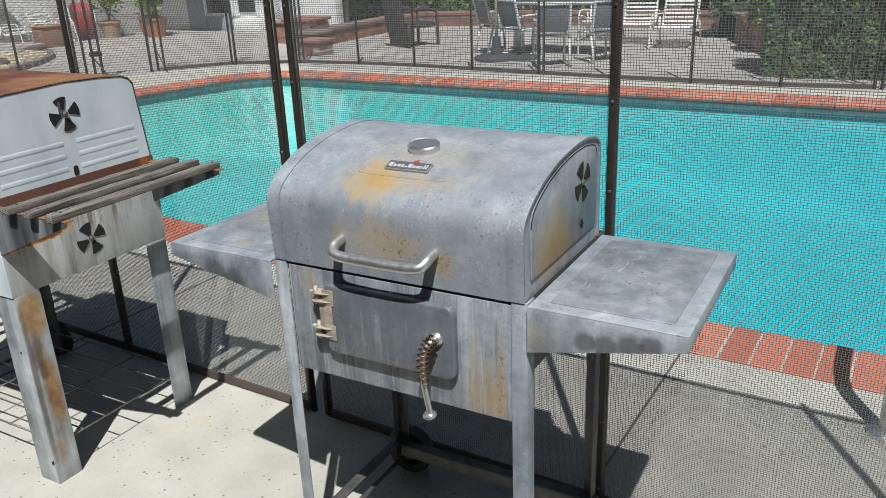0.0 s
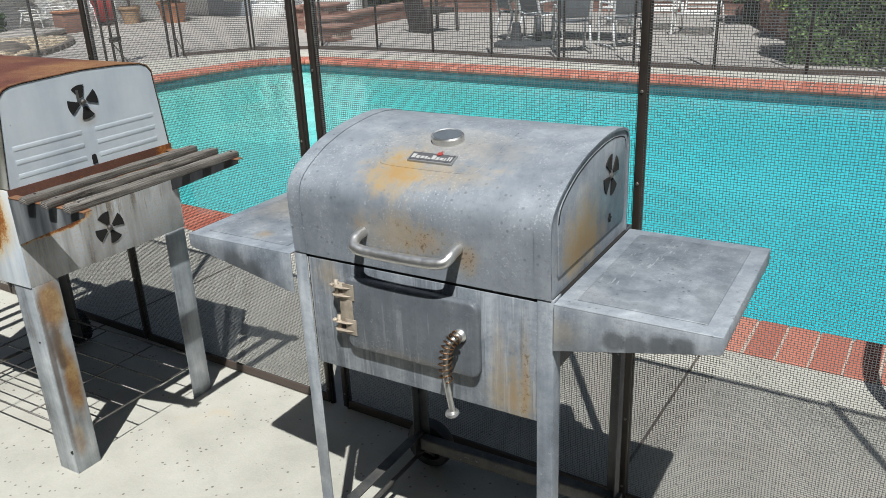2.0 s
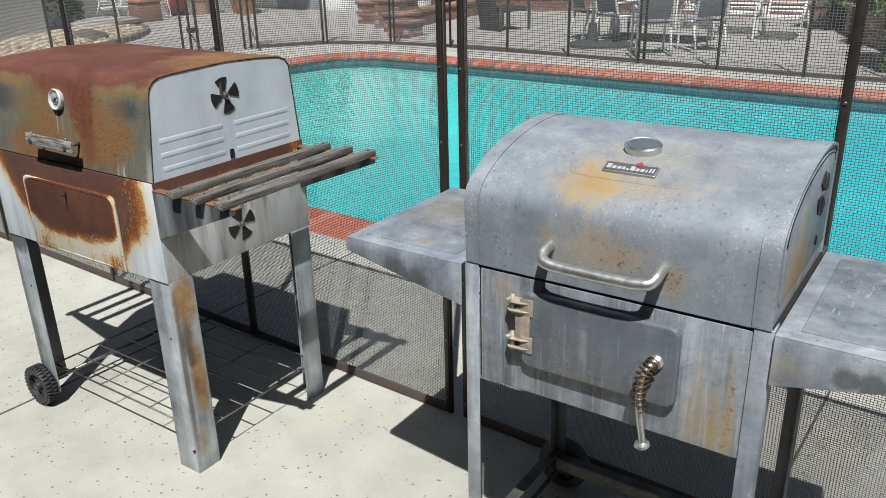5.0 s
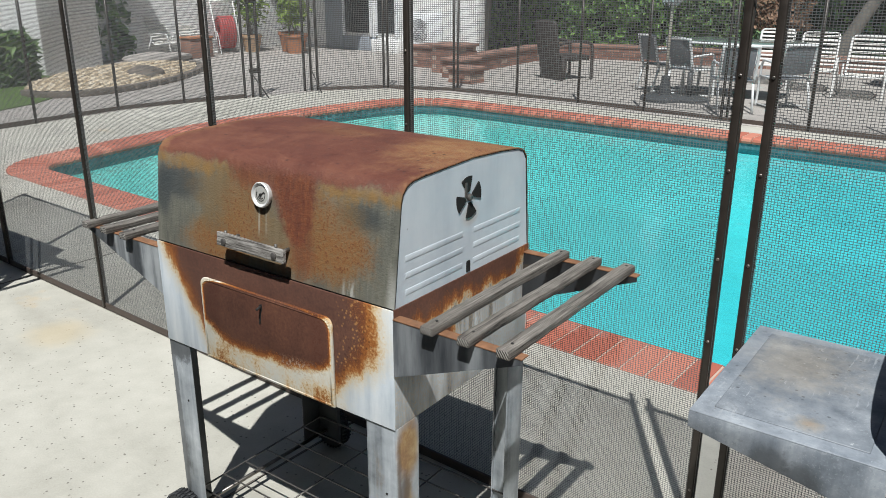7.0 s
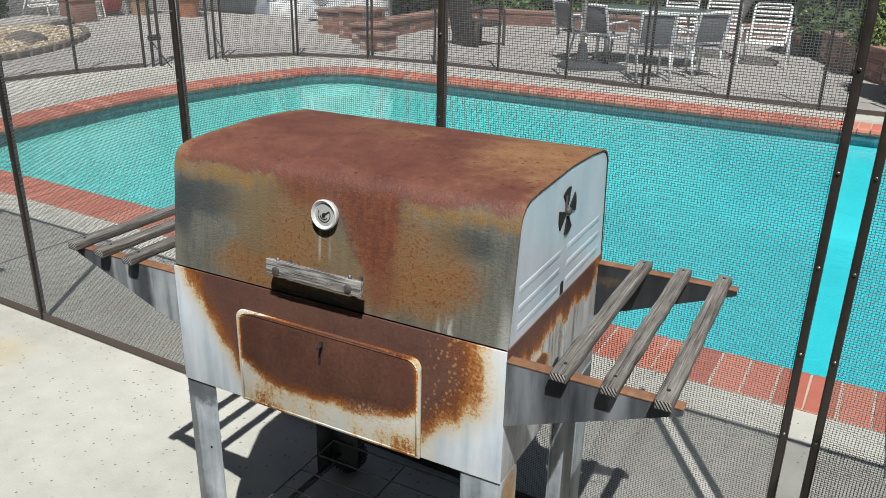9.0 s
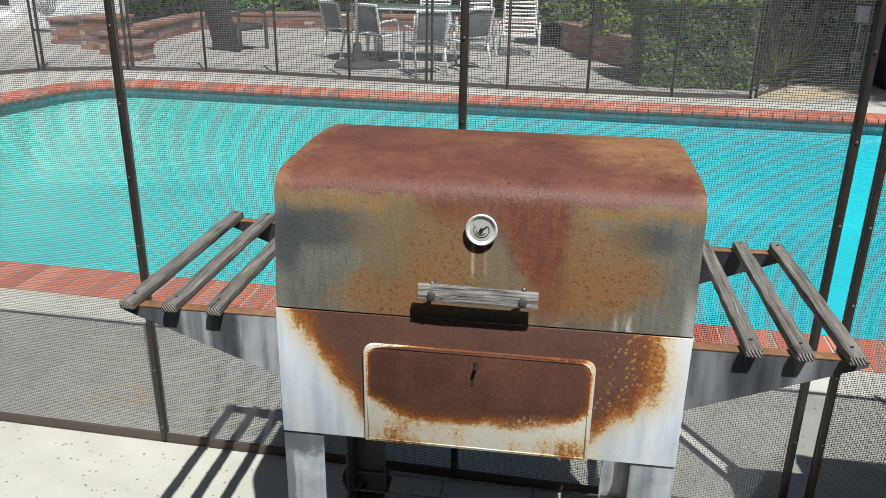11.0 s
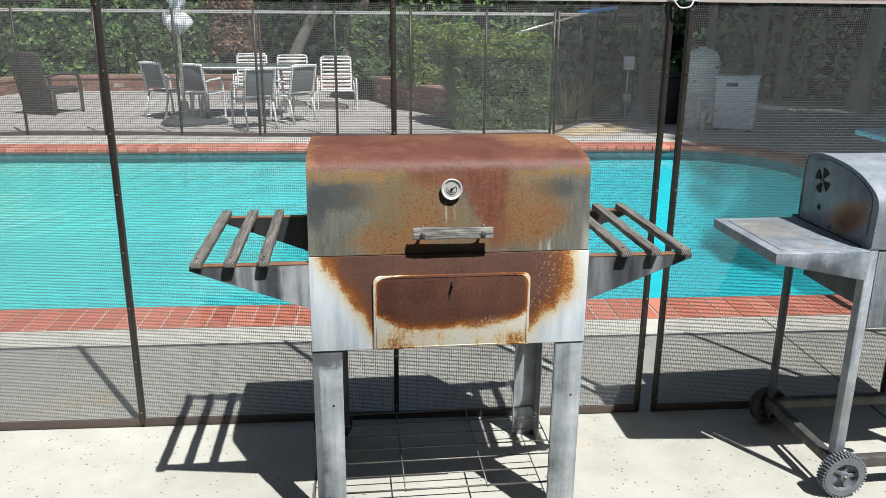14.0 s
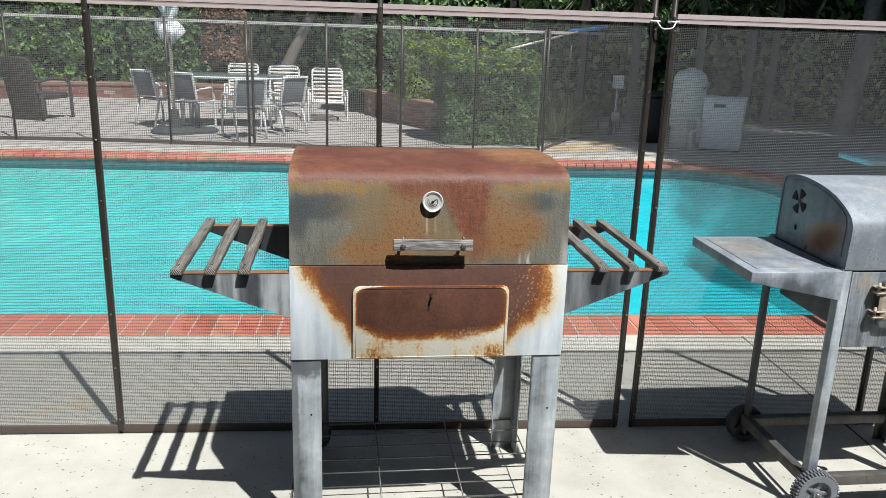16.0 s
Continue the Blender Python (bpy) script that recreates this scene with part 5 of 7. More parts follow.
def domed_grill(at):
    """The cart grill with a domed lid, a latched ash door and sheet-steel shelves. Origin: front middle, on the floor."""
    low = 0.038
    g = thing("charcoal_grill", pose(*at, -low, 0, 0, 2.2), "weathered grey steel charcoal grill with domed lid and folded shelves", "grill", "charcoal grills")
    w, d = 0.279, 0.392
    lid = part("lid", sheet_prism(LID_B, -w + 0.004, w - 0.004, 0.003), LID_GREY, g, "domed weathered lid with ochre rust stains")
    for sgn in (-1, 1):
        x = sgn * (w - 0.004)
        bm = sheet_prism([(p[0] * 1.0 - (0.002 if p[0] < 0.2 else -0.002), p[1] + 0.002) for p in LID_B], min(x, x - sgn * 0.03), max(x, x - sgn * 0.03), 0.004)
        part("lid_rim", bm, LID_GREY, lid)
        bm = prism([(p[0] + (0.003 if p[0] < 0.2 else -0.003), p[1] - 0.003) for p in LID_B], "x", x - sgn * 0.006, x - sgn * 0.003)
        inset = [(0.03 + (p[0]) * 0.86, 0.862 + (p[1] - 0.8295) * 0.80) for p in LID_B]
        prism(inset, "x", x - sgn * 0.004, x + sgn * 0.0005, 0.0015, bm)
        part("lid_end", bm, LID_GREY_END, lid, "pressed lid end stained with ochre rust")
        if sgn > 0:
            part("seam", tube([(x + 0.0002, p[0], p[1]) for p in inset[2:-1]], 0.0010, sides=6), DARK, lid, "dark pressed crease round the damper")
        vent_slots(lid, (0.275, 0.975), 0.011, 0.040, x + sgn * 0.0008, sgn, 25)
        bm = bmesh.new()
        box(min(x, x + sgn * 0.003), max(x, x + sgn * 0.003), 0.272, 0.278, 0.882, 0.898, 0, bm)
        box(min(x, x + sgn * 0.003), max(x, x + sgn * 0.003), 0.268, 0.282, 0.888, 0.892, 0, bm)
        part("notch", bm, DARK, lid)
        bm = lathe([(0.007, 0), (0.007, 0.003), (0.003, 0.006)], pose(x, 0.275, 0.975, 0, 90 * sgn, 0), sides=10)
        part("damper_knob", bm, WIRE, lid)
    # gauge, badge, pressed panel on the dome
    def on_lid(y):
        for a, b in zip(LID_B, LID_B[1:]):
            if a[0] <= y <= b[0] and b[0] > a[0]:
                return a[1] + (b[1] - a[1]) * (y - a[0]) / (b[0] - a[0])
        return 1.05

    def seat(x, y, lift=0.0):
        slope = math.degrees(math.atan2(on_lid(y + 0.01) - on_lid(y - 0.01), 0.02))
        return pose(x, y, on_lid(y), slope, 0, 0) @ Matrix.Translation((0, 0, lift))
    tm = seat(-0.003, 0.155)
    gauge = part("thermometer", lathe([(0.028, -0.004), (0.030, 0.004), (0.0305, 0.011), (0.0285, 0.014), (0.026, 0.0125), (0.001, 0.0115)], tm @ Matrix.Diagonal((1.1, 0.88, 1, 1)), sides=36), STEEL, lid, "steel-rimmed lid thermometer")
    part("dial", lathe([(0.0255, 0.0120), (0.0255, 0.0132), (0.001, 0.0132)], tm @ Matrix.Diagonal((1.1, 0.88, 1, 1)), sides=28), GAUGE_GLASS, gauge)
    tm = seat(0.002, 0.087)
    bm = box(-0.047, 0.047, -0.0135, 0.0135, -0.002, 0.004, 0.001)
    bm.transform(tm)
    badge = part("badge", bm, BADGE, lid, "small grey badge plate on the lid")
    bm = box(-0.0445, 0.0445, -0.011, 0.011, 0.004, 0.0046)
    bm.transform(tm)
    part("badge_field", bm, BADGE_DARK, badge)
    bm = bmesh.new()
    for x0, x1, h in ((-0.041, -0.033, 0.007), (-0.031, -0.024, 0.0045), (-0.022, -0.015, 0.0045), (-0.013, -0.008, 0.0045), (-0.006, -0.001, 0.0025), (0.001, 0.009, 0.007), (0.011, 0.017, 0.0045), (0.019, 0.026, 0.0045), (0.028, 0.031, 0.0045), (0.034, 0.037, 0.007), (0.039, 0.042, 0.007)):
        box(x0, x1, -0.007, -0.007 + h * 1.7, 0.0046, 0.0053, 0, bm)
    bm.transform(tm)
    part("bar", bm, BADGE_BAR, badge, "pale raised bars")
    bm = prism([(-0.004, 0.0), (-0.006, 0.006), (-0.003, 0.011), (-0.002, 0.008), (0.001, 0.015), (0.003, 0.009), (0.006, 0.007), (0.005, 0.001)], "z", 0.0047, 0.0056)
    bm.transform(tm @ Matrix.Translation((0.012, 0.006, 0)))
    part("flame", bm, FLAME_RED, badge, "small red flame shape")
    bead = [(-0.105, 0.098), (-0.100, 0.072), (-0.085, 0.062), (0.0, 0.060), (0.085, 0.062), (0.103, 0.072), (0.110, 0.10), (0.112, 0.15), (0.112, 0.22)]
    part("pressed_bead", tube([(x, y, on_lid(y) - 0.0012) for x, y in [(p.x, p.y) for p in curve_points([(a, b, 0) for a, b in bead], 6)]], 0.0026, sides=8), LID_GREY, lid)
    pts = [(-0.101, 0.0, 0.899), (-0.101, -0.022, 0.896), (-0.099, -0.036, 0.889), (-0.088, -0.045, 0.883), (-0.05, -0.047, 0.880), (0.05, -0.047, 0.880), (0.088, -0.045, 0.883), (0.099, -0.036, 0.889), (0.101, -0.022, 0.896), (0.101, 0.0, 0.899)]
    part("lid_handle", tube(curve_points(pts, 5), 0.0105, sides=14), STEEL, lid, "bent stainless tube lid handle")
    # firebox
    xa, xb = -0.248, 0.252
    part("backing", box(xa - 0.002, xb + 0.002, 0.0065, 0.0075, 0.59, 0.826), DARK, g, "dark gap beside the front panel")
    part("front_panel", box(xa + 0.003, xb - 0.004, 0.002, 0.006, 0.588, 0.8225, 0.001), BOX_GREY, g, "grey front panel with chalky streaks and ochre rust")
    # the firebox takes the darkened steel because its sides lie in shade
    part("firebox", prism([(0.008, 0.636), (0.36, 0.636), (0.36, 0.826), (0.008, 0.826)], "x", -w + 0.036, w - 0.036, 0.001), FRAME_SHADE, g, "firebox behind the front panel, coloured dark for its shade")
    part("firebox_rim", sheet_prism([(0.004, 0.8215), (0.004, 0.8285), (d, 0.8285), (d, 0.8215)], -w, w, 0.006), DARK, g, "dark gap under the lid")
    out = rounded(-0.150, 0.142, 0.652, 0.803, 0.018)
    door = part("ash_door", prism(out, "y", -0.016, 0.003, 0.006, seg=3), DOOR_GREY, g, "raised grey ash door with rounded corners")
    for z in (0.775, 0.700):
        bm = bmesh.new()
        for dz in (-0.011, 0.006):
            prism([(-0.178, -0.018), (-0.168, -0.026), (-0.145, -0.024), (-0.128, -0.017), (-0.128, 0.0), (-0.178, 0.0)], "z", z + dz, z + dz + 0.0025, 0.0006, bm)
        bar((-0.166, -0.016, z - 0.018), (-0.166, -0.016, z + 0.020), 0.0042, bm, 10)
        box(-0.150, -0.124, -0.0185, -0.0165, z - 0.017, z + 0.016, 0.0006, bm)
        lathe([(0.005, 0), (0.005, 0.003), (0.003, 0.0045)], pose(-0.171, -0.024, z + 0.010, 0), bm, 10)
        part("hinge", bm, HINGE, door, "pale rusty strap hinge")
    part("hinge_plate", box(-0.160, -0.130, -0.018, -0.0165, 0.705, 0.772, 0.0006), HINGE, door)
    # spring handle
    ax = curve_points([(0.108, -0.016, 0.738), (0.104, -0.034, 0.737), (0.096, -0.045, 0.722), (0.093, -0.050, 0.690), (0.097, -0.053, 0.655), (0.105, -0.055, 0.615), (0.108, -0.056, 0.600)], 10)
    knob = part("door_handle", tube(ax, 0.0055, sides=10), STEEL, door, "steel rod handle wound with a browned spring")
    run = []
    n = 33
    for i in range(10 * 14):
        u = i / (10 * 14) * n + 6
        k = int(u)
        p = ax[k].lerp(ax[min(k + 1, len(ax) - 1)], u - k)
        dirn = (ax[min(k + 1, len(ax) - 1)] - ax[k]).normalized()
        sx = dirn.cross(Vector((1, 0, 0))).normalized()
        sy = dirn.cross(sx)
        a = i / 14 * math.tau
        run.append(p + (sx * math.cos(a) + sy * math.sin(a)) * 0.0112)
    part("spring", tube(run, 0.0017, sides=6), SPRING, knob)
    bm = lathe([(0.011, 0), (0.013, 0.004), (0.009, 0.010)], pose(0.108, -0.0165, 0.738, 90), sides=16)
    part("collar", bm, STEEL, knob, "bright end collar")
    part("collar", lathe([(0.011, 0), (0.0135, 0.003), (0.012, 0.007), (0.004, 0.009)], pose(0.108, -0.056, 0.594, 8, -6, 0), None, 14), STEEL, knob, "bright end collar")
    # shelves: folded sheet, lips deeper towards the firebox
    for sgn in (1, -1):
        xi, xo = sgn * (w + 0.002), sgn * (w + (0.274 if sgn > 0 else 0.285))
        y0, y1, zt = (-0.006, 0.392, 0.830) if sgn > 0 else (-0.012, 0.386, 0.829)
        X = (xi, xo)
        shelf = part("side_shelf", box(min(X), max(X), y0, y1, zt - 0.004, zt, 0.0015), SHELF_GREY, g, "folded grey shelf with a pressed top")
        ins = 0.03
        part("pressed_panel", box(min(xi + sgn * ins, xo - sgn * ins), max(xi + sgn * ins, xo - sgn * ins), y0 + ins, y1 - ins, zt - 0.001, zt + 0.0022, 0.002), SHELF_PANEL, shelf)
        for y in (y0, y1 - 0.003):
            # back lip in the darkened steel, for the shade under the shelf
            part("lip", prism([(xi, zt - 0.003), (xo, zt - 0.003), (xo, zt - 0.030), (xi, zt - 0.088)], "y", y, y + 0.003, 0.0008), LIP_GREY if y < 0.1 else FRAME_SHADE, shelf, "folded lip, deeper towards the firebox")
        part("end_lip", box(min(xo, xo - sgn * 0.003), max(xo, xo - sgn * 0.003), y0 + 0.002, y1 - 0.002, zt - 0.030, zt - 0.003, 0.0008), SHELF_GREY, shelf)
    # frame
    for sx in (-1, 1):
        for fy in (0, 1):
            xo, xi = sx * w, sx * (w - 0.030)
            y0 = 0.0 if not fy else d + 0.018
            bm = box(min(xo, xi), max(xo, xi), y0, y0 + 0.003, low + (0.05 if sx < 0 else 0.0), 0.832, 0.0008)
            box(min(xo, xo - sx * 0.003), max(xo, xo - sx * 0.003), y0 + 0.0032 if not fy else y0 - 0.030, y0 + 0.033 if not fy else y0 - 0.0002, low + (0.05 if sx < 0 else 0.0), 0.832, 0.0008, bm)
            # back legs use the steel with shade in its colour
            part("leg", bm, FRAME_SHADE if fy else FRAME_GREY, g, "grey angle-steel leg")
    zr = 0.120 + low
    rails = (((-w + 0.004, 0.006), (-w + 0.004, d + 0.014)), ((w - 0.004, 0.006), (w - 0.004, d + 0.014)))
    for (xa_, ya_), (xb_, yb_) in rails:
        bm = box(xa_ - 0.014, xa_ + 0.014, ya_, yb_, zr - 0.003, zr, 0.0008)
        box(xa_ - (0.014 if xa_ < 0 else -0.011), xa_ - (0.011 if xa_ < 0 else -0.014), ya_, yb_, zr - 0.035, zr - 0.003, 0.0006, bm)
        part("base_rail", bm, FRAME_SHADE, g)
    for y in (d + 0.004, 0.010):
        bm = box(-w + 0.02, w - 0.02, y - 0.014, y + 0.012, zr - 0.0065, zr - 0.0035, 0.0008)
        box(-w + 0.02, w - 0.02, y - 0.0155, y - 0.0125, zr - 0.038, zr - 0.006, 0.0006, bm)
        part("base_rail", bm, FRAME_SHADE, g)
    for sgn in (-1, 1):
        bm = prism([(0.03, 0.745), (d - 0.0, 0.745), (d, 0.66), (d - 0.03, 0.66)], "x", sgn * (w - 0.002), sgn * (w + 0.001))
        part("brace", bm, FRAME_GREY, g)
    for y in (-0.022, d + 0.04):
        wheel(g, (-w + 0.020, y, 0.073 + low), 0.068, 0.036, WHEEL_GREY if y < 0.1 else RUBBER, WHEEL_GREY if y < 0.1 else RUBBER, 40 if y < 0.1 else 0)
    part("axle", bar((-w + 0.020, -0.045, 0.073 + low), (-w + 0.020, d + 0.06, 0.073 + low), 0.006, sides=10), WIRE, g)
    return g


domed_grill((-0.8475, 1.168))


# ---- far fence ----
def far_fence():
    run = [(-9.0, -1.2), (-9.1, 0.7), (-9.2, 1.75), (-9.3, 2.8), (-9.42, 3.85), (-9.55, 4.85), (-9.46, 5.66), (-9.26, 6.42)]
    run2 = [(-9.06, 7.48), (-8.52, 8.21), (-7.61, 8.60), (-6.66, 8.70), (-5.77, 8.70), (-4.87, 8.62), (-3.95, 8.54), (-3.04, 8.46), (-2.18, 8.43), (-1.31, 8.44), (-0.50, 8.53)]
    run3 = [(-0.44, 8.58), (0.05, 9.50), (0.40, 10.0), (0.75, 10.4), (1.25, 10.95)]
    top = 1.43
    for line in (run, run2, run3):
        f = thing("mesh_fence", (0, 0, 0), "dark mesh pool fence on thin bronze poles beyond the water", "pool fence", "pool fence")
        for x, y in line:
            bm = tube([(x, y, -0.02), (x, y, top + 0.02)], 0.016, sides=8)
            part("post", bm, POST, f)
            if (x, y) in ((-8.52, 8.21), (-7.61, 8.60), (-3.95, 8.54)):
                part("post", tube([(x + 0.055, y + 0.02, -0.02), (x + 0.055, y + 0.02, top + 0.02)], 0.016, sides=8), POST, f)
        for (xa, ya), (xb, yb) in zip(line, line[1:]):
            bm = bmesh.new()
            for z0, z1 in ((0.02, top - 0.03),):
                v = [bm.verts.new(p) for p in ((xa, ya, z0), (xb, yb, z0), (xb, yb, z1), (xa, ya, z1))]
                bm.faces.new(v)
            part("mesh_panel", bm, NETTING, f)
            d = Vector((xb - xa, yb - ya, 0))
            turn = math.degrees(math.atan2(d.y, d.x))
            bm = box(0.01, d.length - 0.01, -0.004, 0.004, top - 0.03, top)
            bm.transform(pose(xa, ya, 0, 0, 0, turn))
            part("top_binding", bm, BAND, f, "pale top binding")
            bm = box(0.01, d.length - 0.01, -0.004, 0.004, 0.0, 0.05)
            bm.transform(pose(xa, ya, 0, 0, 0, turn))
            part("hem", bm, HEM, f)
    # gate between the two left runs, with doubled poles and low struts
    gate = thing("mesh_gate", (0, 0, 0), "self-closing mesh gate with doubled dark poles in the far fence", "gate")
    a, b = Vector((-9.23, 6.52, 0)), Vector((-9.10, 7.40, 0))
    for p in (a, a + Vector((0.03, 0.09, 0)), b, b - Vector((0.03, 0.09, 0))):
        part("post", tube([p, p + Vector((0, 0, 1.52))], 0.018, sides=8), POST, gate)
    bm = bmesh.new()
    bm.faces.new([bm.verts.new(q) for q in (a + Vector((0, 0, 0.05)), b + Vector((0, 0, 0.05)), b + Vector((0, 0, 1.4)), a + Vector((0, 0, 1.4)))])
    part("mesh_panel", bm, NETTING, gate)
    for p, q in ((a, a + Vector((0.25, 0.05, 0))), (b, b + Vector((0.25, -0.05, 0)))):
        part("strut", bar(p + Vector((0, 0, 0.30)), q, 0.008, sides=6), POST, gate)
    for z in (0.30, 1.15):
        part("hinge", box(a.x - 0.02, a.x + 0.05, a.y - 0.03, a.y + 0.11, z, z + 0.06, 0.004), POST, gate)


far_fence()


# ---- plants ----
def leaves(rng, count, place, size, flat=0.6, long=1.0):
    """Many small bent leaves. place(rng) gives a point and an outward way."""
    verts, faces = [], []
    for _ in range(count):
        p, out = place(rng)
        out = (Vector(out) + Vector((rng.gauss(0, flat), rng.gauss(0, flat), rng.gauss(0, flat)))).normalized()
        a = out.orthogonal().normalized()
        a.rotate(Matrix.Rotation(rng.uniform(0, math.tau), 3, out))
        b = out.cross(a)
        k = size * rng.uniform(0.6, 1.35)
        i = len(verts)
        p = Vector(p)
        verts.extend([p - a * k * 0.5 * long, p + b * k * 0.32 + out * k * 0.10, p + a * k * 0.5 * long - out * k * 0.12, p - b * k * 0.32 + out * k * 0.10])
        faces.append((i, i + 1, i + 2, i + 3))
    data = bpy.data.meshes.new("foliage")
    data.from_pydata([tuple(v) for v in verts], [], faces)
    return data


def lumpy_box(x0, x1, y0, y1, z0, z1, lump=0.16, seed=0, freq=1.6):
    """Points on the near, top and end faces of a hedge whose skin swells and sinks."""
    ax, ay, az = x1 - x0, y1 - y0, z1 - z0
    areas = [ax * az, ay * az, ay * az, ax * ay]

    def place(rng):
        k = rng.choices(range(4), areas)[0]
        u, v = rng.random(), rng.random()
        if k == 0:
            p, o = Vector((x0 + ax * u, y0, z0 + az * v)), Vector((0, -1, 0.35))
        elif k == 1:
            p, o = Vector((x0, y0 + ay * u, z0 + az * v)), Vector((-1, 0, 0.3))
        elif k == 2:
            p, o = Vector((x1, y0 + ay * u, z0 + az * v)), Vector((1, 0, 0.3))
        else:
            p, o = Vector((x0 + ax * u, y0 + ay * v, z1)), Vector((0, 0, 1))
        n = noise.noise(p * freq + Vector((seed, 0, 0))) + 0.5 * noise.noise(p * freq * 3 + Vector((0, seed, 0)))
        return p + o.normalized() * (n * lump + rng.uniform(-0.10, 0.03)), o
    return place


def hedge(name, label, category, dims, count, size, mat_, lump=0.16, seed=0, long=1.0, core=True):
    x0, x1, y0, y1, z0, z1 = dims
    h = thing(name, ((x0 + x1) / 2, (y0 + y1) / 2, 0), label, category)
    rng = random.Random(seed)
    data = leaves(rng, count, lumpy_box(x0, x1, y0, y1, z0, z1, lump, seed), size, 0.5, long)
    data.transform(Matrix.Translation((-(x0 + x1) / 2, -(y0 + y1) / 2, 0)))
    data.materials.append(mat_)
    fo = new("foliage", data)
    fo.parent = h
    tagged(fo, kind="stuff")
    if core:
        # near-black block that stands in for the shade between the leaves
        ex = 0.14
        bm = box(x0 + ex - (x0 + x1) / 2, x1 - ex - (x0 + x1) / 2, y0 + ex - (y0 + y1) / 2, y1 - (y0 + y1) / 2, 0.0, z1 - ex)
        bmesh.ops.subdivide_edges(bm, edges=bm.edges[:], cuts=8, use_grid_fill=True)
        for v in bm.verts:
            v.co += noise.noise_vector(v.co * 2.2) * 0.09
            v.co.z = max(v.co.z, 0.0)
        part("core", bm, HEDGE_SHADE, h, "near-black core for the shade behind the leaves")
    return h


def tree(at, height, crown_r, crown_z, mat_, seed, count=5000, lean=(0, 0), r=0.14):
    h = thing("tree", at, "garden tree with grey trunk and dark leafy crown", "tree")
    rng = random.Random(seed)
    top = Vector((lean[0], lean[1], height * 0.75))
    mid = top * 0.5 + Vector((0.08, -0.05, 0))
    part("trunk", tube(curve_points([(0, 0, -0.05), (0.02, 0.01, 0.3), mid, top], 6), [r * (1.25 - 0.045 * i) for i in range(19)], sides=12), BARK, h)
    bm = bmesh.new()
    clumps = []
    for k in range(9):
        a, rr = k * 2.4, crown_r * rng.uniform(0.45, 0.95)
        tip = Vector((lean[0] + rr * math.cos(a), lean[1] + rr * math.sin(a), crown_z + rng.uniform(-0.35, 0.5) * crown_r))
        tube(curve_points([mid.lerp(top, rng.uniform(0.5, 1)), top.lerp(tip, 0.5) + Vector((0, 0, 0.2)), tip], 5), [r * 0.45 * (1 - 0.085 * i) for i in range(11)], bm, 6)
        clumps.append((tip, crown_r * rng.uniform(0.4, 0.62)))
    part("limb", bm, BARK, h)
    clumps.append((top + Vector((0, 0, crown_r * 0.4)), crown_r * 0.6))

    def place(g):
        c, q = g.choice(clumps)
        d = Vector((g.gauss(0, 1), g.gauss(0, 1), g.gauss(0, 1))).normalized()
        return c + d * q * g.uniform(0.5, 1.05), d
    data = leaves(rng, count, place, 0.16)
    data.materials.append(mat_)
    fo = new("crown", data)
    fo.parent = h
    tagged(fo, kind="stuff")
    return h


def blades(name, label, category, at, count, length, mat_, seed, droop=0.5, width=0.03, rise=0.6):
    """A tuft of long narrow blades, such as a yucca, a flax or a palm head."""
    h = thing(name, at, label, category)
    rng = random.Random(seed)
    verts, faces = [], []
    for _ in range(count):
        a, el = rng.uniform(0, math.tau), rng.uniform(rise - 0.7, 1.3)
        d = Vector((math.cos(a) * math.cos(el), math.sin(a) * math.cos(el), math.sin(el)))
        side = d.cross(Vector((0, 0, 1))).normalized() * width * rng.uniform(0.6, 1.2)
        k = length * rng.uniform(0.6, 1.1)
        i = len(verts)
        for j in range(4):
            u = j / 3
            p = d * k * u + Vector((0, 0, -droop * k * u * u * rng.uniform(0.6, 1.0)))
            wd = side * (1 - u) ** 0.7 * (0.6 + u) if j else side * 0.7
            verts.extend([tuple(p - wd), tuple(p + wd)])
        for j in range(3):
            faces.append((i + 2 * j, i + 2 * j + 1, i + 2 * j + 3, i + 2 * j + 2))
    data = bpy.data.meshes.new("blade")
    data.from_pydata(verts, [], faces)
    data.materials.append(mat_)
    fo = new("blade", data)
    fo.parent = h
    tagged(fo, kind="stuff")
    return h


hedge("hedge", "tall dark ivy-covered hedge behind the patio", "hedge", (-12.2, -7.2, 14.35, 15.5, 0.0, 1.85), 17000, 0.10, IVY, 0.25, 1)
hedge("hedge", "ivy hedge with bright sunlit top", "hedge", (-12.5, -6.2, 15.6, 16.8, 0.9, 2.55), 11000, 0.11, SHRUB, 0.28, 2)
hedge("shrub", "leafy green shrub beside the patio wall", "shrub", (-6.95, -5.85, 14.5, 15.3, 0.2, 1.75), 4200, 0.09, SHRUB, 0.2, 3)
hedge("shrub", "reddish-brown dry shrub behind the chairs", "shrub", (-5.7, -5.0, 14.9, 15.6, 0.6, 1.6), 3200, 0.08, RUSSET, 0.2, 4)
clipped = hedge("hedge", "clipped green hedge, coloured lime on top for its sunlit band", "hedge", (-1.60, -0.42, 9.05, 9.95, 0.0, 1.08), 22000, 0.042, SHRUB, 0.14, 5)
# lime leaves colour the top and upper front as if sunlit
data = leaves(random.Random(51), 6500, lumpy_box(-1.62, -0.44, 9.00, 9.9, 0.90, 1.12, 0.16, 5), 0.040, 0.5, 1.5)
data.transform(Matrix.Translation((1.01, -9.5, 0)))
data.materials.append(LIME)
lit_leaves = new("new_growth", data)
lit_leaves.parent = clipped
tagged(lit_leaves, kind="stuff")
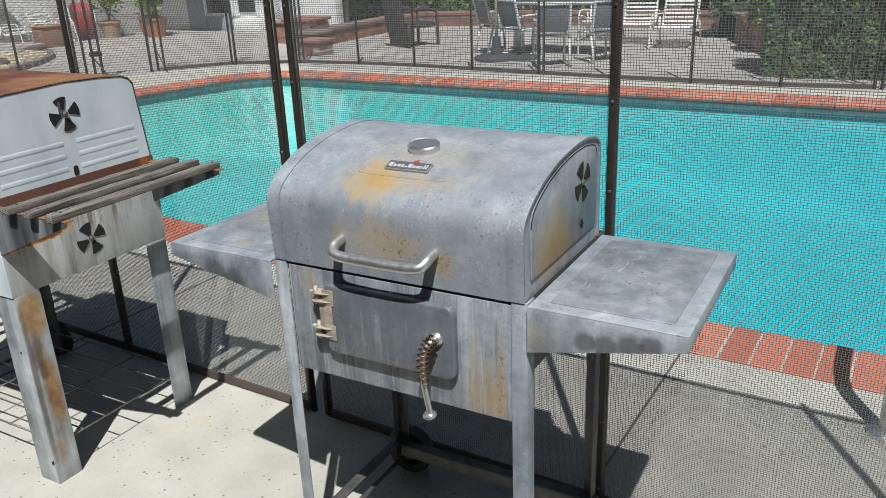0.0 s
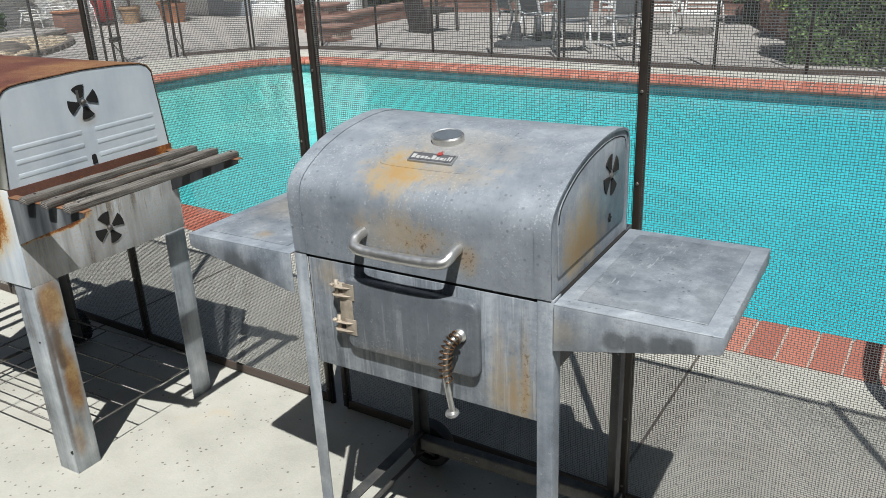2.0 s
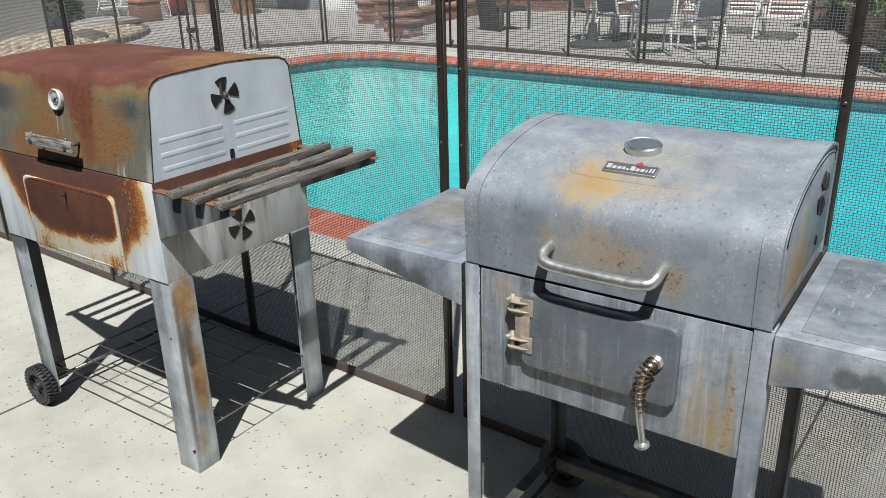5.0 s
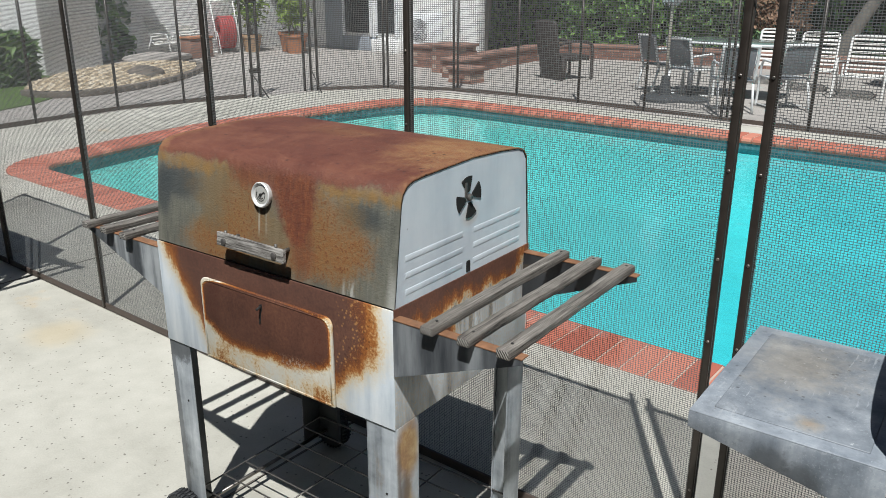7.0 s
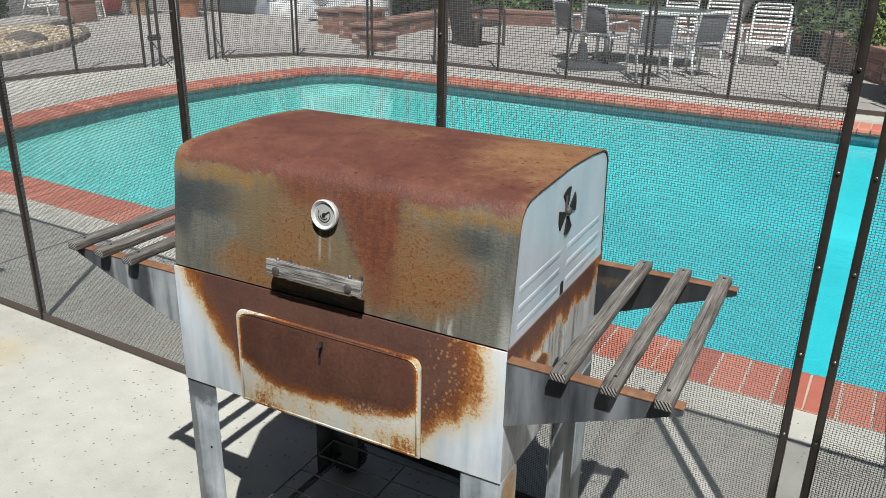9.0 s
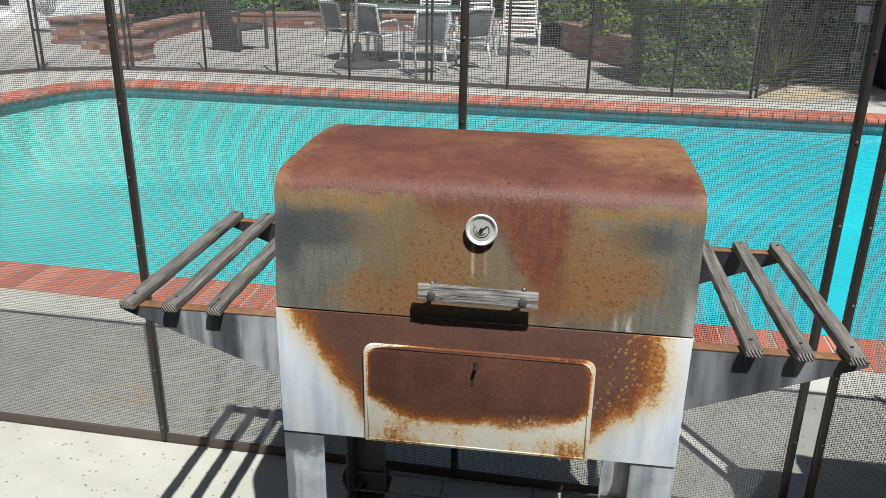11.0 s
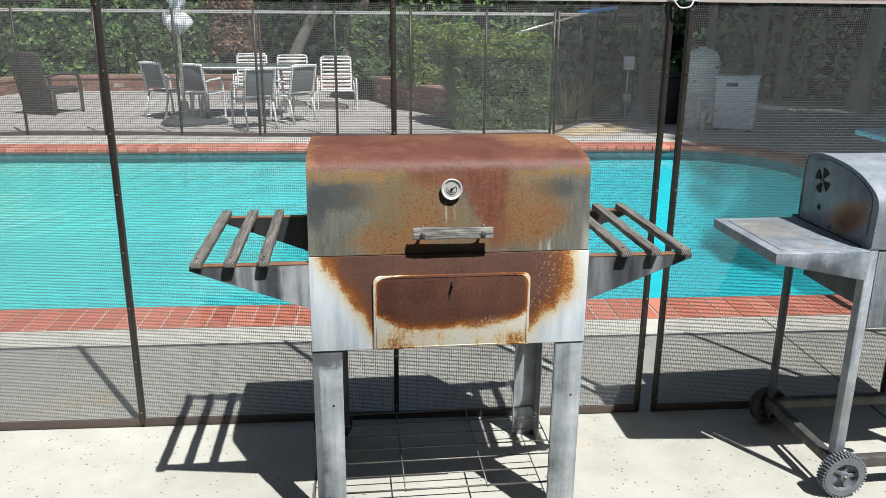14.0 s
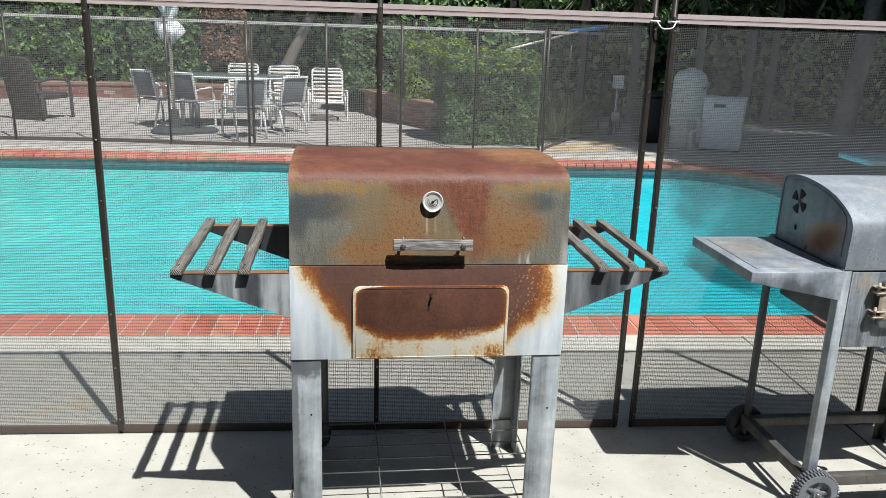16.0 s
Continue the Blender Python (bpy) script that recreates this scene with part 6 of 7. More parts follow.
hedge("shrub", "bright lime-green shrub behind the low wall", "shrub", (-2.05, -1.1, 10.9, 11.7, 0.35, 1.22), 8000, 0.05, LIME, 0.16, 6)
hedge("shrub", "grey-green flowering shrub behind the low brick wall", "shrub", (-3.0, -1.9, 12.5, 13.4, 0.35, 1.35), 5000, 0.08, SHRUB, 0.2, 7)
blades("grass_clump", "tall drying grass clump beside the fence", "grass", (-0.05, 9.7, 0), 140, 1.05, FROND, 8, 0.25, 0.016, 0.95)
blades("grass_clump", "tall drying grass clump beside the fence", "grass", (0.35, 10.3, 0), 140, 1.1, FROND, 9, 0.25, 0.016, 0.95)

# dark planting and boards that close the place behind
hedge("hedge", "deep green trees closing the garden behind", "trees", (-18, 1.0, 17.0, 18.6, 0.0, 4.9), 21000, 0.17, TREE_DARK, 0.5, 10)
hedge("hedge", "deep shaded trees behind the pool equipment", "trees", (0.4, 11.5, 12.6, 14.2, 0.0, 4.6), 17000, 0.16, TREE_DARK, 0.5, 11)
hedge("hedge", "deep shaded shrubs at the end of the pool", "shrubs", (6.2, 7.4, 3.4, 12.6, 0.0, 4.2), 12000, 0.15, TREE_DARK, 0.5, 12)
for i, (x, y, z, ln) in enumerate(((1.7, 12.0, 1.95, 0.9), (2.7, 11.8, 2.1, 0.95), (3.5, 11.7, 1.95, 0.9), (0.9, 12.2, 2.1, 0.8), (4.1, 12.1, 2.15, 0.9), (6.0, 11.6, 2.0, 0.9))):
    p = blades("yucca", "spiky yucca head of narrow dry green blades", "yucca", (x, y, 0), 0, 1, FROND, 1)
    bpy.data.objects.remove(p.children[0])
    part("trunk", tube(curve_points([(0, 0, -0.05), (0.05, 0.03, z * 0.5), (0, 0, z)], 5), 0.07, sides=8), BARK, p)
    q = blades("head", "", "", (0, 0, z), 150, ln, FROND, 20 + i, 0.35, 0.018, 0.25)
    bl = q.children[0]
    bl.data.transform(Matrix.Translation((0, 0, z)))
    bl.parent = p
    bpy.data.objects.remove(q)
tree((4.85, 11.0, 0), 5.5, 2.3, 5.2, TREE_DARK, 31, 5000, (0.35, 0.3), 0.17)
tree((-4.4, 15.6, 0), 5.0, 1.8, 4.6, TREE_DARK, 34, 4000, (1.3, 0.4), 0.13)
# crown above the view, added to shade the left end of the hedge
tree((-10.5, 13.3, 0), 4.4, 1.5, 3.9, TREE_DARK, 36, 9000, (0.6, -0.5), 0.10)
tree((-3.3, 16.2, 0), 5.0, 1.8, 4.6, TREE_DARK, 35, 4000, (0.9, 0.2), 0.12)
# four unseen tall trees, added to shade the far deck and pool end
tree((5.7, 5.2, 0), 11.2, 1.9, 9.0, TREE_DARK, 32, 20000, (-0.2, -0.4), 0.2)
tree((6.3, 2.4, 0), 11.2, 1.9, 9.0, TREE_DARK, 33, 16000, (-0.3, -0.3), 0.2)
tree((8.3, 6.6, 0), 11.2, 2.2, 9.0, TREE_DARK, 37, 13000, (-0.2, -0.2), 0.2)
tree((4.7, 6.7, 0), 11.2, 1.6, 9.0, TREE_DARK, 38, 13000, (-0.5, -0.2), 0.18)
hedge("shrub", "green strappy border plants beside the house", "shrub", (-15.5, -12.5, 4.7, 5.4, 0.0, 0.6), 2200, 0.16, SHRUB, 0.2, 13, 2.2)


# ---- low brick walls, planters ----
WALL_RUNS = []


def brick_wall(points, h, thick, label):
    w = thing("low_wall", (0, 0, 0), label, "brick wall", kind="structure")
    bm, cap = bmesh.new(), bmesh.new()
    for (xa, ya), (xb, yb) in zip(points, points[1:]):
        d = Vector((xb - xa, yb - ya, 0))
        m_ = pose(xa, ya, 0, 0, 0, math.degrees(math.atan2(d.y, d.x)))
        join(bm, box(-0.02, d.length + 0.02, -thick / 2 + 0.008, thick / 2 - 0.008, 0, h - 0.065), m_)
        join(cap, box(-0.03, d.length + 0.03, -thick / 2 - 0.02, thick / 2 + 0.02, h - 0.064, h, 0.008), m_)
    part("wall_core", bm, MORTAR, w, "pale mortar bed")
    part("wall_cap", cap, CAP_BRICK, w, "red brick cap")
    WALL_RUNS.append((w, points, h - 0.065, thick))
    return w


brick_wall([(-2.9, 14.0), (-2.72, 13.5), (-2.48, 12.3), (-2.0, 11.2), (-1.62, 10.5), (-1.25, 10.2), (-0.7, 10.1)], 0.40, 0.22, "low curved red brick planter wall in the shade")
brick_wall([(-8.8, 10.2), (-8.95, 11.6), (-9.1, 13.0), (-8.9, 13.9), (-7.3, 14.25), (-5.0, 14.3), (-2.95, 14.1)], 0.28, 0.25, "low red brick planter wall with a worn cap")
st = thing("brick_steps", (0, 0, 0), "stepped red brick planters and stools beside the patio", "brick planter")
for x0, x1, y0, y1, h in ((-10.05, -9.45, 10.62, 11.15, 0.38), (-9.3, -8.75, 10.2, 10.7, 0.46), (-8.72, -8.3, 9.75, 10.15, 0.30), (-8.25, -7.85, 9.3, 9.65, 0.24)):
    part("planter_body", box(x0 + 0.008, x1 - 0.008, y0 + 0.008, y1 - 0.008, 0, h - 0.05), MORTAR, st)
    for run in (((x0, y0 + 0.05), (x1, y0 + 0.05)), ((x1 - 0.05, y0 + 0.105), (x1 - 0.05, y1))):
        WALL_RUNS.append((st, run, h - 0.05, 0.1))
    part("planter_cap", box(x0 - 0.03, x1 + 0.03, y0 - 0.03, y1 + 0.03, h - 0.05, h, 0.012), CAP_BRICK, st)


# ---- house ----
def house():
    h = thing("house", (0, 0, 0), "white stucco house with a shaded porch and dark windows", "house", kind="structure")
    part("wall", prism([(-13.5, 5.98), (-14.35, 7.4), (-26.8, 0.0), (-25.95, -1.42)], "z", 0, 2.9, 0.02), STUCCO, h, "white stucco wall set askew to the pool")
    part("wall", box(-24, -15.1, 7.6, 12.5, 0, 2.9, 0.02), STUCCO, h, "white stucco wall")
    part("wall", box(-24, -12.0, 12.502, 15.0, 0, 2.9, 0.02), STUCCO, h, "white stucco wall")
    part("wall", box(-11.998, -10.05, 12.502, 12.75, 0, 2.9, 0.02), STUCCO, h, "white stucco wall")
    part("roof", prism([(-13.45, 6.0), (-14.2, 7.5), (-26.8, 0.1), (-25.95, -1.4)], "z", 2.92, 3.12, 0.02), ROOFING, h, "flat roof")
    part("roof", box(-24.5, -14.98, 8.02, 10.85, 2.92, 3.12, 0.02), ROOFING, h, "flat roof")
    # slab above the view, added to keep sky light off this corner
    part("roof", box(-24.5, -14.2, 6.9, 8.0, 2.70, 2.86, 0.02), ROOFING, h, "unseen slab added to shade the house corner")
    part("roof", box(-24.5, -12.2, 10.87, 15.2, 2.92, 3.12, 0.02), ROOFING, h, "flat overhanging porch roof")
    part("roof", box(-12.18, -9.9, 12.35, 12.9, 2.92, 3.12, 0.02), ROOFING, h, "flat roof")
    for x0, x1, z0, z1 in ((-13.5, -12.78, 0.36, 2.2), (-12.56, -12.08, 0.38, 2.2)):
        w = part("window", box(x0, x1, 12.46, 12.498, z0, z1, 0.01), WINDOW_DARK, h, "dark porch window")
        for a in (x0 - 0.06, x1 + 0.002):
            part("window_frame", box(a, a + 0.058, 12.44, 12.498, z0 - 0.06, z1 + 0.06, 0.006), WHITE_BOX, w)
    # panels over the white wall carry the porch's shade as a blue-grey colour
    part("porch_wall", box(-14.1, -13.57, 12.46, 12.5, 0.0, 2.8, 0.004), STUCCO_SHADE, h, "porch wall panel coloured blue-grey for its shade")
    part("porch_wall", box(-13.57, -12.64, 12.47, 12.5, 0.0, 0.29, 0.004), STUCCO_SHADE, h, "porch wall panel coloured blue-grey for its shade")
    part("ledge", box(-12.6, -11.9, 12.3, 12.498, 0.0, 0.26, 0.01), STUCCO, h, "white ledge under the window")


house()
ac = thing("air_conditioner", (-11.15, 12.22, 0), "white wall-side air conditioning unit on the patio", "air conditioner")
part("body", box(-0.32, 0.32, -0.15, 0.22, 0.04, 0.82, 0.02), WHITE_BOX, ac)
for x_ in (-0.25, 0.25):
    part("foot", box(x_ - 0.04, x_ + 0.04, -0.12, 0.2, 0.0, 0.039, 0.004), DARK, ac)
bm = bmesh.new()
for k in range(7):
    tube([(0.03 + (0.03 + 0.03 * k) * math.cos(q), -0.156, 0.50 + (0.03 + 0.03 * k) * math.sin(q)) for q in [j * math.tau / 18 for j in range(18)]], 0.004, bm, 4, closed=True)
part("fan_grille", bm, DARK, ac)


# an unseen wall and eave behind the way, added to block sky and shade the near terrace
wing = thing("house_wing", (0, 0, 0), "unseen tan stucco wing added to cut light on the terrace", "house", kind="structure")
part("wall", box(-16, 10, -2.9, -2.6, 0, 4.3, 0.02), TAN_STUCCO, wing)
part("roof", box(-16.2, 10.2, -9.0, -1.68, 4.31, 4.5, 0.02), ROOFING, wing)


# ---- pots, hose reel, boulder, pebbles ----
def pot(at, r, h, mat_, label, plant, seed):
    p = thing("flower_pot", at, label, "plant pot", "patio pots")
    part("pot", lathe([(r * 0.72, 0), (r * 0.98, h * 0.84), (r * 1.08, h * 0.86), (r * 1.08, h), (r * 0.96, h), (r * 0.9, h * 0.86), (0.01, h * 0.86)], sides=24), mat_, p)
    rng = random.Random(seed)
    bm = bmesh.new()
    tips = []
    for k in range(7):
        a = k * 2.4
        tip = Vector((r * 1.3 * math.cos(a) * rng.uniform(0.3, 1), r * 1.3 * math.sin(a) * rng.uniform(0.3, 1), h + plant * rng.uniform(0.5, 1)))
        tube(curve_points([(0, 0, h * 0.8), (tip.x * 0.3, tip.y * 0.3, h + plant * 0.3), tip], 4), 0.008, bm, 5)
        tips.append(tip)
    part("stem", bm, BARK, p)
    data = leaves(rng, 260, lambda g: (g.choice(tips) + Vector((g.gauss(0, 0.08), g.gauss(0, 0.08), g.gauss(0, 0.09))), (0, 0, 1)), 0.10, 0.8, 1.5)
    data.materials.append(LIME if seed % 2 else SHRUB)
    fo = new("leaf", data)
    fo.parent = p
    tagged(fo, kind="stuff")


pot((-14.55, 10.8, 0), 0.20, 0.34, TAN_POT, "tan clay pot with a sparse leafy plant against the house", 0.75, 41)
pot((-13.6, 11.15, 0), 0.23, 0.38, TERRA, "terracotta pot with yellow-green foliage", 0.55, 43)
pot((-13.95, 11.3, 0), 0.22, 0.40, TERRA, "terracotta pot with yellow-green foliage", 0.7, 45)
pl = thing("planter_box", (-14.25, 9.25, 0), "dark red-brown planter box standing by the house wall", "planter")
part("box", box(-0.16, 0.16, -0.25, 0.25, 0.0, 0.36, 0.012), LOW_BRICK, pl)
part("rim", box(-0.18, 0.18, -0.27, 0.27, 0.361, 0.40, 0.01), TERRA, pl)
hedge("shrub", "deep shaded bushes in the corner of the house", "shrub", (-16.4, -15.0, 7.4, 8.4, 0.0, 2.2), 2600, 0.14, TREE_DARK, 0.3, 15)
reel = thing("hose_reel", (-14.8, 10.35, 0), "red garden hose on a wheeled white reel cart", "hose reel")
bm = bmesh.new()
for k in range(6):
    for rr in (0.20, 0.16, 0.12):
        tube([(rr * math.cos(q), -0.125 + 0.05 * k, 0.40 + rr * 1.5 * math.sin(q)) for q in [j * math.tau / 20 for j in range(20)]], 0.03, bm, 6, closed=True)
bm.transform(pose(0, 0, 0, 0, 0, -15))
part("hose", bm, RED, reel)
bm = bmesh.new()
for y in (-0.24, 0.24):
    tube([(0.15, y, 0.02), (0.05, y, 0.5), (-0.12, y, 1.0)], 0.016, bm, 8)
    bar((0.15, y, 0.02), (-0.25, y, 0.02), 0.016, bm, 8)
bar((-0.12, -0.24, 1.0), (-0.12, 0.24, 1.0), 0.016, bm, 8)
bm.transform(pose(0, 0, 0, 0, 0, -15))
part("cart_frame", bm, WHITE_METAL, reel)

rng = random.Random(51)
verts, faces = [], []
own = bmesh.new()
bmesh.ops.create_icosphere(own, subdivisions=1, radius=1)
ico_v, ico_f = [v.co.copy() for v in own.verts], [[v.index for v in f.verts] for f in own.faces]
own.free()
for _ in range(2600):
    u_, v_ = rng.uniform(-1, 1), rng.uniform(-1, 1)
    far = u_ * u_ + v_ * v_
    if far > 1.0:
        continue
    cx, cy = -12.35 - 1.15 * u_ + 0.75 * v_, 6.55 + 1.65 * u_ + 0.5 * v_
    q = rng.uniform(0.03, 0.08)
    rot = Euler((rng.uniform(0, 6), rng.uniform(0, 6), rng.uniform(0, 6))).to_matrix()
    i = len(verts)
    verts.extend([tuple(rot @ Vector((v.x * q, v.y * q * 0.8, v.z * q * 0.6)) + Vector((cx, cy, 0.03 + 0.08 * (1 - far)))) for v in ico_v])
    faces.extend([[i + k for k in f] for f in ico_f])
data = bpy.data.meshes.new("pebble_bed")
data.from_pydata(verts, [], faces)
data.materials.append(PEBBLE)
tagged(new("pebble_bed", data), "mound of tan river pebbles beside the house", "pebbles", kind="stuff")
own = bmesh.new()
bmesh.ops.create_icosphere(own, subdivisions=4, radius=1)
for v in own.verts:
    v.co = Vector((v.co.x * 0.22, v.co.y * 0.27, v.co.z * 0.13)) * (1 + 0.25 * noise.noise(v.co * 1.3) + 0.06 * noise.noise(v.co * 5))
    v.co.z += 0.10
own.transform(pose(-11.75, 6.6, 0, 0, 0, 20))
tagged(part("boulder", smooth(own, 80), ROCK), "smooth dark boulder beside the pebbles", "boulder")
own = bmesh.new()
bmesh.ops.create_icosphere(own, subdivisions=3, radius=1)
for v in own.verts:
    v.co = Vector((v.co.x * 0.35, v.co.y * 0.6, v.co.z * 0.10)) * (1 + 0.3 * noise.noise(v.co * 1.5)) + Vector((0, 0, 0.08))
own.transform(pose(-14.1, 8.3, 0))
tagged(part("boulder", smooth(own, 80), PATH_GREY), "flat pale stone slab by the porch", "stone")


edging = thing("brick_edging", (0, 0, 0), "curved edging of brown bricks round the pebble bed", "edging", kind="structure")
for k in range(24):
    q = 0.15 * math.pi + math.pi * 0.95 * k / 23
    u_, v_ = math.cos(q) * 1.06, math.sin(q) * 1.06
    own = box(-0.05, 0.05, -0.1, 0.1, 0.0, 0.085, 0.006)
    du, dv = -math.sin(q), math.cos(q)
    own.transform(pose(-12.35 - 1.15 * u_ + 0.75 * v_, 6.55 + 1.65 * u_ + 0.5 * v_, 0, 0, 0, math.degrees(math.atan2(1.65 * du + 0.5 * dv, -1.15 * du + 0.75 * dv)) - 90))
    part("brick", own, ROCK, edging)

# ---- patio furniture ----
def strap_lounger(at, turn, label="white strap patio lounger with a tilted back"):
    """A low lounge chair of white tube with level vinyl straps."""
    c = thing("lounge_chair", pose(*at, 0, 0, turn) @ Matrix.Diagonal((0.92, 0.92, 0.80, 1)), label, "patio chair", "white strap loungers")
    seat_a, seat_b, back_t = Vector((0, -0.30, 0.34)), Vector((0, 0.20, 0.30)), Vector((0, 0.46, 0.92))
    bm = bmesh.new()
    for sx in (-0.25, 0.25):
        tube(curve_points([(sx, -0.30, 0.36), (sx, -0.1, 0.335), (sx, 0.20, 0.31), (sx, 0.30, 0.48), (sx, 0.435, 0.85), (sx * 0.98, 0.452, 0.895), (sx * 0.90, 0.463, 0.925), (sx * 0.78, 0.466, 0.935)], 5), 0.017, bm, 8)
    bar((-0.20, 0.466, 0.935), (0.20, 0.466, 0.935), 0.017, bm, 8)
    bar((-0.25, -0.30, 0.36), (0.25, -0.30, 0.36), 0.015, bm, 8)
    part("seat_frame", bm, WHITE_METAL, c)
    for k in range(9):
        p = Vector((0, 0.235, 0.35)).lerp(Vector((0, 0.45, 0.88)), k / 8)
        own = box(-0.246, 0.246, -0.009, 0.009, -0.0175, 0.0175, 0.004)
        own.transform(pose(0, p.y, p.z, -22))
        part("back_strap", own, WHITE_STRAP, c)
    for k in range(7):
        p = Vector((0, -0.28, 0.36)).lerp(Vector((0, 0.17, 0.315)), k / 6)
        part("seat_strap", box(-0.262, 0.262, p.y - 0.022, p.y + 0.022, p.z + 0.006, p.z + 0.024, 0.004), WHITE_STRAP, c)
    for sx in (-0.315, 0.315):
        bm = tube(curve_points([(sx, -0.33, 0.0), (sx, -0.29, 0.3), (sx, -0.24, 0.53), (sx, -0.1, 0.565), (sx, 0.16, 0.55), (sx * 0.9, 0.33, 0.54)], 5), 0.014, sides=8)
        part("arm", bm, WHITE_METAL, c)
        part("leg", tube([(sx, 0.40, 0.0), (sx * 0.92, 0.22, 0.50)], 0.014, sides=8), WHITE_METAL, c)
    return c


def dining_chair(at, turn):
    c = thing("dining_chair", pose(*at, 0, 0, turn) @ Matrix.Diagonal((0.82, 0.86, 0.84, 1)), "pale tube patio dining chair with grey sling", "patio chair", "patio dining chairs")
    own = box(-0.21, 0.21, -0.008, 0.008, 0, 0.38, 0.006)
    own.transform(pose(0, 0.21, 0.50, -14))
    part("backrest", own, GREY_SLING, c)
    bm = tube(curve_points([(-0.235, 0.20, 0.42), (-0.235, 0.30, 0.84), (-0.20, 0.31, 0.885), (0.20, 0.31, 0.885), (0.235, 0.30, 0.84), (0.235, 0.20, 0.42)], 5), 0.022, sides=8)
    part("back_frame", bm, PALE_TUBE, c)
    own = box(-0.22, 0.22, -0.22, 0.20, 0.43, 0.445, 0.006)
    part("seat", own, GREY_SLING, c)
    for sx in (-0.235, 0.235):
        part("leg", tube(curve_points([(sx, -0.27, 0.0), (sx, -0.25, 0.3), (sx, -0.22, 0.62), (sx, -0.05, 0.65), (sx, 0.24, 0.63)], 5), 0.018, sides=8), PALE_TUBE, c)
        part("leg", tube([(sx, 0.30, 0.0), (sx, 0.18, 0.44)], 0.018, sides=8), PALE_TUBE, c)
        part("seat_rail", bar((sx, -0.24, 0.435), (sx, 0.21, 0.435), 0.016, sides=8), PALE_TUBE, c)
        part("foot_rail", bar((sx, -0.27, 0.05), (sx, 0.29, 0.05), 0.010, sides=8), PALE_TUBE, c)
    return c


strap_lounger((-3.2, 11.42, 0), 4)
strap_lounger((-3.88, 11.8, 0), 8)
strap_lounger((-4.58, 12.2, 0), 8)
strap_lounger((-14.7, 9.0, 0), 100, "white strap patio lounger against the house wall")
strap_lounger((-14.75, 9.65, 0), 95, "white strap patio lounger against the house wall")
dining_chair((-5.44, 10.36, 0), 145)
dining_chair((-4.92, 10.05, 0), 158)
dining_chair((-4.13, 9.3, 0), 212)
dining_chair((-3.7, 9.82, 0), 226)
tb = thing("patio_table", (-4.5, 10.5, 0), "long patio table with a greenish glass top", "table")
part("tabletop", prism(rounded(-0.75, 0.75, -0.42, 0.42, 0.2), "z", 0.69, 0.705, 0.004), TABLE_GLASS, tb)
bm = tube([(x_, y_, 0.685) for x_, y_ in rounded(-0.76, 0.76, -0.43, 0.43, 0.2)], 0.016, sides=8, closed=True)
part("table_rim", bm, PALE_TUBE, tb)
for sx in (-0.6, 0.6):
    for sy in (-0.3, 0.3):
        part("leg", tube([(sx, sy, 0.0), (sx * 0.9, sy * 0.9, 0.69)], 0.018, sides=8), PALE_TUBE, tb)

um = thing("patio_umbrella", (-5.06, 9.62, 0), "closed silvery patio umbrella in a dark iron base", "umbrella")
part("base", lathe([(0.30, 0), (0.30, 0.04), (0.27, 0.06), (0.08, 0.075), (0.05, 0.30), (0.02, 0.31)], sides=24), IRON, um)
part("pole", tube([(0, 0, 0.05), (0, 0, 2.2)], 0.02, sides=10), POLE, um)
own = bmesh.new()
rings = []
rng = random.Random(77)
tuck = [rng.uniform(0.55, 1.3) for _ in range(40)]
for i in range(26):
    z = 1.16 + i * 0.038
    rr = 0.055 + 0.075 * math.exp(-((z - 1.27) / 0.11) ** 2) + 0.06 * math.exp(-((z - 1.62) / 0.14) ** 2) - 0.02 * math.exp(-((z - 1.43) / 0.04) ** 2)
    row = []
    for k in range(40):
        q = k * math.tau / 40
        fold = 1 + 0.38 * math.sin(8 * q + 0.9 * math.sin(i * 0.5)) * tuck[k] + 0.45 * noise.noise(Vector((2.2 * math.cos(q), 2.2 * math.sin(q), z * 9)))
        row.append(own.verts.new((rr * fold * math.cos(q), rr * fold * math.sin(q), z + 0.045 * math.sin(8 * q) * tuck[k] * (1 - i / 26))))
    rings.append(row)
for a, b in zip(rings, rings[1:]):
    for k in range(40):
        own.faces.new((a[k], a[(k + 1) % 40], b[(k + 1) % 40], b[k]))
part("canopy", smooth(own, 35), SILVER, um)
bb = thing("umbrella_base", (-4.80, 9.75, 0), "spare dark iron umbrella base on the patio", "umbrella base")
part("plate", lathe([(0.26, 0), (0.26, 0.035), (0.22, 0.05), (0.05, 0.06)], sides=24), IRON, bb)
part("socket", tube([(0, 0, 0.05), (0, 0, 0.36)], 0.035, sides=10), IRON, bb)


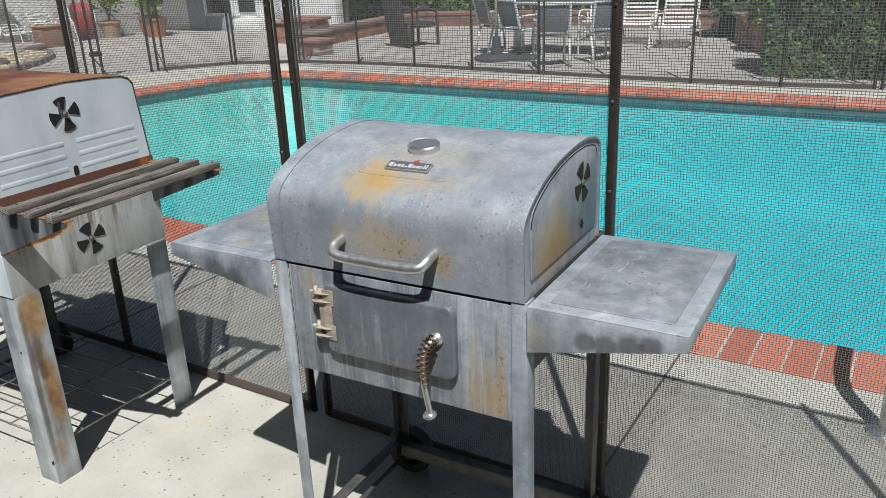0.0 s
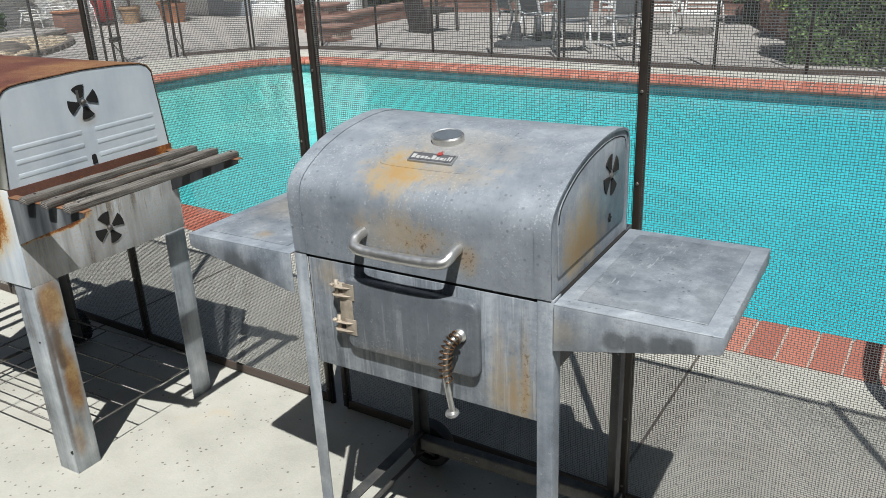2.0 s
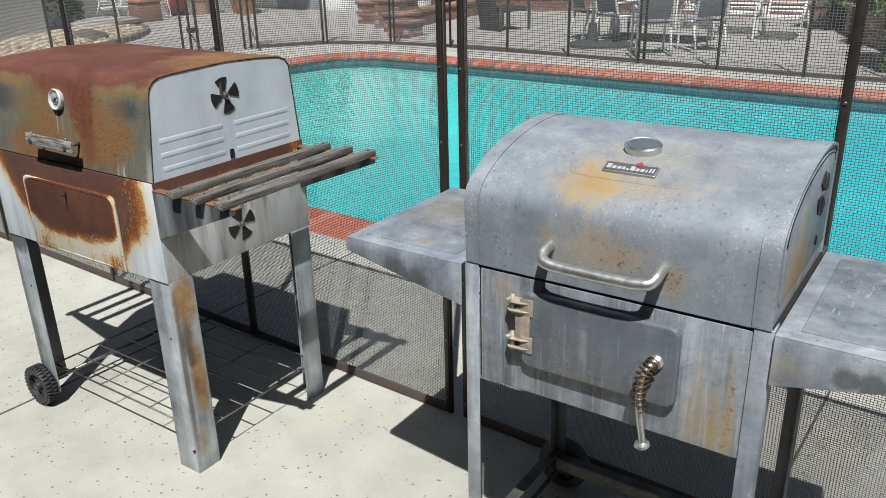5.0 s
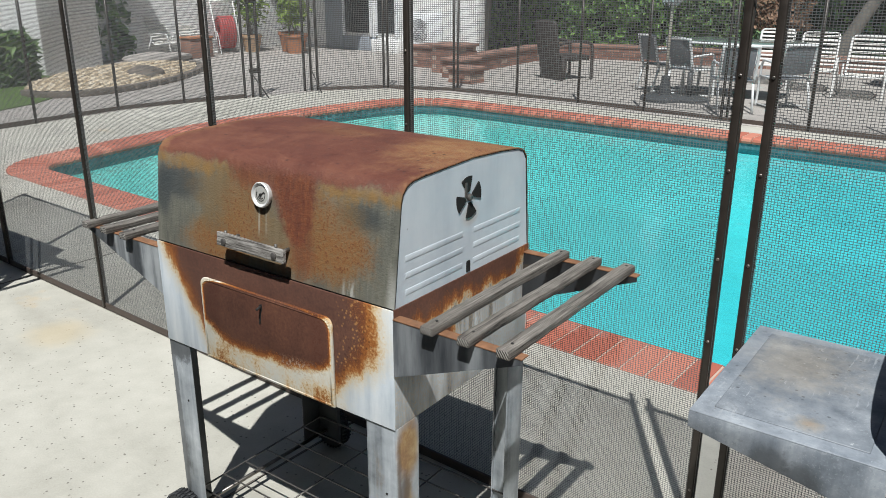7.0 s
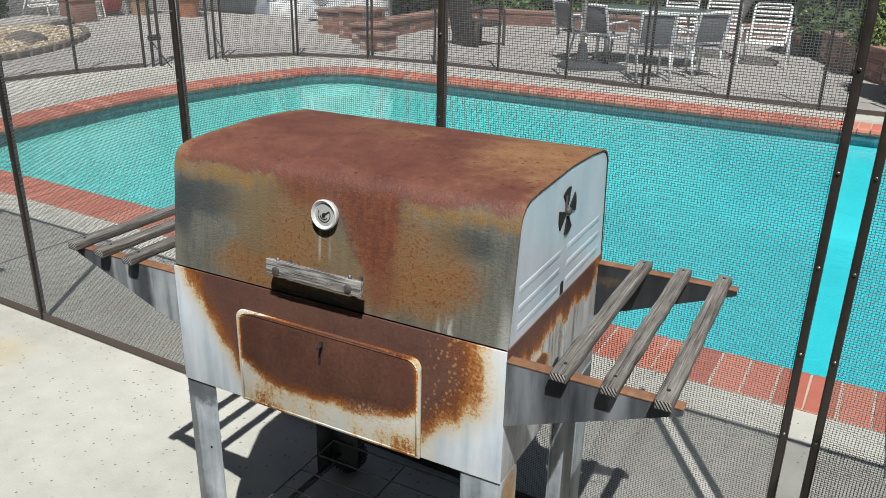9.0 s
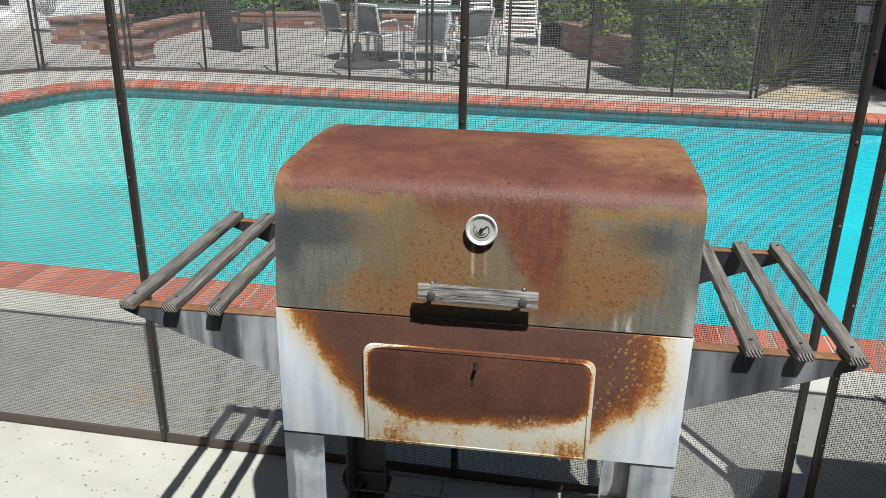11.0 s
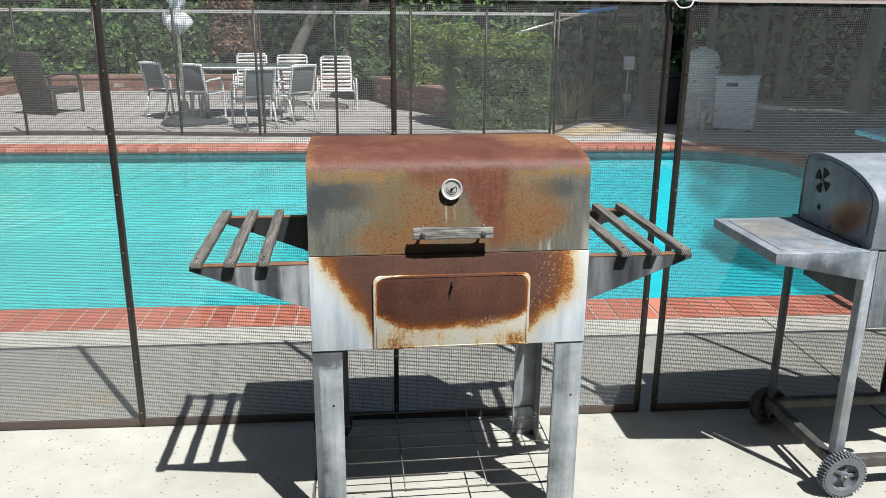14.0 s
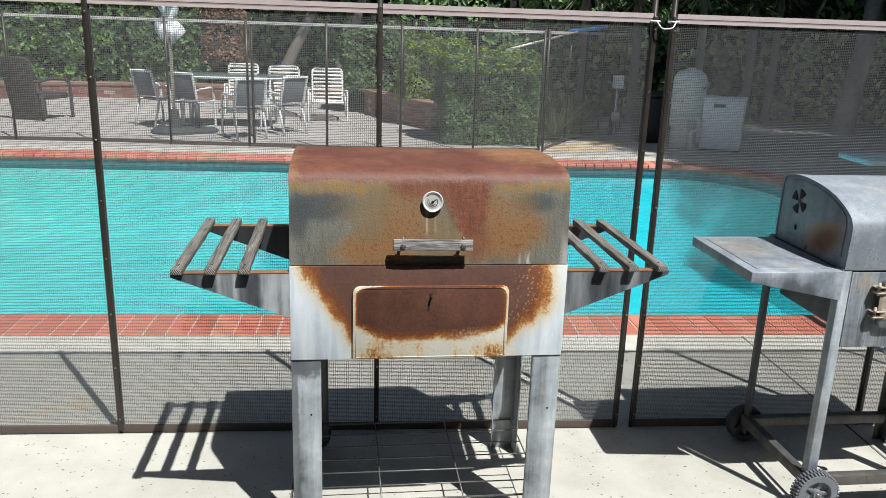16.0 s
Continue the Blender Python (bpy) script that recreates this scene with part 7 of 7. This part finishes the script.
def wicker_chair(at, turn):
    c = thing("wicker_chair", pose(*at, 0, 0, turn) @ Matrix.Diagonal((0.86, 0.9, 0.86, 1)), "dark brown wicker armchair with a high back", "armchair")
    own = prism([(-0.26, 0.0), (0.26, 0.0), (0.30, 0.95), (0.25, 1.0), (-0.25, 1.0), (-0.30, 0.95)], "y", -0.03, 0.03, 0.012)
    own.transform(pose(0, 0.28, 0.02, -10))
    part("backrest", own, WICKER, c)
    part("seat", box(-0.29, 0.29, -0.30, 0.26, 0.33, 0.42, 0.02), WICKER, c)
    part("skirt", box(-0.29, 0.29, 0.18, 0.25, 0.05, 0.33, 0.01), WICKER, c)
    for sx in (-0.31, 0.31):
        part("arm", tube(curve_points([(sx, 0.36, 0.62), (sx, 0.05, 0.66), (sx, -0.26, 0.62), (sx, -0.32, 0.5), (sx, -0.33, 0.0)], 5), 0.028, sides=8), WICKER, c)
        part("leg", tube([(sx * 0.95, 0.28, 0.0), (sx * 0.95, 0.26, 0.4)], 0.025, sides=8), WICKER, c)
    return c


wicker_chair((-7.2, 10.85, 0), 158)

# ---- pool equipment and board ----
tank = thing("filter_tank", (1.60, 9.25, 0), "cream pool filter tank with white pipes", "pool filter")
part("tank", lathe([(0.16, 0.22), (0.205, 0.28), (0.215, 0.34), (0.215, 0.55), (0.222, 0.56), (0.222, 0.585), (0.215, 0.595), (0.215, 0.84), (0.205, 0.91), (0.175, 0.965), (0.12, 0.998), (0.055, 1.01), (0.05, 1.03), (0.01, 1.035)], sides=32), TANK, tank)
part("stand", lathe([(0.20, 0.0), (0.18, 0.23), (0.01, 0.23)], sides=24), TANK, tank)
part("clamp_strap", bar((-0.16, -0.16, 0.60), (0.14, -0.19, 0.80), 0.008, sides=6), DARK, tank)
bm = tube(curve_points([(-0.30, -0.22, 0.40), (-0.12, -0.26, 0.40), (0.05, -0.27, 0.39), (0.06, -0.27, 0.10)], 5), 0.03, sides=10)
tube(curve_points([(0.16, -0.27, 0.26), (0.02, -0.29, 0.26), (-0.03, -0.29, 0.2), (-0.03, -0.29, 0.0)], 5), 0.03, bm, 10)
tube([(-0.1, -0.26, 0.4), (-0.1, -0.26, 0.0)], 0.03, bm, 10)
part("pipe", bm, PVC, tank)
heat = thing("pool_heater", pose(2.00, 9.02, 0, 0, 0, -28), "white enamelled pool heater cabinet on the shaded deck", "pool heater")
part("cabinet", box(-0.25, 0.25, -0.18, 0.2, 0.03, 0.66, 0.02), WHITE_BOX, heat)
part("top_cover", box(-0.262, 0.262, -0.192, 0.212, 0.6605, 0.685, 0.008), WHITE_BOX, heat)
part("louvre", box(-0.12, 0.02, -0.1875, -0.181, 0.565, 0.61, 0.002), DARK, heat)
part("nameplate", box(0.08, 0.2, -0.1865, -0.181, 0.13, 0.16, 0.002), PALE_TUBE, heat)
for sx in (-0.2, 0.2):
    part("foot", box(sx - 0.04, sx + 0.04, -0.16, 0.18, 0.0, 0.03, 0.004), DARK, heat)
part("pipe", tube([(0.25, -0.05, 0.3), (0.62, -0.05, 0.3)], 0.025, sides=10), PVC, heat)
bin_ = thing("waste_bin", (1.30, 9.75, 0), "black plastic wheeled waste bin in the shade", "waste bin")
part("body", prism([(-0.2, 0.0), (0.2, 0.0), (0.26, 0.62), (-0.26, 0.62)], "y", -0.2, 0.2, 0.02), RUBBER, bin_)
part("lid", box(-0.28, 0.28, -0.24, 0.24, 0.622, 0.67, 0.015), RUBBER, bin_)
meter = thing("electrical_box", (0.95, 10.3, 0), "white electrical box on a post with grey conduit", "electrical box")
part("post", box(-0.045, 0.045, 0.0, 0.09, 0.0, 0.88, 0.004), DARK, meter, "dark timber post")
part("box", box(-0.07, 0.07, -0.09, -0.001, 0.67, 0.86, 0.008), WHITE_BOX, meter)
part("conduit", tube([(0.0, -0.03, 0.66), (0.0, -0.03, 0.0)], 0.014, sides=8), PVC, meter, "pale conduit pipe")
part("box", box(-0.055, 0.055, -0.075, -0.046, 0.22, 0.34, 0.006), TANK, meter)
net = thing("leaf_net", (0, 0, 0), "pool leaf net on a long pole leaning on the fence", "pool net")
part("pole", bar((-0.95, 8.55, 1.20), (0.10, 9.42, 1.43), 0.014, sides=8), POLE, net)
own = tube([(0.27 + 0.24 * math.cos(q), 9.55 + 0.16 * math.sin(q), 1.47 + 0.035 * math.cos(q)) for q in [k * math.tau / 20 for k in range(20)]], 0.022, sides=8, closed=True)
part("rim", own, BLUE, net, "blue plastic net rim")

board = thing("diving_board", pose(3.25, 5.75, 0, 0, 0, 0), "pale blue diving board on a white stand", "diving board")
part("board", prism(rounded(-1.5, 0.95, -0.24, 0.24, 0.05), "z", 0.40, 0.445, 0.008), BOARD_BLUE, board)
for x_ in (0.1, 0.75):
    part("stand", box(x_ - 0.05, x_ + 0.05, -0.2, 0.2, 0.0, 0.40, 0.01), WHITE_BOX, board)

rail = thing("grab_rail", (0.005, 2.385, 0), "stainless pool grab rail anchored in the terrace", "grab rail")
part("tube", tube(curve_points([(0, 0, 0), (0, 0, 0.30), (0, 0.03, 0.44), (0, 0.15, 0.50), (0, 0.42, 0.50), (0, 0.58, 0.42), (0, 0.66, 0.2), (0, 0.68, -0.25)], 6), 0.025, sides=12), STEEL, rail)
part("flange", lathe([(0.055, 0), (0.055, 0.012), (0.03, 0.022), (0.022, 0.024)], sides=20), STEEL, rail)

# ---- bricks of the low walls and of the coping, last ----
def lay_wall(owner, points, height, thick):
    """Stretchers in running bond along each leg of a low wall."""
    rows = max(2, round(height / 0.072))
    rise = height / rows
    for (xa, ya), (xb, yb) in zip(points, points[1:]):
        d = Vector((xb - xa, yb - ya, 0))
        turn = math.degrees(math.atan2(d.y, d.x))
        count = max(1, round(d.length / 0.215))
        step = d.length / count
        bm = box(-step / 2 + 0.005, step / 2 - 0.005, -thick / 2, thick / 2, 0.004, rise - 0.005)
        mesh = bpy.data.meshes.new("brick")
        bm.to_mesh(mesh)
        bm.free()
        mesh.materials.append(LOW_BRICK)
        for r in range(rows):
            for k in range(count if r % 2 == 0 else count - 1):
                u = (k + (0.5 if r % 2 == 0 else 1.0)) / count
                ob = new("brick", mesh)
                ob.parent = owner
                ob.matrix_basis = pose(xa + d.x * u, ya + d.y * u, r * rise, 0, 0, turn + random.uniform(-0.6, 0.6))


for run in WALL_RUNS:
    lay_wall(*run)
lay_coping()
